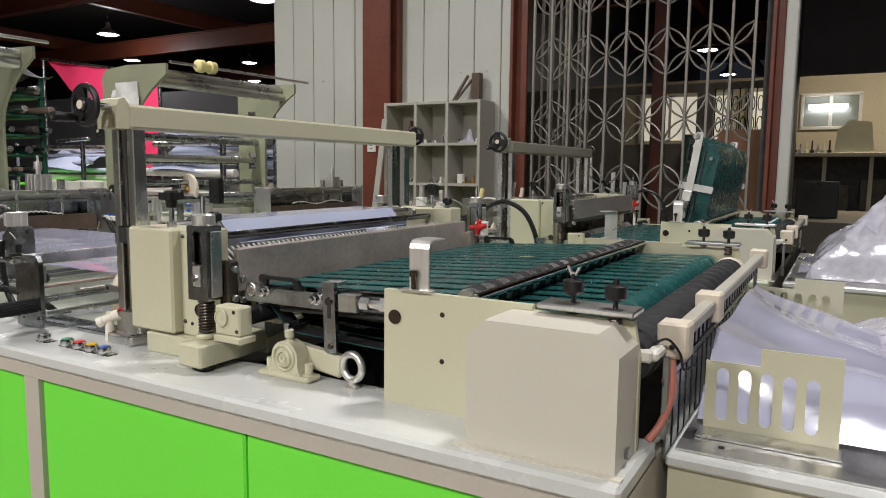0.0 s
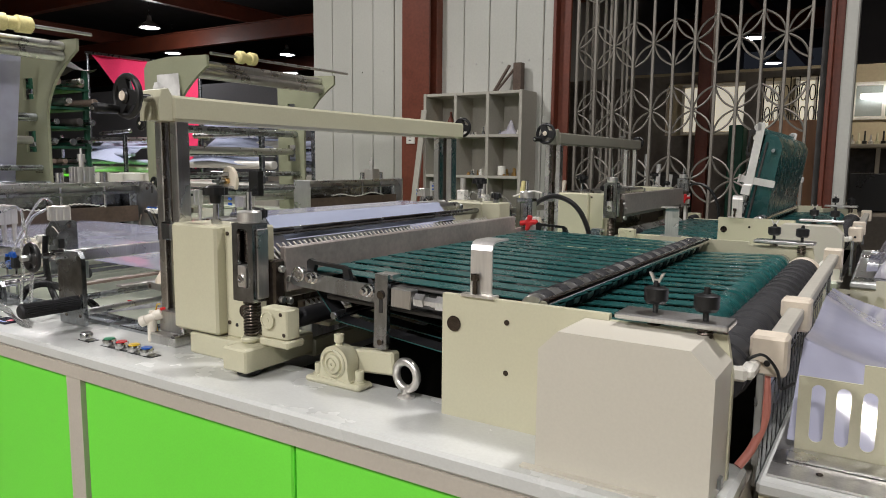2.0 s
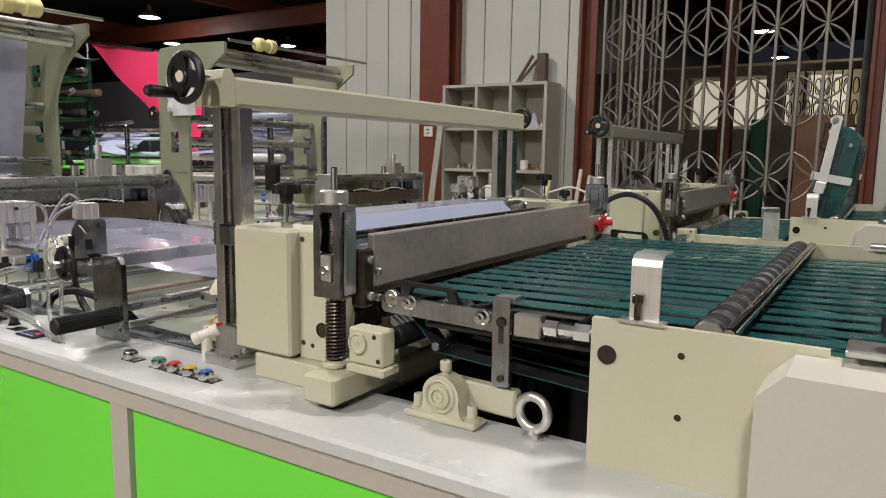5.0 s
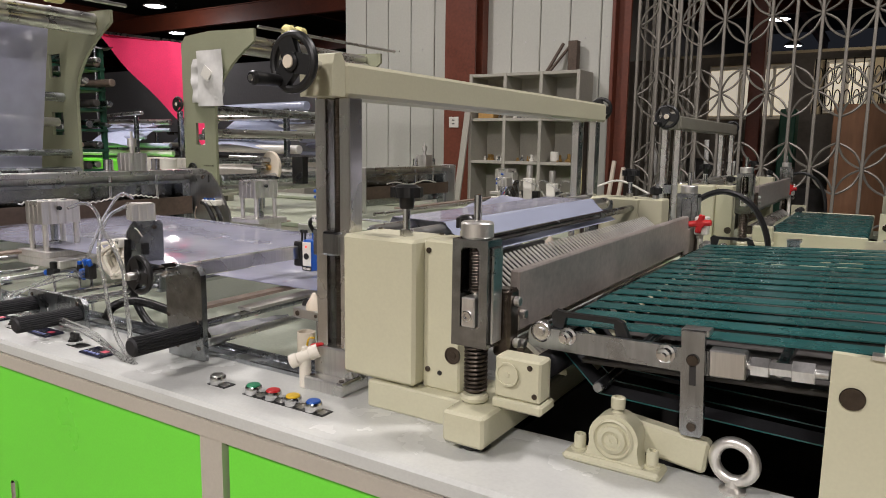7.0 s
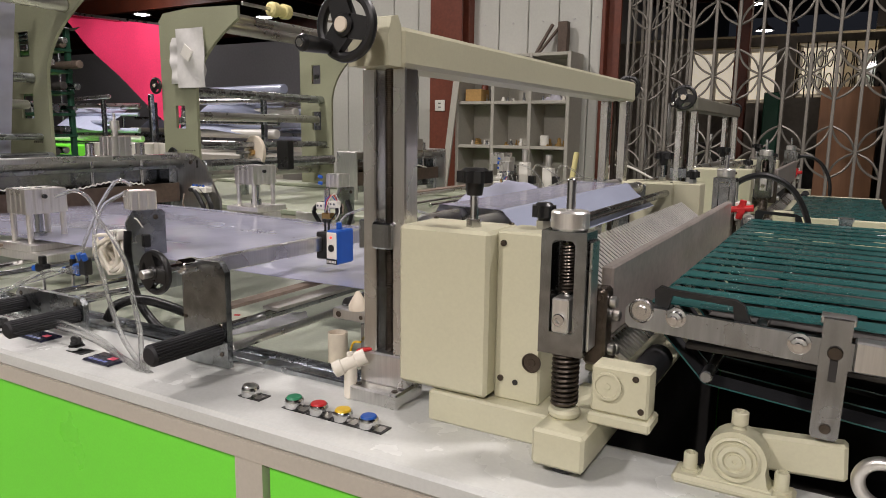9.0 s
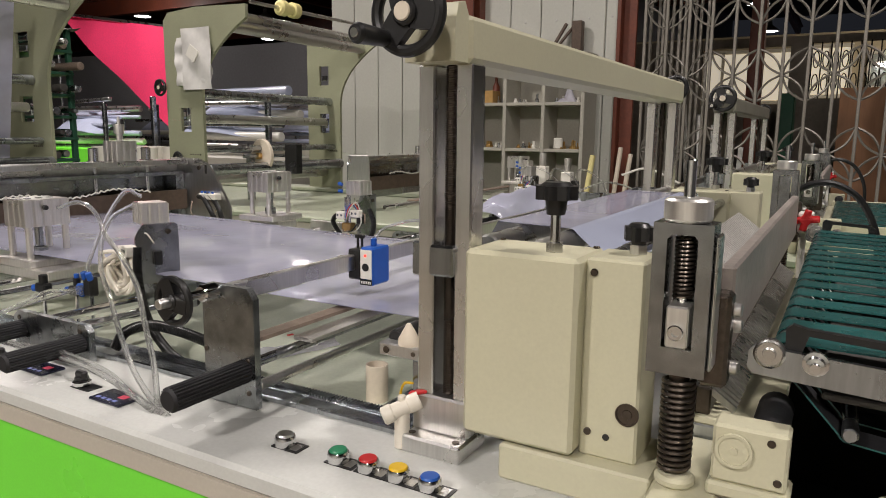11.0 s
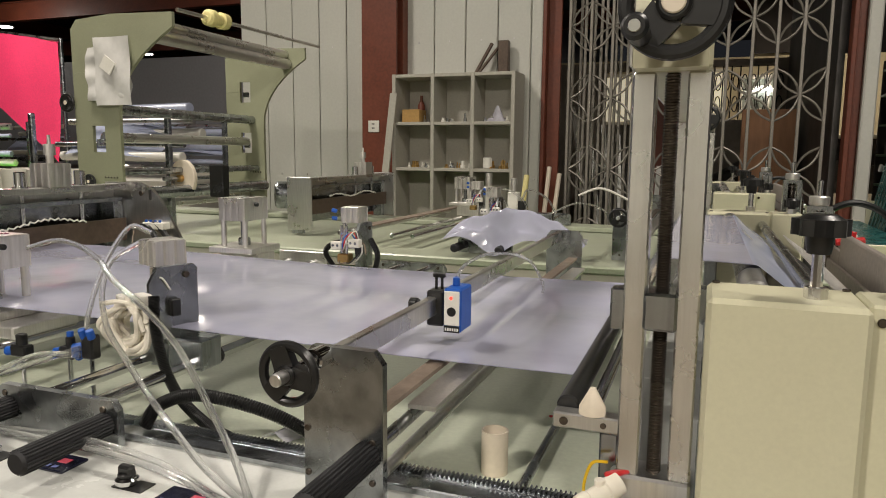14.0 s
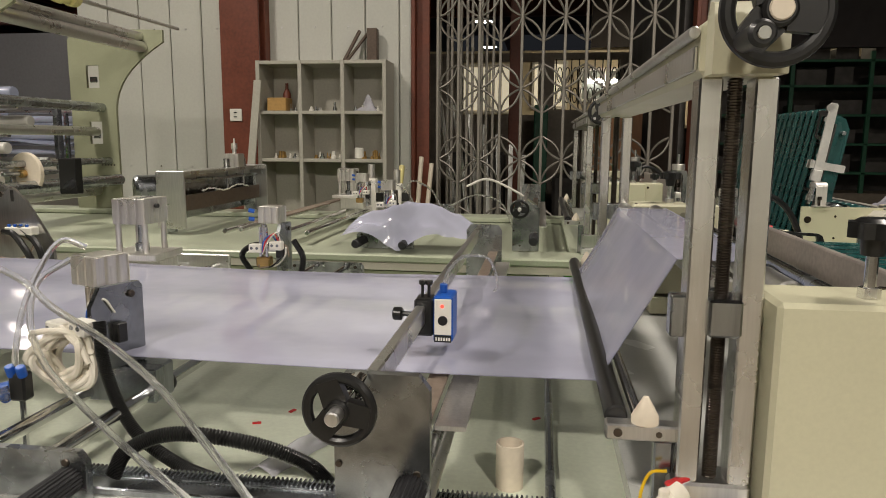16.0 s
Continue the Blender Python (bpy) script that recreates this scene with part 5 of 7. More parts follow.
def rise(u, v):
    y = 1.30 + 0.72 * v
    if u < 0.5:
        t = u / 0.5
        return (-1.596 + 0.09 * t + 0.004 * math.sin(6 * v), y, 1.012 + 0.162 * t + 0.006 * math.sin(math.pi * t) * math.sin(5 * v))
    t = (u - 0.5) / 0.5
    return (-1.506 + 0.11 * t, y, 1.174 - 0.002 * t)


film_rise = solo("film_rise", S().grid(rise, 40, 30), FILM, "milky plastic film rising over the guide bar", "plastic film")
for v in (0.0, 0.955):
    part("hem", S().grid(lambda a, b: (rise(a, v + 0.045 * b)[0] - 0.001, rise(a, v + 0.045 * b)[1], rise(a, v + 0.045 * b)[2] + 0.001), 40, 2), FILM, film_rise, "doubled paler edge of the film")
def fall(u, v):
    """From the crest down to the comb, cupped a little."""
    a = min(1.0, u / 0.3) * math.radians(32)
    t = max(0.0, u - 0.3) / 0.7
    x, z = -1.398 + 0.020 * math.sin(a), 1.152 + 0.020 * math.cos(a)
    return (x + 0.066 * t, 1.30 + 0.76 * v + 0.004 * math.sin(9 * u), z - 0.050 * t + 0.004 * math.sin(math.pi * t) * math.sin(11 * v))


film_fall = solo("film_fall", S().grid(fall, 30, 30), FILMROLL, "blue-white film falling from the crest roller to the comb", "plastic film")
rl = thing("guide_rollers", (-1.55, 1.7, 0.95), "black guide roller and film bar with steel end arms", "rollers")
part("film_bar", S().rod((-1.47, 1.19, 1.155), (-1.47, 2.22, 1.155), 0.016, 20), STEEL, rl)
part("crest_roller", S().rod((-1.398, 1.203, 1.152), (-1.398, 2.187, 1.152), 0.0165, 24), STEEL, rl, "steel crest roller under the film")
part("guide_roller", S().rod((-1.592, 1.150, 1.016), (-1.592, 2.19, 1.016), 0.013, 20), BLACK, rl, "glossy black guide roller")
part("rail_bar", S().rod((-1.565, 1.155, 1.008), (-1.565, 2.19, 1.008), 0.008, 14), CHROME, rl)
for y in (1.138, 2.178):
    a = part("end_arm", S().box(-1.605, -1.528, y - 0.011, y + 0.011, 0.998, 1.016, 0.002), STEEL, rl, "steel end arm")
    part("arm_screw", S().rod((-1.592, y - 0.013, 1.007), (-1.592, y - 0.011, 1.007), 0.005, 10), OILED, a)
    part("arm_screw", S().rod((-1.548, y - 0.013, 1.007), (-1.548, y - 0.011, 1.007), 0.0035, 10), OILED, a)
    part("nylon_cone", S().lathe((-1.562, y, 1.016), (-1.562, y, 1.046), [(0, 0.015), (0.008, 0.015), (0.03, 0.003)], 18), IVORY, a, "ivory nylon cone")
    part("support", S().box(-1.552, -1.532, y - 0.008, y + 0.008, TOP, 0.998, 0.002), DARKSTEEL, rl)
for y in (1.19, 2.2):
    part("bar_bracket", S().box(-1.49, -1.38, y, y + 0.012, 1.12, 1.16, 0.003), DARKSTEEL, rl)
    part("bar_post", S().box(-1.45, -1.42, y, y + 0.012, TOP - 0.004, 1.12, 0.003), DARKSTEEL, rl)

def strip(u, v):
    k = noise.noise(Vector((u * 7, v * 3, 8)))
    return (-2.085 + 0.085 * u + 0.045 * v + 0.006 * k, 1.245 + 0.24 * u, 0.8595 + 0.022 * math.sin(math.pi * v) ** 0.6 * (0.7 + 0.5 * k))


solo("loose_film", S().grid(strip, 30, 12), BAG, "loose strip of clear film lying in the pan", "plastic film")
for x, y, a in ((-2.14, 1.43, 20), (-2.10, 1.49, 70), (-1.68, 1.52, 40)):
    solo("red_chip", S().box(-0.007, 0.007, -0.003, 0.003, 0, 0.002, 0, pose(x, y, TOP - 0.03, 0, 0, a)), RED, "small red plastic chip in the pan", "scrap", group="red chips")

# ledge furniture: rack, pipe, valve
rk = thing("toothed_rack", (-2.5, 1.17, TOP - 0.03), "steel toothed rack on a rail along the ledge", "rack")
s = S().box(-3.5, -1.56, 1.150, 1.172, TOP - 0.03, 0.898, 0.001)
for i in range(320):
    x = -3.48 + i * 0.006
    s.prism([(x, 0.898), (x + 0.0014, 0.9025), (x + 0.0032, 0.9025), (x + 0.0046, 0.898)], "y", 1.152, 1.170)
part("rack", s, DARKSTEEL, rk, smooth=False)
part("rail", S().box(-3.5, -1.56, 1.120, 1.1495, TOP, 0.897, 0.002), DARKSTEEL, rk)
rk2 = thing("toothed_rack", (-2.5, 2.37, TOP - 0.03), "steel toothed rack on a rail along the rear ledge", "rack")
part("rail", S().box(-3.5, -1.56, 2.36, 2.39, TOP - 0.03, 0.897, 0.002), DARKSTEEL, rk2)
solo("pipe_stub", S().pipe((-1.715, 1.278, TOP - 0.03), (-1.715, 1.278, 0.920), 0.019, 0.0165, 32), IVORY, "ivory plastic pipe stub standing in the pan", "pipe")
valve = thing("ball_valve", (-1.53, 1.07, TOP), "ivory plastic ball valve by the post foot", "valve")
part("body", S().rod((-1.545, 1.095, 0.887), (-1.545, 1.095, 0.94), 0.0105, 16).lathe((-1.564, 1.077, 0.932), (-1.525, 1.11, 0.954), [(0, 0.010), (0.002, 0.0125), (0.014, 0.0125), (0.016, 0.011), (0.036, 0.011), (0.038, 0.0125), (0.054, 0.0125)], 18), IVORYPALE, valve)
part("stem", S().rod((-1.545, 1.095, 0.945), (-1.545, 1.095, 0.960), 0.006, 12), IVORYPALE, valve)
part("red_tap", S().box(-0.004, 0.024, -0.005, 0.005, -0.003, 0.003, 0.002, pose(-1.538, 1.108, 0.960, 0, -15, 20)), RED, valve)
solo("yellow_wire", S().sweep(curve_points([(-1.556, 1.118, 0.888), (-1.566, 1.12, 0.93), (-1.558, 1.118, 0.965), (-1.54, 1.114, 0.972)]), 0.0018, 6), YELLOW, "thin yellow wire by the valve", "wire")


# ---- pneumatic units ----
def ribbed_block(x0, x1, y0, y1, z0, z1, pitch=0.024, depth=0.0022):
    """An extruded cylinder body: rounded upright ribs all round, a flat cap on top."""
    pts = []
    for (ax, ay), (bx_, by) in (((x0, y0), (x1, y0)), ((x1, y0), (x1, y1)), ((x1, y1), (x0, y1)), ((x0, y1), (x0, y0))):
        d = Vector((bx_ - ax, by - ay))
        n = max(2, round(d.length / pitch))
        inn = Vector((-d.y, d.x)).normalized() * depth
        for i in range(n):
            for f, dep in ((0.0, 0.5), (0.08, 0.1), (0.16, 0.0), (0.66, 0.0), (0.74, 0.1), (0.80, 1.0), (0.92, 1.0)):
                t = (i + f) / n
                q = Vector((ax, ay)) + d * t + inn * (dep if 0.04 < t < 0.96 else 0.5)
                pts.append((q.x, q.y))
    return S().prism(pts, "z", z0, z1).box(x0 + depth, x1 - depth, y0 + depth, y1 - depth, z1, z1 + 0.002, 0.001)


def press_block(x, y, z):
    """Aluminium cylinder block on four pillars over a base plate; z: the base's underside."""
    e = thing("press_unit", (x, y, z), "aluminium cylinder block on four pillars", "press", group="press units")
    part("base_plate", S().box(x - 0.074, x + 0.076, y - 0.072, y + 0.072, z, z + 0.018, 0.002), ALU, e)
    s = ribbed_block(x - 0.046, x + 0.046, y - 0.056, y + 0.056, z + 0.094, z + 0.158)
    part("cylinder_block", s, ALU, e, "satin aluminium cylinder block")
    for k in (-0.028, 0.0, 0.028):
        part("bore_cap", S().rod((x + 0.01, y + k, z + 0.160), (x + 0.01, y + k, z + 0.1612), 0.009, 14), DARKSTEEL, e)
    for dx in (-0.037, 0.037):
        for dy in (-0.046, 0.046):
            part("pillar", S().rod((x + dx, y + dy, z + 0.016), (x + dx, y + dy, z + 0.095), 0.008, 14), ALU, e)
    part("piston", S().rod((x, y, z + 0.04), (x, y, z + 0.1), 0.010, 14).rod((x, y, z + 0.016), (x, y, z + 0.04), 0.018, 16), DARKSTEEL, e)
    part("fitting", S().rod((x + 0.0475, y - 0.01, z + 0.14), (x + 0.058, y - 0.01, z + 0.14), 0.006, 10), BLACK, e)
    return e


press_block(-2.735, 2.105, 1.010)
press_block(-2.790, 1.350, 0.975)


def punch_unit(x, y, z, face):
    """Small cylinder on an upright plate with connectors."""
    e = thing("punch_unit", (x, y, z), "small aluminium punch cylinder on a steel plate with white connectors", "punch", group="punch units")
    o = -0.05 if face < 0 else -0.012
    pts = [(y + o, z), (y + o, z + 0.098), (y + o + 0.016, z + 0.125), (y + o + 0.082, z + 0.125), (y + o + 0.088, z + 0.118), (y + o + 0.088, z)]
    part("plate", S().prism(pts, "x", x + 0.036, x + 0.045), PLATEGREY, e, "bright steel mounting plate")
    part("cylinder", ribbed_block(x - 0.016, x + 0.038, y + o + 0.014, y + o + 0.074, z + 0.1255, z + 0.167, 0.02, 0.002), ALU, e, "ribbed aluminium air cylinder")
    part("plate_bolt", S().rod((x + 0.045, y + o + 0.066, z + 0.108), (x + 0.050, y + o + 0.066, z + 0.108), 0.0055, 12), OILED, e)
    for dz in (0.03, 0.085):
        part("plate_bolt", S().rod((x + 0.040, y + o + 0.080, z + dz), (x + 0.040, y + o + 0.087, z + dz), 0.004, 10), OILED, e)
    part("solenoid", S().box(x + 0.036, x + 0.058, y - 0.018, y - 0.001, z + 0.04, z + 0.07, 0.002), BLACK, e)
    for k in range(3):
        part("wire_lead", S().sweep(curve_points([(x + 0.036 + 0.006 * k, y - 0.014, z + 0.085), (x + 0.03 + 0.008 * k, y - 0.03, z + 0.10 + 0.004 * k), (x + 0.012 + 0.006 * k, y - 0.034, z + 0.085), (x + 0.004, y - 0.026, z + 0.05)]), 0.0016, 6), (BLUE, RED, WHITE)[k], e)
    part("rod", S().rod((x + 0.006, y - 0.014, z + 0.06), (x + 0.006, y - 0.014, z + 0.126), 0.007, 12), CHROME, e)
    part("punch", S().box(x - 0.012, x + 0.024, y - 0.03, y - 0.001, z + 0.018, z + 0.042, 0.003), BRASS, e, "brass punch block")
    for dx in (-0.002, 0.014):
        part("guide_pin", S().rod((x + dx, y - 0.02, z + 0.042), (x + dx, y - 0.02, z + 0.12), 0.004, 10), CHROME, e)
    for i, (dx, dz) in enumerate(((0.026, 0.062), (-0.028, 0.054))):
        c = part("terminal", S().box(x + dx, x + dx + 0.032, y + o - 0.024, y + o - 0.001, z + dz, z + dz + 0.022, 0.002), WHITE, e, "white ceramic terminal block")
        for k in (0.008, 0.022):
            part("terminal_screw", S().rod((x + dx + k, y + o - 0.026, z + dz + 0.012), (x + dx + k, y + o - 0.024, z + dz + 0.012), 0.0038, 10), DARKSTEEL, c)
    part("terminal_bar", S().box(x - 0.03, x + 0.044, y + o - 0.0008, y + o + 0.006, z + 0.055, z + 0.068, 0.001), STEEL, e)
    for k, m in ((0, BLUE), (1, BLUE)):
        part("air_fitting", S().rod((x - 0.02, y - 0.01, z + 0.137 + 0.02 * k), (x - 0.034, y - 0.014, z + 0.139 + 0.022 * k), 0.0055, 10), m, e)
    return e


punch_unit(-2.340, 1.335, 0.985, -1).rotation_euler.z = radians(-20)
punch_unit(-2.385, 2.085, 0.985, 1)


def hose(name, pts, r, m, label, n=8, k=8):
    return solo(name, S().sweep(curve_points(pts, n), r, k), m, label, "hose")


def corrugated(pts, r, label):
    c = curve_points(pts, 22)
    P = []
    for a, b in zip(c[:-1], c[1:]):
        P += [a, a.lerp(b, 0.5)]
    P.append(c[-1])
    n = len(P)
    return solo("corrugated_hose", S().sweep(P, lambda t: r * (0.92 + 0.07 * (-1) ** int(round(t * (n - 1)))), 10), BLACK, label, "hose")


# tangle of ivory heater wires at the near punch
for k in range(6):
    rr = random.Random(40 + k)
    pts = []
    for i in range(9):
        a = i * 1.25 + k * 0.9
        q = rr.uniform(0.6, 1.0)
        pts.append((-2.352 + 0.050 * q * math.cos(a) + rr.uniform(-0.010, 0.010), 1.275 + rr.uniform(-0.030, 0.022), 1.014 + 0.044 * q * math.sin(a) + rr.uniform(-0.010, 0.010)))
    hose("sleeved_wire", pts, 0.0042 + 0.0008 * (k % 3), IVORYPALE, "ivory glass-fibre sleeved wire in a tangle")
for k in range(3):
    pts = [(-2.35 + 0.04 * math.cos(a + k), 2.06 + 0.02 * math.sin(a), 1.03 + 0.03 * math.sin(a * 1.2 + k)) for a in (0, 0.9, 1.8, 2.7, 3.6, 4.5)]
    hose("sleeved_wire", pts, 0.0022, (BROWN, BLACK, WHITE)[k], "thin lead wires tangled at the far punch")
corrugated([(-2.296, 1.262, 1.068), (-2.290, 1.255, 1.02), (-2.268, 1.245, 0.965), (-2.23, 1.235, 0.915), (-2.16, 1.215, 0.885), (-2.10, 1.20, 0.875)], 0.0095, "black corrugated cable hose from the punch")
corrugated([(-2.205, 1.135, 0.905), (-2.19, 1.15, 0.935), (-2.14, 1.175, 0.948), (-2.05, 1.20, 0.93), (-1.98, 1.215, 0.90), (-1.95, 1.22, 0.87)], 0.0105, "black corrugated cable hose arched over the rack")
corrugated([(-2.30, 2.07, 1.07), (-2.27, 2.05, 1.03), (-2.275, 2.03, 0.985), (-2.29, 2.0, 0.965)], 0.008, "black corrugated cable hose beside the far punch")
corrugated([(-2.42, 2.08, 0.985), (-2.44, 2.07, 1.03), (-2.41, 2.08, 1.055), (-2.37, 2.10, 1.05)], 0.008, "black corrugated cable hose looped at the far punch")
END = Vector((-1.905, 1.000, 0.888))
hose("clear_air_hose", [(-2.372, 1.315, 1.146), (-2.400, 1.28, 1.118), (-2.392, 1.248, 1.069), (-2.352, 1.217, 1.019), (-2.285, 1.186, 0.982), (-2.203, 1.14, 0.955), (-2.112, 1.09, 0.932), (-2.02, 1.045, 0.908), END], 0.0048, TUBE, "clear plastic air hose hanging to the ledge", 10, 12)
hose("clear_air_hose", [(-2.62, 1.30, 1.125), (-2.55, 1.30, 1.142), (-2.474, 1.279, 1.140), (-2.395, 1.248, 1.123), (-2.333, 1.217, 1.098), (-2.245, 1.186, 1.069), (-2.152, 1.15, 1.026), (-2.070, 1.10, 0.985), (-1.985, 1.05, 0.932), (-1.928, 1.01, 0.893), END + Vector((0.01, 0, 0))], 0.0048, TUBE, "clear plastic air hose swinging over to the ledge", 10, 12)
for k in range(2):
    d = 0.012 * k
    hose("clear_air_hose", [(-2.395, 1.20, 0.985 - d), (-2.46, 1.17, 0.962 + d), (-2.535, 1.13, 0.935), (-2.545, 1.09, 0.912 + d), (-2.47, 1.06, 0.902), (-2.35, 1.045 + d, 0.907), (-2.21, 1.035, 0.912 + d), (-2.09, 1.025 + d, 0.910), (-1.99, 1.01, 0.900), END - Vector((0.008 + d, 0, 0))], 0.0048, TUBE, "clear plastic air hose looping low along the ledge", 10, 12)
hose("clear_air_hose", [(-2.345, 1.315, 1.165), (-2.375, 1.30, 1.175), (-2.398, 1.275, 1.13), (-2.405, 1.25, 1.08), (-2.395, 1.22, 1.035), (-2.388, 1.208, 1.014)], 0.0042, TUBE, "clear plastic air hose from cylinder to splitter", 10, 12)
blue_f = thing("air_splitter", (-2.39, 1.215, 0.96), "black air splitter with blue push-fit collars", "fitting")
part("body", S().box(-2.40, -2.375, 1.205, 1.225, 0.965, 1.005, 0.003), BLACK, blue_f)
for dx, dz in ((-0.008, 0.005), (0.008, 0.008)):
    part("collar", S().rod((-2.387 + dx, 1.21, 1.0 + dz * 0), (-2.387 + dx, 1.205, 1.016), 0.0065, 12), BLUE, blue_f)
part("collar", S().rod((-2.40, 1.212, 0.985), (-2.416, 1.205, 0.982), 0.0075, 12), BLUE, blue_f)
part("stand", S().rod((-2.387, 1.215, 0.86), (-2.387, 1.215, 0.966), 0.004, 8), CHROME, blue_f)
blue_g = thing("flow_regulator", (-2.51, 1.19, 0.95), "black flow regulator with a blue collar", "fitting")
part("body", S().box(-2.53, -2.495, 1.18, 1.2, 0.962, 0.982, 0.003).rod((-2.512, 1.19, 0.98), (-2.512, 1.19, 1.0), 0.009, 12), BLACK, blue_g)
part("collar", S().rod((-2.53, 1.19, 0.97), (-2.546, 1.188, 0.968), 0.008, 12), BLUE, blue_g)
part("stand", S().rod((-2.512, 1.19, 0.86), (-2.512, 1.19, 0.964), 0.004, 8), CHROME, blue_g)

for x, y, z in ((-2.43, 1.21, 0.972),):
    fr = thing("flow_regulator", (x, y, z), "black flow regulator with blue push-fit collars", "fitting")
    part("body", S().box(x - 0.016, x + 0.016, y - 0.009, y + 0.009, z - 0.010, z + 0.010, 0.003).rod((x + 0.004, y, z + 0.010), (x + 0.004, y, z + 0.027), 0.0075, 12), BLACK, fr)
    part("collar", S().rod((x - 0.016, y, z), (x - 0.030, y - 0.003, z - 0.002), 0.0075, 12), BLUE, fr)
    part("collar", S().rod((x + 0.016, y, z), (x + 0.028, y - 0.004, z - 0.004), 0.0075, 12), BLUE, fr)
    part("knob", S().rod((x + 0.004, y, z + 0.027), (x + 0.004, y, z + 0.036), 0.0055, 12), BLUE, fr)
    part("stand", S().rod((x, y, 0.86), (x, y, z - 0.009), 0.004, 8), CHROME, fr)

# second carriage, carrying the punches on twin chrome shafts
c2 = thing("punch_carriage", (-2.28, 1.7, TOP), "twin chrome shafts on ground-steel carriage plates", "carriage")
for yp, far in ((1.085, False), (2.40, True)):
    p = part("carriage_plate", S().prism([(-2.44, TOP + 0.004), (-2.44, 0.945), (-2.425, 0.958), (-2.215, 0.958), (-2.205, 0.945), (-2.205, TOP + 0.004)], "y", yp, yp + 0.012), PLATEGREY, c2, "mottled steel carriage plate")
    for bx_ in (-2.42, -2.23):
        part("screw_head", S().rod((bx_, yp - 0.002, 0.945), (bx_, yp + 0.001, 0.945), 0.005, 10), OILED, p)
for x, z in ((-2.262, 0.943), (-2.355, 0.943)):
    part("shaft", S().rod((x, 1.0975, z), (x, 2.3995, z), 0.010, 16), CHROME, c2)
for y in (1.33, 2.08):
    part("saddle", S().box(-2.372, -2.245, y - 0.02, y + 0.035, 0.93, 0.984, 0.003), DARKSTEEL, c2)
    part("shaft_ring", S().rod((-2.262, y + 0.036, 0.943), (-2.262, y + 0.046, 0.943), 0.016, 16), BLACK, c2)
ribbed_grip(c2, -2.225, 0.945, 1.084, 0.925, 0.017)
ribbed_grip(c2, -2.41, 0.945, 1.084, 0.925, 0.017)
c3 = thing("press_carriage", (-2.72, 1.7, TOP), "chrome shafts and brown flats under the press units", "carriage")
for yp in (1.10, 2.38):
    part("carriage_plate", S().box(-2.80, -2.62, yp, yp + 0.012, TOP + 0.003, 0.975, 0.003), STEEL, c3)
for x, z, m in ((-2.66, 0.94, CHROME), (-2.76, 0.94, CHROME), (-2.95, 0.95, STEEL), (-3.02, 0.94, CHROME)):
    part("shaft", S().rod((x, 1.1125, z), (x, 2.3795, z), 0.011, 16), m, c3)
part("brown_flat", S().box(-2.89, -2.84, 1.1125, 2.3795, 0.98, 0.986), BROWN, c3)
part("saddle", S().box(-2.87, -2.65, 1.28, 1.43, 0.951, 0.975, 0.003), ALU, c3)
part("saddle", S().box(-2.79, -2.66, 2.06, 2.15, 0.951, 1.010, 0.003), ALU, c3)


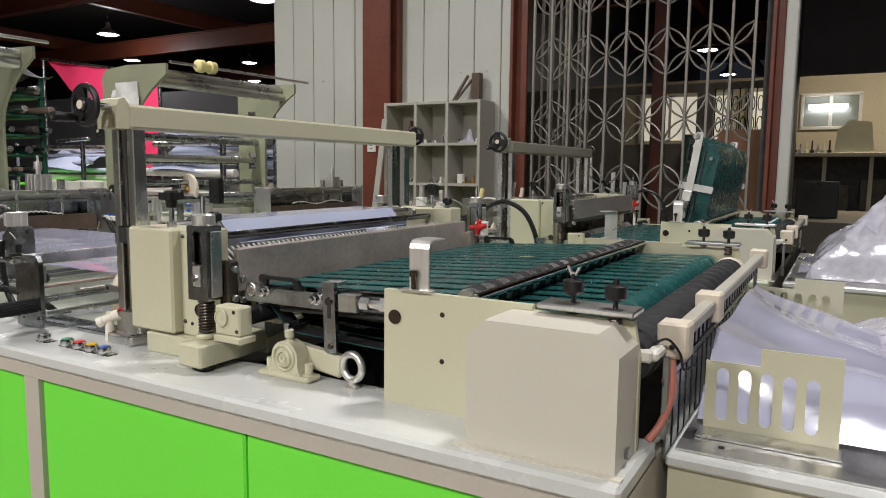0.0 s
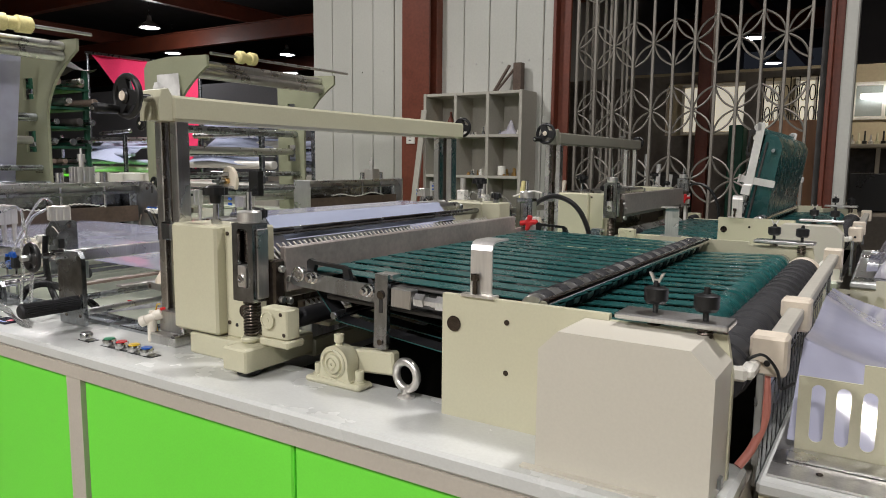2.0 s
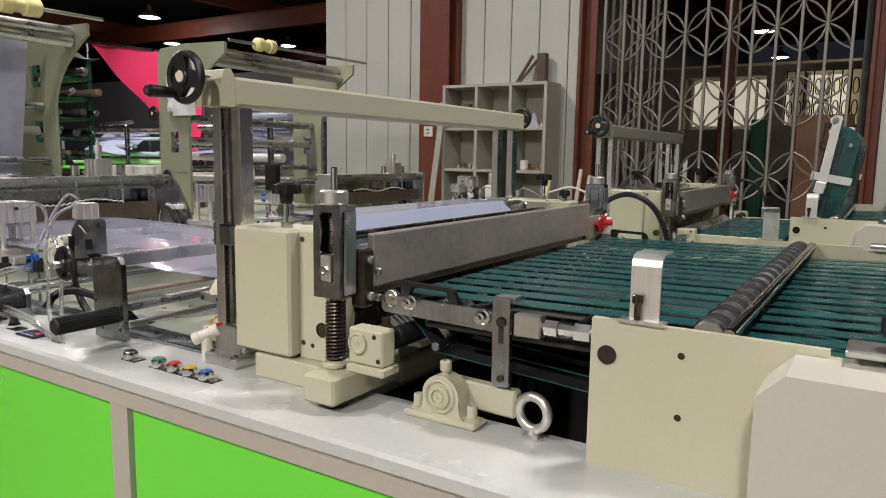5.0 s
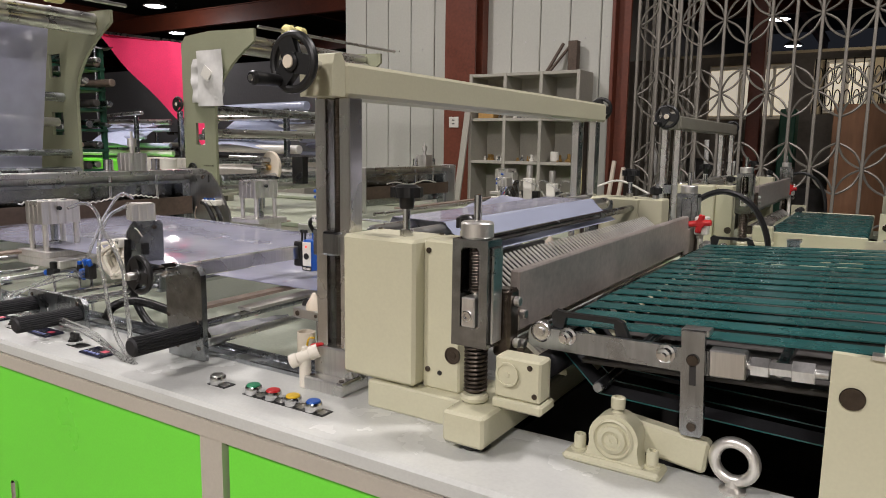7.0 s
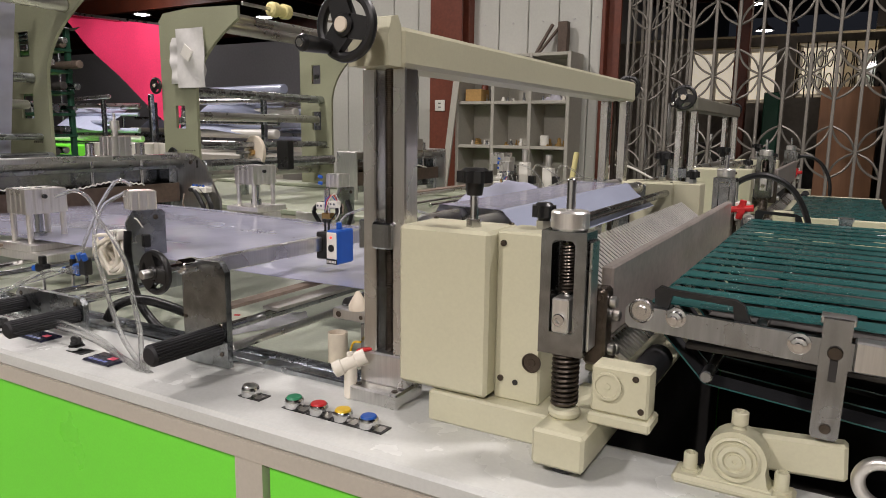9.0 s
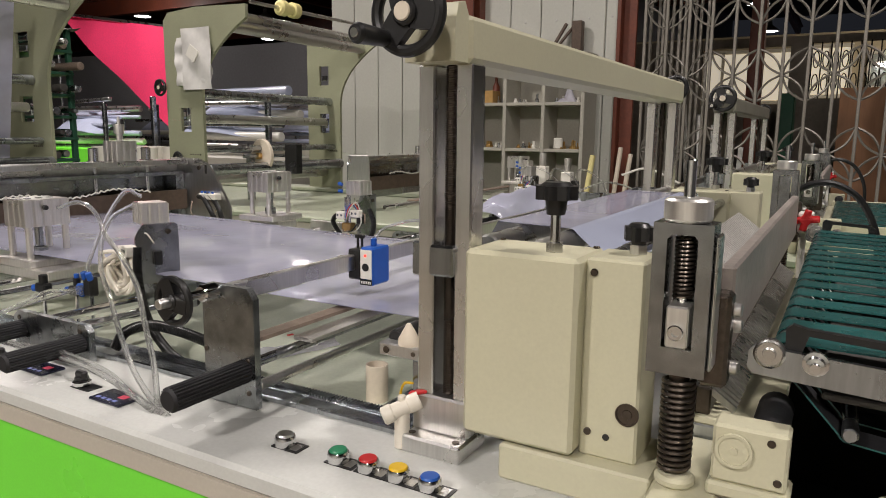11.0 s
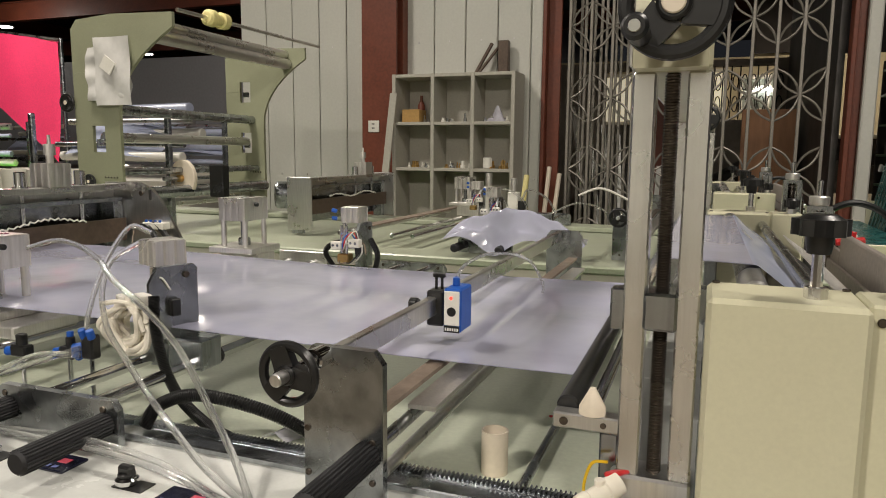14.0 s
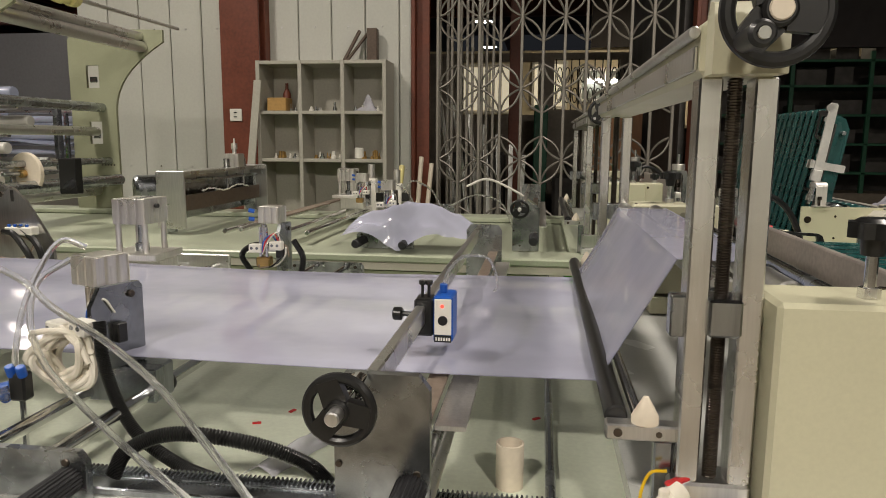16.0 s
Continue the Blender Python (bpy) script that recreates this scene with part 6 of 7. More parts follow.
# ---- cutting station at the head of the line ----
def cutting_station():
    e = thing("cutting_station", (-3.42, 1.95, TOP), "steel cross beam with aluminium drum and gusset plates", "machine")
    part("cross_beam", S().box(-3.47, -3.39, 1.30, 2.33, 1.165, 1.185, 0.003).box(-3.47, -3.46, 1.30, 2.33, 1.13, 1.165), STEEL, e, "steel cross beam")
    part("lower_beam", S().box(-3.44, -3.40, 1.36, 2.31, 1.125, 1.14, 0.002), DARKSTEEL, e)
    part("back_guard", S().box(-3.50, -3.492, 1.31, 2.325, 0.93, 1.125, 0.002), GUIDE, e, "dark steel back guard")
    part("blade", S().box(-3.405, -3.395, 1.33, 2.32, 0.985, 1.065, 0.002), DARKRUST, e, "brown knife guard")
    d = part("drum", ribbed_block(-3.472, -3.388, 2.008, 2.092, 1.1855, 1.259).lathe((-3.43, 2.05, 1.261), (-3.43, 2.05, 1.35), [(0, 0.012), (0.025, 0.012), (0.025, 0.018), (0.06, 0.018), (0.061, 0.006), (0.089, 0.005)], 18), ALU, e, "ribbed aluminium air cylinder")
    for y in (1.94, 2.16):
        part("guide_bush", S().lathe((-3.43, y, 1.185), (-3.43, y, 1.235), [(0, 0.024), (0.004, 0.024), (0.005, 0.018), (0.048, 0.018), (0.05, 0.016)], 18), CHROME, e)
        part("guide_rod", S().rod((-3.43, y, 1.05), (-3.43, y, 1.165), 0.008, 12), CHROME, e)
    for y in (1.288, 2.333):
        g = part("gusset", S().prism([(-3.50, TOP), (-3.50, 1.19), (-3.34, 1.19), (-3.29, 1.17), (-3.25, 1.13), (-3.17, 1.0), (-3.17, TOP)], "y", y, y + 0.012), STEEL, e, "steel gusset plate")
        part("gusset_bolt", S().rod((-3.335, y - 0.004, 1.152), (-3.335, y, 1.152), 0.009, 12), OILED, g)
        part("terminal", S().box(-3.30, -3.21, y - 0.04, y - 0.001, 1.03, 1.055, 0.003), WHITE, g)
        part("wire", S().sweep(curve_points([(-3.35, y - 0.03, 1.02), (-3.33, y - 0.05, 0.97), (-3.25, y - 0.04, 0.96), (-3.22, y - 0.02, 1.0), (-3.27, y - 0.015, 1.03)]), 0.003, 8), BROWN, g)
        for q in range(4):
            part("collar", S().rod((-3.29 + 0.02 * q, y - 0.03, 1.055), (-3.29 + 0.02 * q, y - 0.03, 1.063), 0.005, 8), BLUE, g)
        part("hose", S().sweep(curve_points([(-3.31, y - 0.03, 1.04), (-3.27, y - 0.04, 1.035), (-3.235, y - 0.04, 0.99), (-3.21, y - 0.03, 0.93)]), 0.010, 8), BLACK, g)
        part("slot", S().box(-3.30, -3.29, y - 0.002, y - 0.0005, 1.13, 1.165), PIT, g)
        part("hose", S().sweep(curve_points([(-3.29, y - 0.02, 1.03), (-3.25, y - 0.03, 1.05), (-3.2, y - 0.03, 1.0), (-3.18, y - 0.03, 0.93)]), 0.010, 8), BLACK, g)
    part("chain", S().sweep([(-3.39 + 0.004 * math.sin(i * 2.1), 1.55 + i * 0.012, 1.075 + 0.010 * math.sin(i * 0.21) + 0.003 * (-1) ** i) for i in range(50)], 0.003, 6), WHITE, e, "white plastic spiral cable")
    part("leg", S().box(-3.48, -3.42, 1.302, 1.34, TOP, 1.13, 0.003), DARKSTEEL, e)
    part("leg", S().box(-3.48, -3.42, 2.29, 2.332, TOP, 1.13, 0.003), DARKSTEEL, e)
    return e


cut_1 = cutting_station()
pr = thing("feed_rollers", (-3.9, 1.7, TOP), "pair of steel feed rollers between cream side plates", "rollers")
for y in (1.2, 2.28):
    part("side_plate", S().box(-4.05, -3.75, y, y + 0.02, TOP, 1.12, 0.004), SAGE, pr)
for x, z, m in ((-3.82, 1.03, RUBBER), (-3.92, 1.08, STEEL), (-4.0, 1.0, STEEL)):
    part("roller", S().rod((x, 1.22, z), (x, 2.28, z), 0.03, 18), m, pr)


# ---- second machine line ----
def again(ob, offset, ry=0.0, drop=(0, 0, 0), label=""):
    p = ob.location + Vector(offset) + Vector(drop)
    c = copy_thing(ob, Matrix.Translation(p) @ pose(0, 0, 0, 0, ry, 0))
    if label:
        c["label"] = label
    return c


def repaint(ob, names, material):
    for c in ob.children_recursive:
        if c.name.split(".")[0] in names:
            c.data = c.data.copy()
            c.data.materials[0] = material


repaint(again(gantry_1, M2, label="dull olive cross beam on steel posts over the second machine"), ("beam", "beam_end"), OLIVE)
again(head_1, M2, label="cream sealing head of the second machine")
again(outfeed_1, M2, label="cream side plates and rollers of the second machine")
swung = copy_thing(conveyor_1, pose(-0.69, PIVOT.y + M2.y, 0.965, 0, -80, 0) @ pose(0, 0, 0, 0, 0, 180))
swung["label"] = "teal belt conveyor swung up on end between bright arms"
repaint(swung, ("side_arm", "hanger", "block"), WHITEARM)
bundle = S().prism([(-1.085, 1.04), (-1.095, 1.02), (-1.085, 0.99), (-1.05, 0.968), (-0.70, 0.962), (-0.66, 0.975), (-0.645, 1.04)], "y", 1.165, 2.175)
bundle.v = [Vector(p) + swung.location - PIVOT for p in bundle.v]
part("belt_mass", bundle, BELT, swung, "slack belts hanging together as one dark teal mass")
low = thing("lower_conveyor", (-0.92, 3.66, TOP), "wide dark teal belt lying flat on the second machine", "conveyor")
part("belt", ribbon(S(), (arc(-1.085, 0.985, 0.014, 90, 270) + arc(-0.765, 0.985, 0.014, 270, 450))[::-1], 3.20, 4.19, 0.003), BELT, low, "one wide dark teal belt")
for x in (-1.085, -0.765):
    part("roller", S().rod((x, 3.17, 0.985), (x, 4.22, 0.985), 0.0135, 16), STEEL, low)
for y in (3.155, 4.225):
    part("side_rail", S().box(-1.11, -0.75, y, y + 0.012, TOP, 1.0, 0.003), CREAM, low, "cream side rail")
again(cov, M2)
again(rail, M2)
again(delivery_1, M2, label="delivery table of the second machine")
again(carr, M2 + Vector((0.09, 0.04, 0)), label="steel cross rail with handwheel on the second machine")
again(rl, M2)
cut_2 = again(cut_1, Vector((-0.05, 2.30, -0.02)), label="low cutting station with drum on the second machine")
for g in [c for c in cut_2.children if c.name.startswith("gusset")]:
    for c in list(g.children_recursive) + [g]:
        bpy.data.objects.remove(c)
for y in (3.59, 4.635):
    part("end_plate", S().box(-3.55, -3.40, y, y + 0.012, TOP, 1.17, 0.004), STEEL, cut_2, "steel end plate")
again(c2, M2)
c3_2 = again(c3, M2)
for c in list(c3_2.children):
    if c.name.split(".")[0] in ("saddle", "carriage_plate") and c.data.vertices[0].co.y < 0:
        bpy.data.objects.remove(c)
punch_unit(-2.352, 3.385, 0.985, -1)
punch_unit(-2.62, 3.95, 0.985, 1)
press_block(-2.735, 4.155, 1.010)
solo("flat_bag", S().grid(lambda u, v: (-0.2 + 0.8 * u, 3.40 + 0.86 * v, 0.882 + 0.04 * u + 0.010 * math.sin(4 * u + 5 * v)), 24, 24), FILM, "flat milky plastic bag on the second delivery table", "plastic bag")
delivery_2 = bag_heap(-0.17, 1.3, 3.35, 4.35, 0.866, 0.33, 4, "tall crumpled heap of clear plastic bags")


def drape(u, v):
    """A bag thrown over the rail: low at the back, a peak, then a flap hanging to the front."""
    x = -2.46 + 0.56 * u + 0.02 * math.sin(5 * v)
    k = noise.noise(Vector((u * 3.1, v * 2.3, 5)))
    f = 1 - abs(noise.noise(Vector((u * 6 + v * 3, v * 4 - u * 2, 2))))
    ridge = math.sin(math.pi * min(1, max(0, u * 0.9 + 0.08))) ** 0.7
    if v > 0.35:
        w = (v - 0.35) / 0.65
        return (x, 3.08 + 0.38 * w, 0.93 + ridge * (0.125 + 0.05 * k) * (1 - w) ** 0.7 + 0.035 * f * ridge * (1 - w))
    w = (0.35 - v) / 0.35
    d = (0.10 + 0.09 * math.exp(-((u - 0.42) / 0.16) ** 2)) * ridge * w
    return (x, 3.08 - 0.055 * w - 0.012 * math.sin(14 * u) * w, 0.93 + ridge * (0.125 + 0.05 * k) + 0.035 * f * ridge - d)


solo("crumpled_film", S().grid(drape, 56, 48), FILM, "crumpled milky bag thrown over the second machine", "plastic bags")
for d in (0.0, M2.y):
    hose("black_hose", [(-1.20, 2.33 + d, 1.03), (-1.195, 2.335 + d, 1.11), (-1.165, 2.345 + d, 1.168), (-1.10, 2.36 + d, 1.19), (-1.03, 2.37 + d, 1.155), (-0.985, 2.372 + d, 1.07), (-0.975, 2.372 + d, 0.97), (-0.975, 2.37 + d, TOP)], 0.0085, BLACK, "black rubber hose arched over the far guide")
    y = 2.235 + d
    tp = thing("red_tap", (-1.13, y, 1.085), "red-handled tap with white body at the bar's end", "tap", group="red taps")
    part("body", S().box(-1.152, -1.118, y - 0.01, y + 0.03, 1.075, 1.125, 0.003), WHITE, tp)
    part("neck", S().rod((-1.14, y + 0.02, TOP - 0.002), (-1.14, y + 0.02, 1.075), 0.008, 12), WHITE, tp)
    part("handle", S().rod((-1.165, y - 0.018, 1.105), (-1.105, y - 0.018, 1.112), 0.0085, 12).rod((-1.140, y - 0.018, 1.082), (-1.130, y - 0.018, 1.132), 0.0085, 12).rod((-1.135, y - 0.026, 1.108), (-1.135, y - 0.008, 1.108), 0.013, 14), RED, tp)
hose("white_tube", [(-2.05, 3.2, 1.06), (-1.95, 3.3, 1.10), (-1.85, 3.4, 1.06), (-1.8, 3.45, 0.95), (-1.78, 3.5, 0.89)], 0.004, TUBE, "clear plastic hose over the film heap")
hose("white_tube", [(-2.05, 3.9, 1.10), (-1.95, 4.0, 1.13), (-1.8, 4.05, 1.06), (-1.7, 4.1, 0.99)], 0.006, WHITE, "white plastic cable on the second machine")
solo("yellow_wrapped_pole", S().rod((-2.72, 5.0, 0.0), (-2.66, 5.3, 1.15), 0.02), PALEYELLOW, "yellow pole standing by the shelf", "pole")
for i, (x, y) in enumerate(((-2.75, 4.28), (-2.64, 4.30), (-2.5, 4.34))):
    vb = thing("valve_block", (x, y, 0.92), "white pneumatic valve block with grey cylinder", "valve", group="valve blocks")
    part("body", S().box(x - 0.03, x + 0.03, y - 0.03, y + 0.03, TOP, 1.08 + 0.03 * (i % 2), 0.004), WHITE, vb)
    part("cylinder", S().rod((x, y, 1.08 + 0.03 * (i % 2)), (x, y, 1.16 + 0.03 * (i % 2)), 0.02, 16), ALU, vb)
    part("coil", S().box(x + 0.03, x + 0.07, y - 0.02, y + 0.02, 0.98, 1.03, 0.003), BLACK, vb)
    part("tube", S().sweep(curve_points([(x + 0.05, y - 0.02, 1.03), (x + 0.1, y - 0.05, 1.10), (x + 0.2, y - 0.02, 1.05), (x + 0.25, y, 0.96)]), 0.006, 8), TUBE, vb)


# ---- unwind stands ----
def stand(x, y0, y1, z0, z1, w, reach, label, holes=True):
    """Two sage side plates with a forward-curving head, joined by rollers."""
    e = thing("unwind_stand", (x + w / 2, (y0 + y1) / 2, 0), label, "machine stand")
    H = z1 - z0
    hz = ((z0 + H * 0.20, z0 + H * 0.36), (z0 + H * 0.60, z0 + H * 0.76))
    for y, far in ((y0, 0.0), (y1, 0.03)):
        q = reach - far
        right = [(x + w + q * (t ** 2.2), z1 - 0.07 - H * 0.5 * (1 - t)) for t in (0, 0.1, 0.2, 0.3, 0.4, 0.5, 0.6, 0.7, 0.8, 0.9, 1.0)]
        rim = [(x, 0.0), (x + w, 0.0), (x + w, z0 + H * 0.3)] + right + [(x + w + q, z1), (x + w * 0.9, z1 + 0.012), (x + 0.04, z1 - 0.005), (x, z1 - 0.05)]
        xa, xb = x + w * 0.38, x + w * 0.66
        for a, b in hz[::-1]:
            m = (a + b) / 2
            rim += [(x, m), (xa, m), (xa, b), (xb, b), (xb, a), (xa, a), (xa, m - 0.0005), (x, m - 0.0005)]
        pl = part("side_plate", S().prism(rim, "y", y - 0.01, y + 0.01), SAGE, e, "sage-green painted steel side plate")
        for a, b in hz:
            part("slide_block", S().box(x + w * 0.44, x + w * 0.60, y - 0.006, y + 0.006, a + (b - a) * 0.25, a + (b - a) * 0.5, 0.004), DARKSTEEL, pl)
        for k in range(5):
            part("bolt", S().rod((x + w * 0.62 + k * 0.02, y - 0.014, z0 + 0.04), (x + w * 0.62 + k * 0.02, y - 0.010, z0 + 0.04), 0.005, 8), OILED, pl)
    for i, (dx, zz, r, m) in enumerate(((w + reach - 0.18, z1 - 0.04, 0.03, STEEL), (w + reach * 0.55, z1 - 0.10, 0.035, STEEL), (w * 0.7, z0 + H * 0.46, 0.028, DARKSTEEL), (w * 0.55, z0 + H * 0.29, 0.028, STEEL), (w * 0.8, z0 + H * 0.08, 0.02, DARKSTEEL), (w * 1.0, z0 - 0.05, 0.035, DARKSTEEL), (w * 0.5, z0 - 0.12, 0.03, STEEL))):
        part("roller", S().rod((x + dx, y0 + 0.011, zz), (x + dx, y1 - 0.011, zz), r, 20), m, e, "grey steel roller")
    handwheel(e, (x - 0.03, y0 - 0.03, z0 + H * 0.50), 0.05, -1)
    handwheel(e, (x + w * 0.35, y0 - 0.04, z0 + H * 0.02), 0.04, -1)
    return e


st2 = stand(-4.605, 3.235, 4.50, 1.12, 1.975, 0.30, 0.36, "sage-green unwind stand with rollers and a paper pouch")
part("tail_rod", S().rod((-3.925, 3.24, 1.985), (-3.94, 4.62, 2.0), 0.010, 12), STEEL, st2, "long thin steel rod")
part("spool", S().lathe((-3.925, 3.46, 1.988), (-3.926, 3.63, 1.989), [(0, 0.028), (0.01, 0.042), (0.05, 0.044), (0.055, 0.032), (0.105, 0.032), (0.11, 0.044), (0.155, 0.042), (0.165, 0.026)], 22), PALEYELLOW, st2, "pale yellow foam spool")
pouch = thing("paper_pouch", (-4.35, 3.21, 1.55), "crumpled plastic pouch of papers taped to the stand", "pouch")


def pouch_fn(u, v):
    return (-4.50 + 0.285 * u + 0.01 * math.sin(7 * v), 3.214 - 0.006 * math.sin(9 * u + 5 * v) - 0.004 * math.sin(17 * v), 1.555 + 0.27 * v)


part("pouch", S().grid(pouch_fn, 18, 20), PAPER, pouch)
part("sheet", S().grid(lambda u, v: (-4.43 + 0.23 * u, 3.203 - 0.004 * math.sin(6 * u + 8 * v), 1.53 + 0.34 * v), 14, 16), PAPER, pouch)
part("note", S().box(-0.04, 0.04, -0.002, 0.002, -0.035, 0.035, 0, pose(-4.335, 3.193, 1.73, 0, 35, 0)), WHITE, pouch)
sd = thing("paper_disc", (-4.36, 3.74, 0.95), "round ivory cardboard disc on a spindle", "disc")
part("disc", S().rod((-4.36, 3.73, 1.14), (-4.355, 3.755, 1.14), 0.11, 36, 0.003), IVORY, sd)
part("spindle", S().rod((-4.38, 3.60, 1.14), (-4.33, 4.0, 1.14), 0.012, 12), DARKSTEEL, sd)
part("hub", S().rod((-4.362, 3.70, 1.14), (-4.36, 3.73, 1.14), 0.022, 14), BRASS, sd)
part("bracket", S().box(-4.22, -4.12, 3.80, 3.86, 1.03, 1.22, 0.005), BLACK, sd)
part("support", S().box(-4.44, -4.40, 3.68, 3.72, 0.0, 1.15, 0.004), DARKSTEEL, sd)
solo("black_motor_drum", S().rod((-4.10, 4.30, 1.02), (-3.95, 4.42, 1.02), 0.09, 26), DARKSTEEL, "dark grey motor drum behind the stand", "motor")

st1 = stand(-5.46, 1.38, 2.755, 1.16, 2.06, 0.46, 0.42, "sage-green unwind stand feeding the film")
part("tail_rod", S().rod((-4.62, 1.35, 2.085), (-4.62, 2.86, 2.10), 0.011, 12), STEEL, st1, "long thin steel rod")
part("spool", S().lathe((-4.62, 2.25, 2.094), (-4.62, 2.49, 2.096), [(0, 0.035), (0.01, 0.05), (0.07, 0.052), (0.08, 0.04), (0.13, 0.04), (0.14, 0.052), (0.22, 0.05), (0.235, 0.03)], 22), PALEYELLOW, st1, "pale yellow foam spool")
solo("hanging_film", S().grid(lambda u, v: (-5.02 - 0.22 * v + 0.01 * math.sin(9 * u), 1.45 + 1.16 * u, 2.0 - 1.05 * v + 0.004 * math.sin(11 * u)), 24, 24), FILM, "milky plastic film hanging from the unwind rollers", "plastic film")

# pink cloth hung on a rod far back
cloth = thing("pink_cloth", (-12.0, 8.5, 0), "bright pink cloth hung askew on a steel rod", "cloth")


def cloth_fn(u, v):
    top = Vector((-13.95 + 3.27 * u, 8.5, 3.38 - 0.47 * u))
    low = Vector((-13.95 + 3.1 * u, 8.5, 3.38 - 2.28 * u))
    p = top.lerp(low, v)
    return (p.x, p.y + 0.05 * math.sin(6 * u + 3 * v) + 0.02 * math.sin(15 * u), p.z)


part("cloth", S().grid(cloth_fn, 30, 24), PINK, cloth)
part("rod", S().rod((-14.1, 8.5, 3.41), (-10.6, 8.5, 2.91), 0.03, 12), STEEL, cloth)
part("upright", S().rod((-10.62, 8.5, 0), (-10.62, 8.5, 2.95), 0.03, 12), DARKSTEEL, cloth)
part("upright", S().rod((-14.05, 8.5, 0), (-14.05, 8.5, 3.4), 0.03, 12), DARKSTEEL, cloth)
structure("wall_back", S().box(-31.9, -6.6, 13.0, 13.2, 0, 3.3), GREYWALL, "grey painted low partition at the hall's end")


def far_machine(x, y, label, m, seed):
    """A line of rollers over a painted cabinet, seen from afar."""
    r = random.Random(seed)
    e = thing("roller_machine", (x, y, 0), label, "machine", group="far machines")
    part("cabinet", S().box(x - 1.2, x + 1.2, y, y + 1.0, 0.0, 1.0, 0.02), m, e)
    for sx in (-1.0, 0.9):
        part("frame", S().box(x + sx, x + sx + 0.06, y, y + 0.06, 1.0, 1.7, 0.01), DARKSTEEL, e)
        part("frame", S().box(x + sx, x + sx + 0.06, y + 0.92, y + 1.0, 1.0, 1.7, 0.01), DARKSTEEL, e)
    for k in range(6):
        zz = 1.1 + k * 0.13
        part("roller", S().rod((x - 0.9, y + r.uniform(0.1, 0.8), zz), (x + 0.95, y + r.uniform(0.1, 0.8), zz), r.uniform(0.03, 0.06), 14), r.choice((STEEL, DARKSTEEL, WHITE, FILMROLL)), e)
    part("web", S().grid(lambda u, v: (x - 0.7 + 1.3 * u, y + 0.2 + 0.5 * v, 1.25 + 0.35 * v + 0.03 * math.sin(5 * u)), 8, 8), FILMROLL, e)
    return e


far_machine(-11.9, 7.2, "machine with lime-green cabinet and steel rollers", GREEN, 1)
far_machine(-7.6, 6.2, "machine with grey cabinet and silver film rollers", SHELF, 2)
far_machine(-10.0, 10.6, "machine with grey cabinet and steel rollers", SHELF, 3)
far_machine(-14.5, 10.8, "machine with dark cabinet and steel rollers", CLUTTER, 4)

# dark green rack of rolled stock
rack = thing("roll_rack", (-8.6, 4.6, 0), "dark green steel rack stacked with dark rollers", "rack")
for dx in (-0.45, 0.45):
    for dy in (-0.3, 0.3):
        part("post", S().box(-8.6 + dx - 0.025, -8.6 + dx + 0.025, 4.6 + dy - 0.025, 4.6 + dy + 0.025, 0, 2.3, 0.004), DARKGREEN, rack)
rr = random.Random(9)
for k in range(9):
    z = 0.3 + k * 0.22
    part("shelf_bar", S().box(-9.1, -8.1, 4.28, 4.92, z, z + 0.03, 0.004), DARKGREEN, rack)
    for j in range(4):
        part("roll", S().rod((-9.0 + rr.uniform(0, 0.2), 4.35 + j * 0.15, z + 0.08), (-8.1 + rr.uniform(-0.1, 0.3), 4.37 + j * 0.15, z + 0.08), rr.uniform(0.025, 0.045), 12), rr.choice((DARKSTEEL, STEEL, BROWN, CLUTTER)), rack)
part("cover_sheet", S().grid(lambda u, v: (-9.15 + 1.1 * u, 4.2 + 0.8 * v, 2.32 + 0.16 * math.sin(math.pi * u) * math.sin(math.pi * v) + 0.03 * math.sin(12 * u + 7 * v)), 16, 16), CLUTTER, rack, "dark plastic sheet thrown over the rack")
for k in range(6):
    x, y = -5.7 + 0.22 * (k % 3), 3.55 + 0.25 * (k // 3)
    solo("paper_tub", S().lathe((x, y, 0.95), (x, y, 1.18), [(0, 0.07), (0.2, 0.085), (0.23, 0.085), (0.23, 0.075)], 18), WHITE, "white plastic tub on the bench", "tub", group="white tubs")
solo("bench", S().box(-6.0, -5.0, 3.4, 4.0, 0.9, 0.95, 0.006).box(-5.98, -5.92, 3.42, 3.48, 0, 0.9).box(-5.08, -5.02, 3.42, 3.48, 0, 0.9).box(-5.98, -5.92, 3.92, 3.98, 0, 0.9).box(-5.08, -5.02, 3.92, 3.98, 0, 0.9), SHELF, "grey bench with white tubs", "bench")


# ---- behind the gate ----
# added screen masks the lit hall, with openings where bright patches show
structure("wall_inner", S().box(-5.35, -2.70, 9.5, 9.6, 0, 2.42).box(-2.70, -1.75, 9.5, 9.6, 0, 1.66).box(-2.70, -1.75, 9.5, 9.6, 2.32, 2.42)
          .box(-1.75, -1.55, 9.5, 9.6, 0, 2.42).box(-1.55, -0.75, 9.5, 9.6, 0, 1.72).box(-1.55, -0.75, 9.5, 9.6, 2.34, 2.42).box(-0.75, -0.62, 9.5, 9.6, 0, 2.42), DIMWALL, "added dark screen for the dim space, open at its bright patches")
# the passage is open: this dark slab stands for unlit roof beyond
structure("lintel", S().box(-0.62, 8.9, 9.5, 9.6, 2.45, 5.58), CEIL, "near-black slab for the unlit roof past the passage")
lat = thing("window_lattice", (-1.15, 9.49, 1.72), "pale scrolled lattice in the inner window", "lattice")
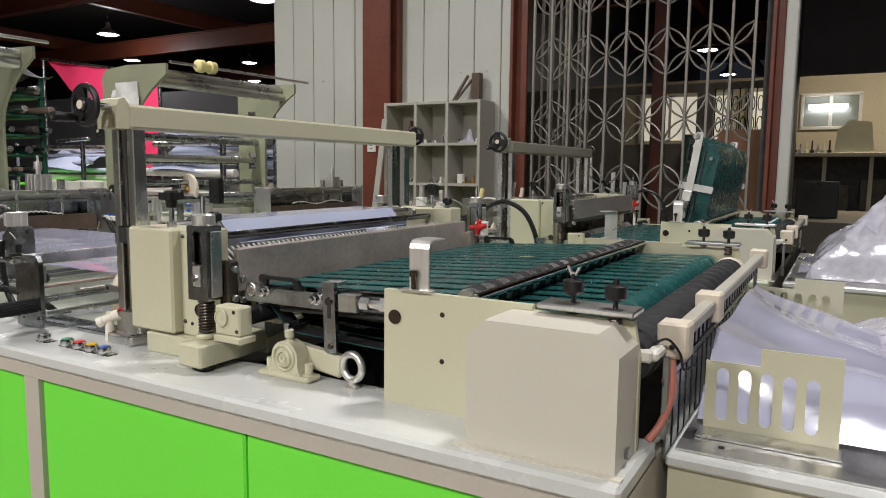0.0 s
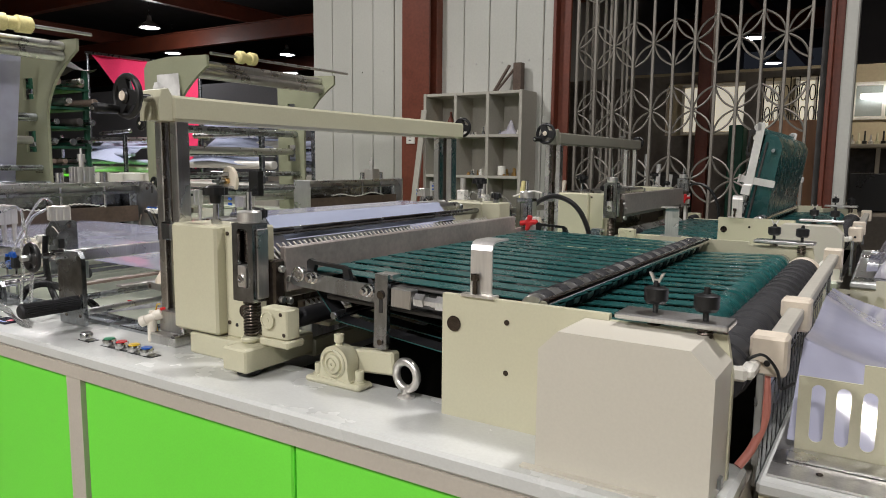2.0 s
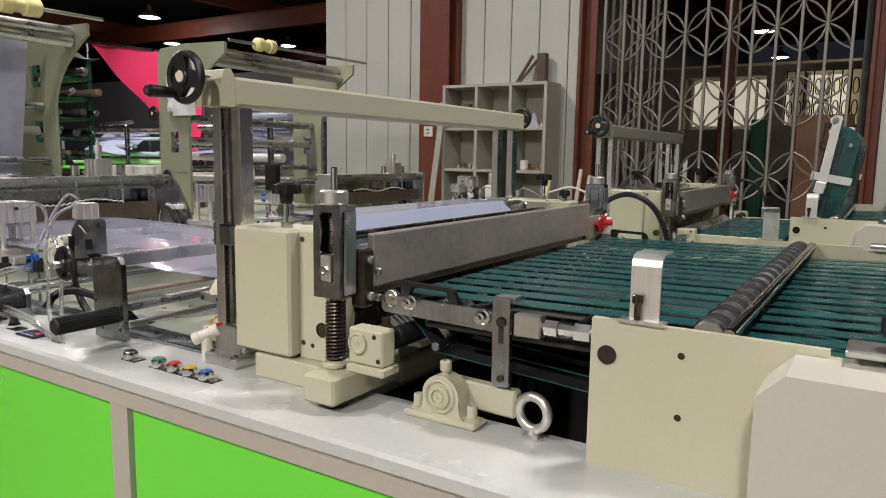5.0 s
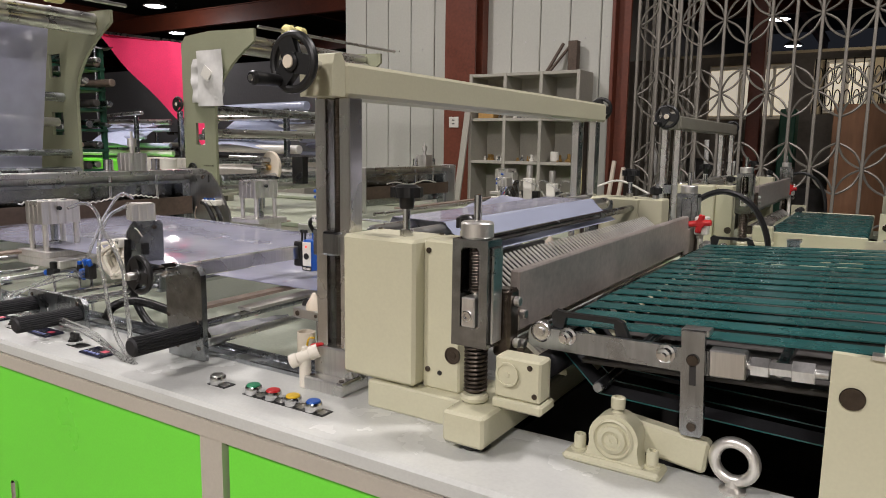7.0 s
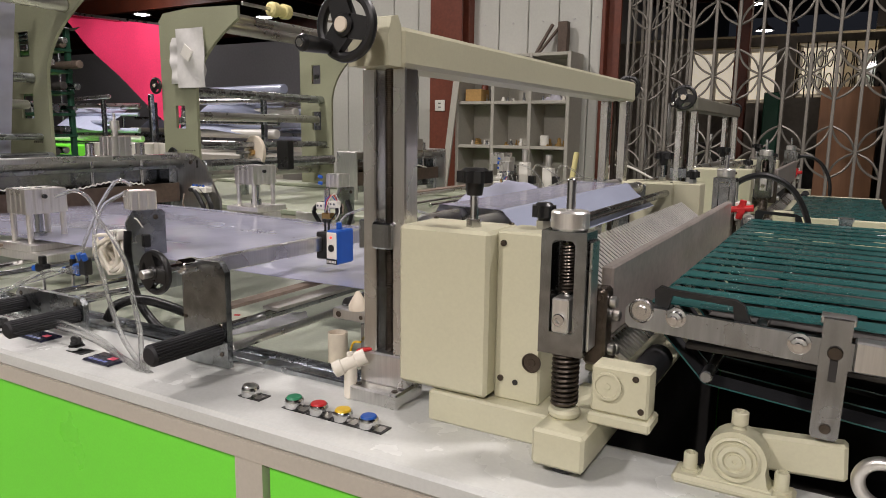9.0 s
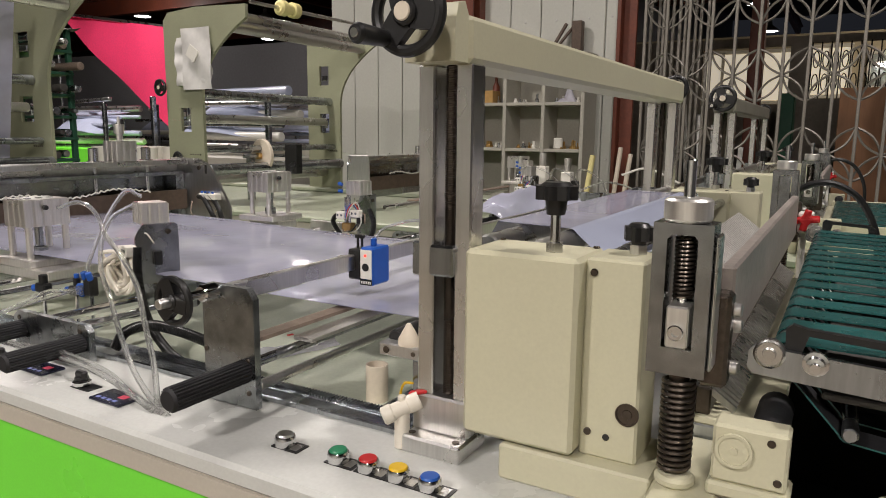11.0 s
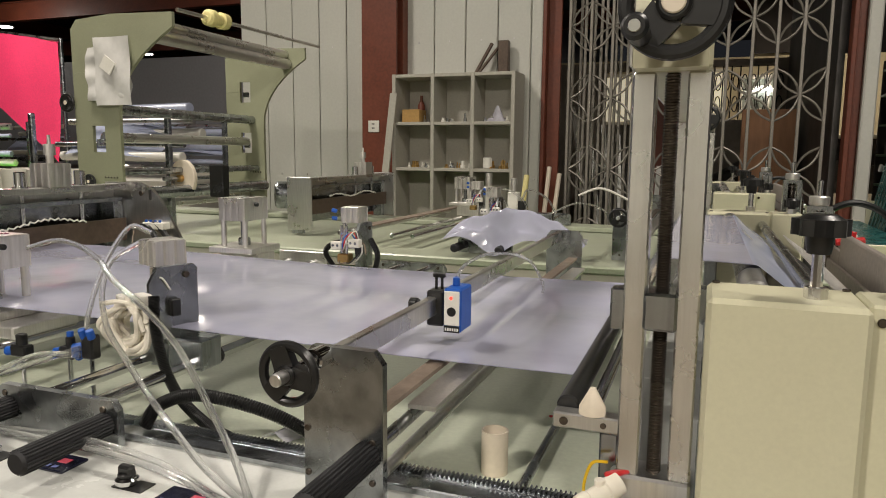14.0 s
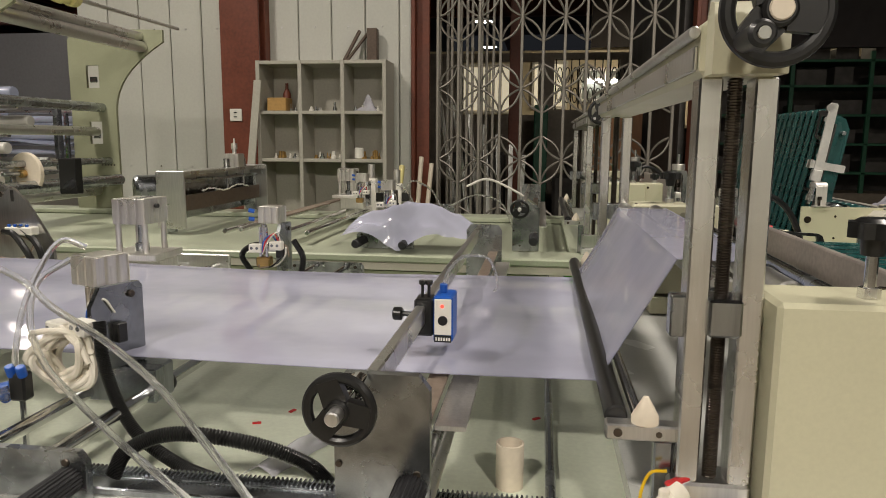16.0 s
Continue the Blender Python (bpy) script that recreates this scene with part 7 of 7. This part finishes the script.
for i in range(9):
    x = -1.53 + i * 0.095
    part("bar", S().rod((x, 9.49, 1.72), (x, 9.49, 2.34), 0.008, 6), BLACK, lat)
    for zc in (1.9, 2.15):
        part("petal", S().sweep([(x + 0.0475 + 0.03 * math.sin(a), 9.485, zc + 0.09 * math.cos(a)) for a in [2 * math.pi * k / 14 for k in range(14)]], 0.007, 5, closed=True), BLACK, lat)
solo("plywood_board", S().box(-1.18, -0.72, 7.5, 7.53, 0.0, 1.72, 0.004), PLY, "stained plywood board standing behind the gate", "board")
solo("red_post", S().box(-2.06, -1.92, 8.4, 8.55, 0, 5.58, 0.006), OXIDE, "red-oxide steel post behind the gate", "post")
for k in range(7):
    x = -2.30 + k * 0.07
    solo("leaning_strip", S().box(-0.02, 0.02, 0, 0.008, 0, 1.75 - 0.09 * k, 0.002, pose(x, 6.55, 0, -5 + k * 0.4, -10 + 2.0 * k, 0)), WHITEARM, "pale steel strip leaning behind the gate", "steel strip", group="leaning strips")
solo("green_cabinet", S().box(-1.78, -1.62, 8.8, 9.1, 0, 1.75, 0.01), DARKGREEN, "dark green cabinet in the shadow behind the gate", "cabinet")
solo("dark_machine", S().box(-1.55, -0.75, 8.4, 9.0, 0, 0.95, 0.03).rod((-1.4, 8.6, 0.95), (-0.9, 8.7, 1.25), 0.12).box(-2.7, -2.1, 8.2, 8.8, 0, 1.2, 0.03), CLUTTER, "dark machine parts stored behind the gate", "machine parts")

# lit hall: bench machine, cabinet, dark racks
lm = thing("bench_machine", (-0.4, 13.4, 0.72), "cream machine on a bench in the lit hall", "machine")
part("bench_top", S().box(-1.1, 1.3, 13.0, 13.7, 1.58, 1.64, 0.006), SHELF, lm)
# dark panel added for the shade beneath the bench top
part("back_panel", S().box(-1.1, 1.3, 13.55, 13.6, 0.72, 1.58, 0.004), CLUTTER, lm)
for x, w in ((-0.9, 0.5), (-0.3, 0.3), (0.15, 0.6), (0.85, 0.35)):
    part("stored_box", S().box(x, x + w, 13.1, 13.5, 0.72, 1.05 + 0.3 * w, 0.01), CLUTTER, lm)
for x in (-1.05, -0.4, 0.25):
    part("leg", S().box(x, x + 0.06, 13.05, 13.11, 0.72, 1.58, 0.004), SHELF, lm)
part("hood", S().prism([(-0.25, 1.64), (-0.22, 2.0), (-0.05, 2.16), (0.25, 2.12), (0.3, 1.64)], "y", 13.1, 13.5), CREAM, lm)
for k in range(9):
    part("tool", S().lathe((-1.0 + k * 0.085, 13.3, 1.64), (-1.0 + k * 0.085, 13.3, 1.86), [(0, 0.035), (0.05, 0.035), (0.06, 0.015), (0.15 + 0.06 * (k % 3) / 2, 0.012)], 10), (STEEL, CREAM, BLACK)[k % 3], lm)
solo("black_cabinet", S().box(-0.62, -0.12, 10.6, 11.1, 0.72, 1.20, 0.01), BLACK, "black steel cabinet on the raised floor", "cabinet")
for k in range(10):
    rq = random.Random(70 + k)
    x, y = -0.3 + rq.uniform(-0.25, 0.2), 6.6 + rq.uniform(0, 2.2)
    solo("scrap_bundle", S().grid(lambda u, v: (x - 0.25 + 0.5 * u, y - 0.2 + 0.4 * v, 0.02 + 0.55 * math.sin(math.pi * u) * math.sin(math.pi * v) * (0.7 + 0.3 * math.sin(11 * u + 9 * v + k))), 12, 12), CLUTTER, "dark heap of scrap and bundled film", "scrap", group="scrap heaps")
drk = thing("stock_rack", (1.7, 9.9, 0.72), "dark green stock rack loaded with dim boxes", "rack")
for x in (0.45, 1.3, 2.2, 3.1):
    part("post", S().box(x, x + 0.05, 9.65, 9.7, 0.72, 2.43, 0.004), DARKGREEN, drk)
for z in (0.95, 1.3, 1.65, 2.0, 2.3):
    part("shelf", S().box(0.45, 3.15, 9.65, 10.25, z, z + 0.03, 0.004), DARKGREEN, drk)
    for k in range(6):
        rq = random.Random(int(z * 100) + k)
        w = rq.uniform(0.2, 0.4)
        x = 0.5 + k * 0.44
        part("box", S().box(x, x + w, 9.7, 10.1, z + 0.03, z + 0.03 + rq.uniform(0.1, 0.24), 0.005), CLUTTER, drk)
part("back", S().box(0.45, 3.15, 10.26, 10.28, 0.72, 2.43), CLUTTER, drk)


# ---- what moves ----
PERIOD, TOPTIME = 1.165, 1.5825


def motions():
    times = [i * 0.1 for i in range(161)]

    def wave(t, lag=0.0):
        return math.cos(2 * math.pi * (t - TOPTIME - lag) / PERIOD)

    def lift(t):
        s = min(1.0, max(0.0, 0.5 + 0.72 * wave(t)))
        s = s * s * (3 - 2 * s)
        return -0.038 * (1 - s)
    walk(bar_1, [(t, pose(0, 0, lift(t))) for t in times])
    walk(conveyor_1, [(t, pose(*PIVOT, 0, 2.5 * wave(t, 0.25), 0)) for t in times])
    pc = Vector((-0.985, 1.13, 0.926)) - crank.location
    walk(crank_arm, [(t, Matrix.Translation(pc) @ pose(0, 0, 0, 0, -7.0 * wave(t, 0.25), 0) @ Matrix.Translation(-pc)) for t in times])


motions()
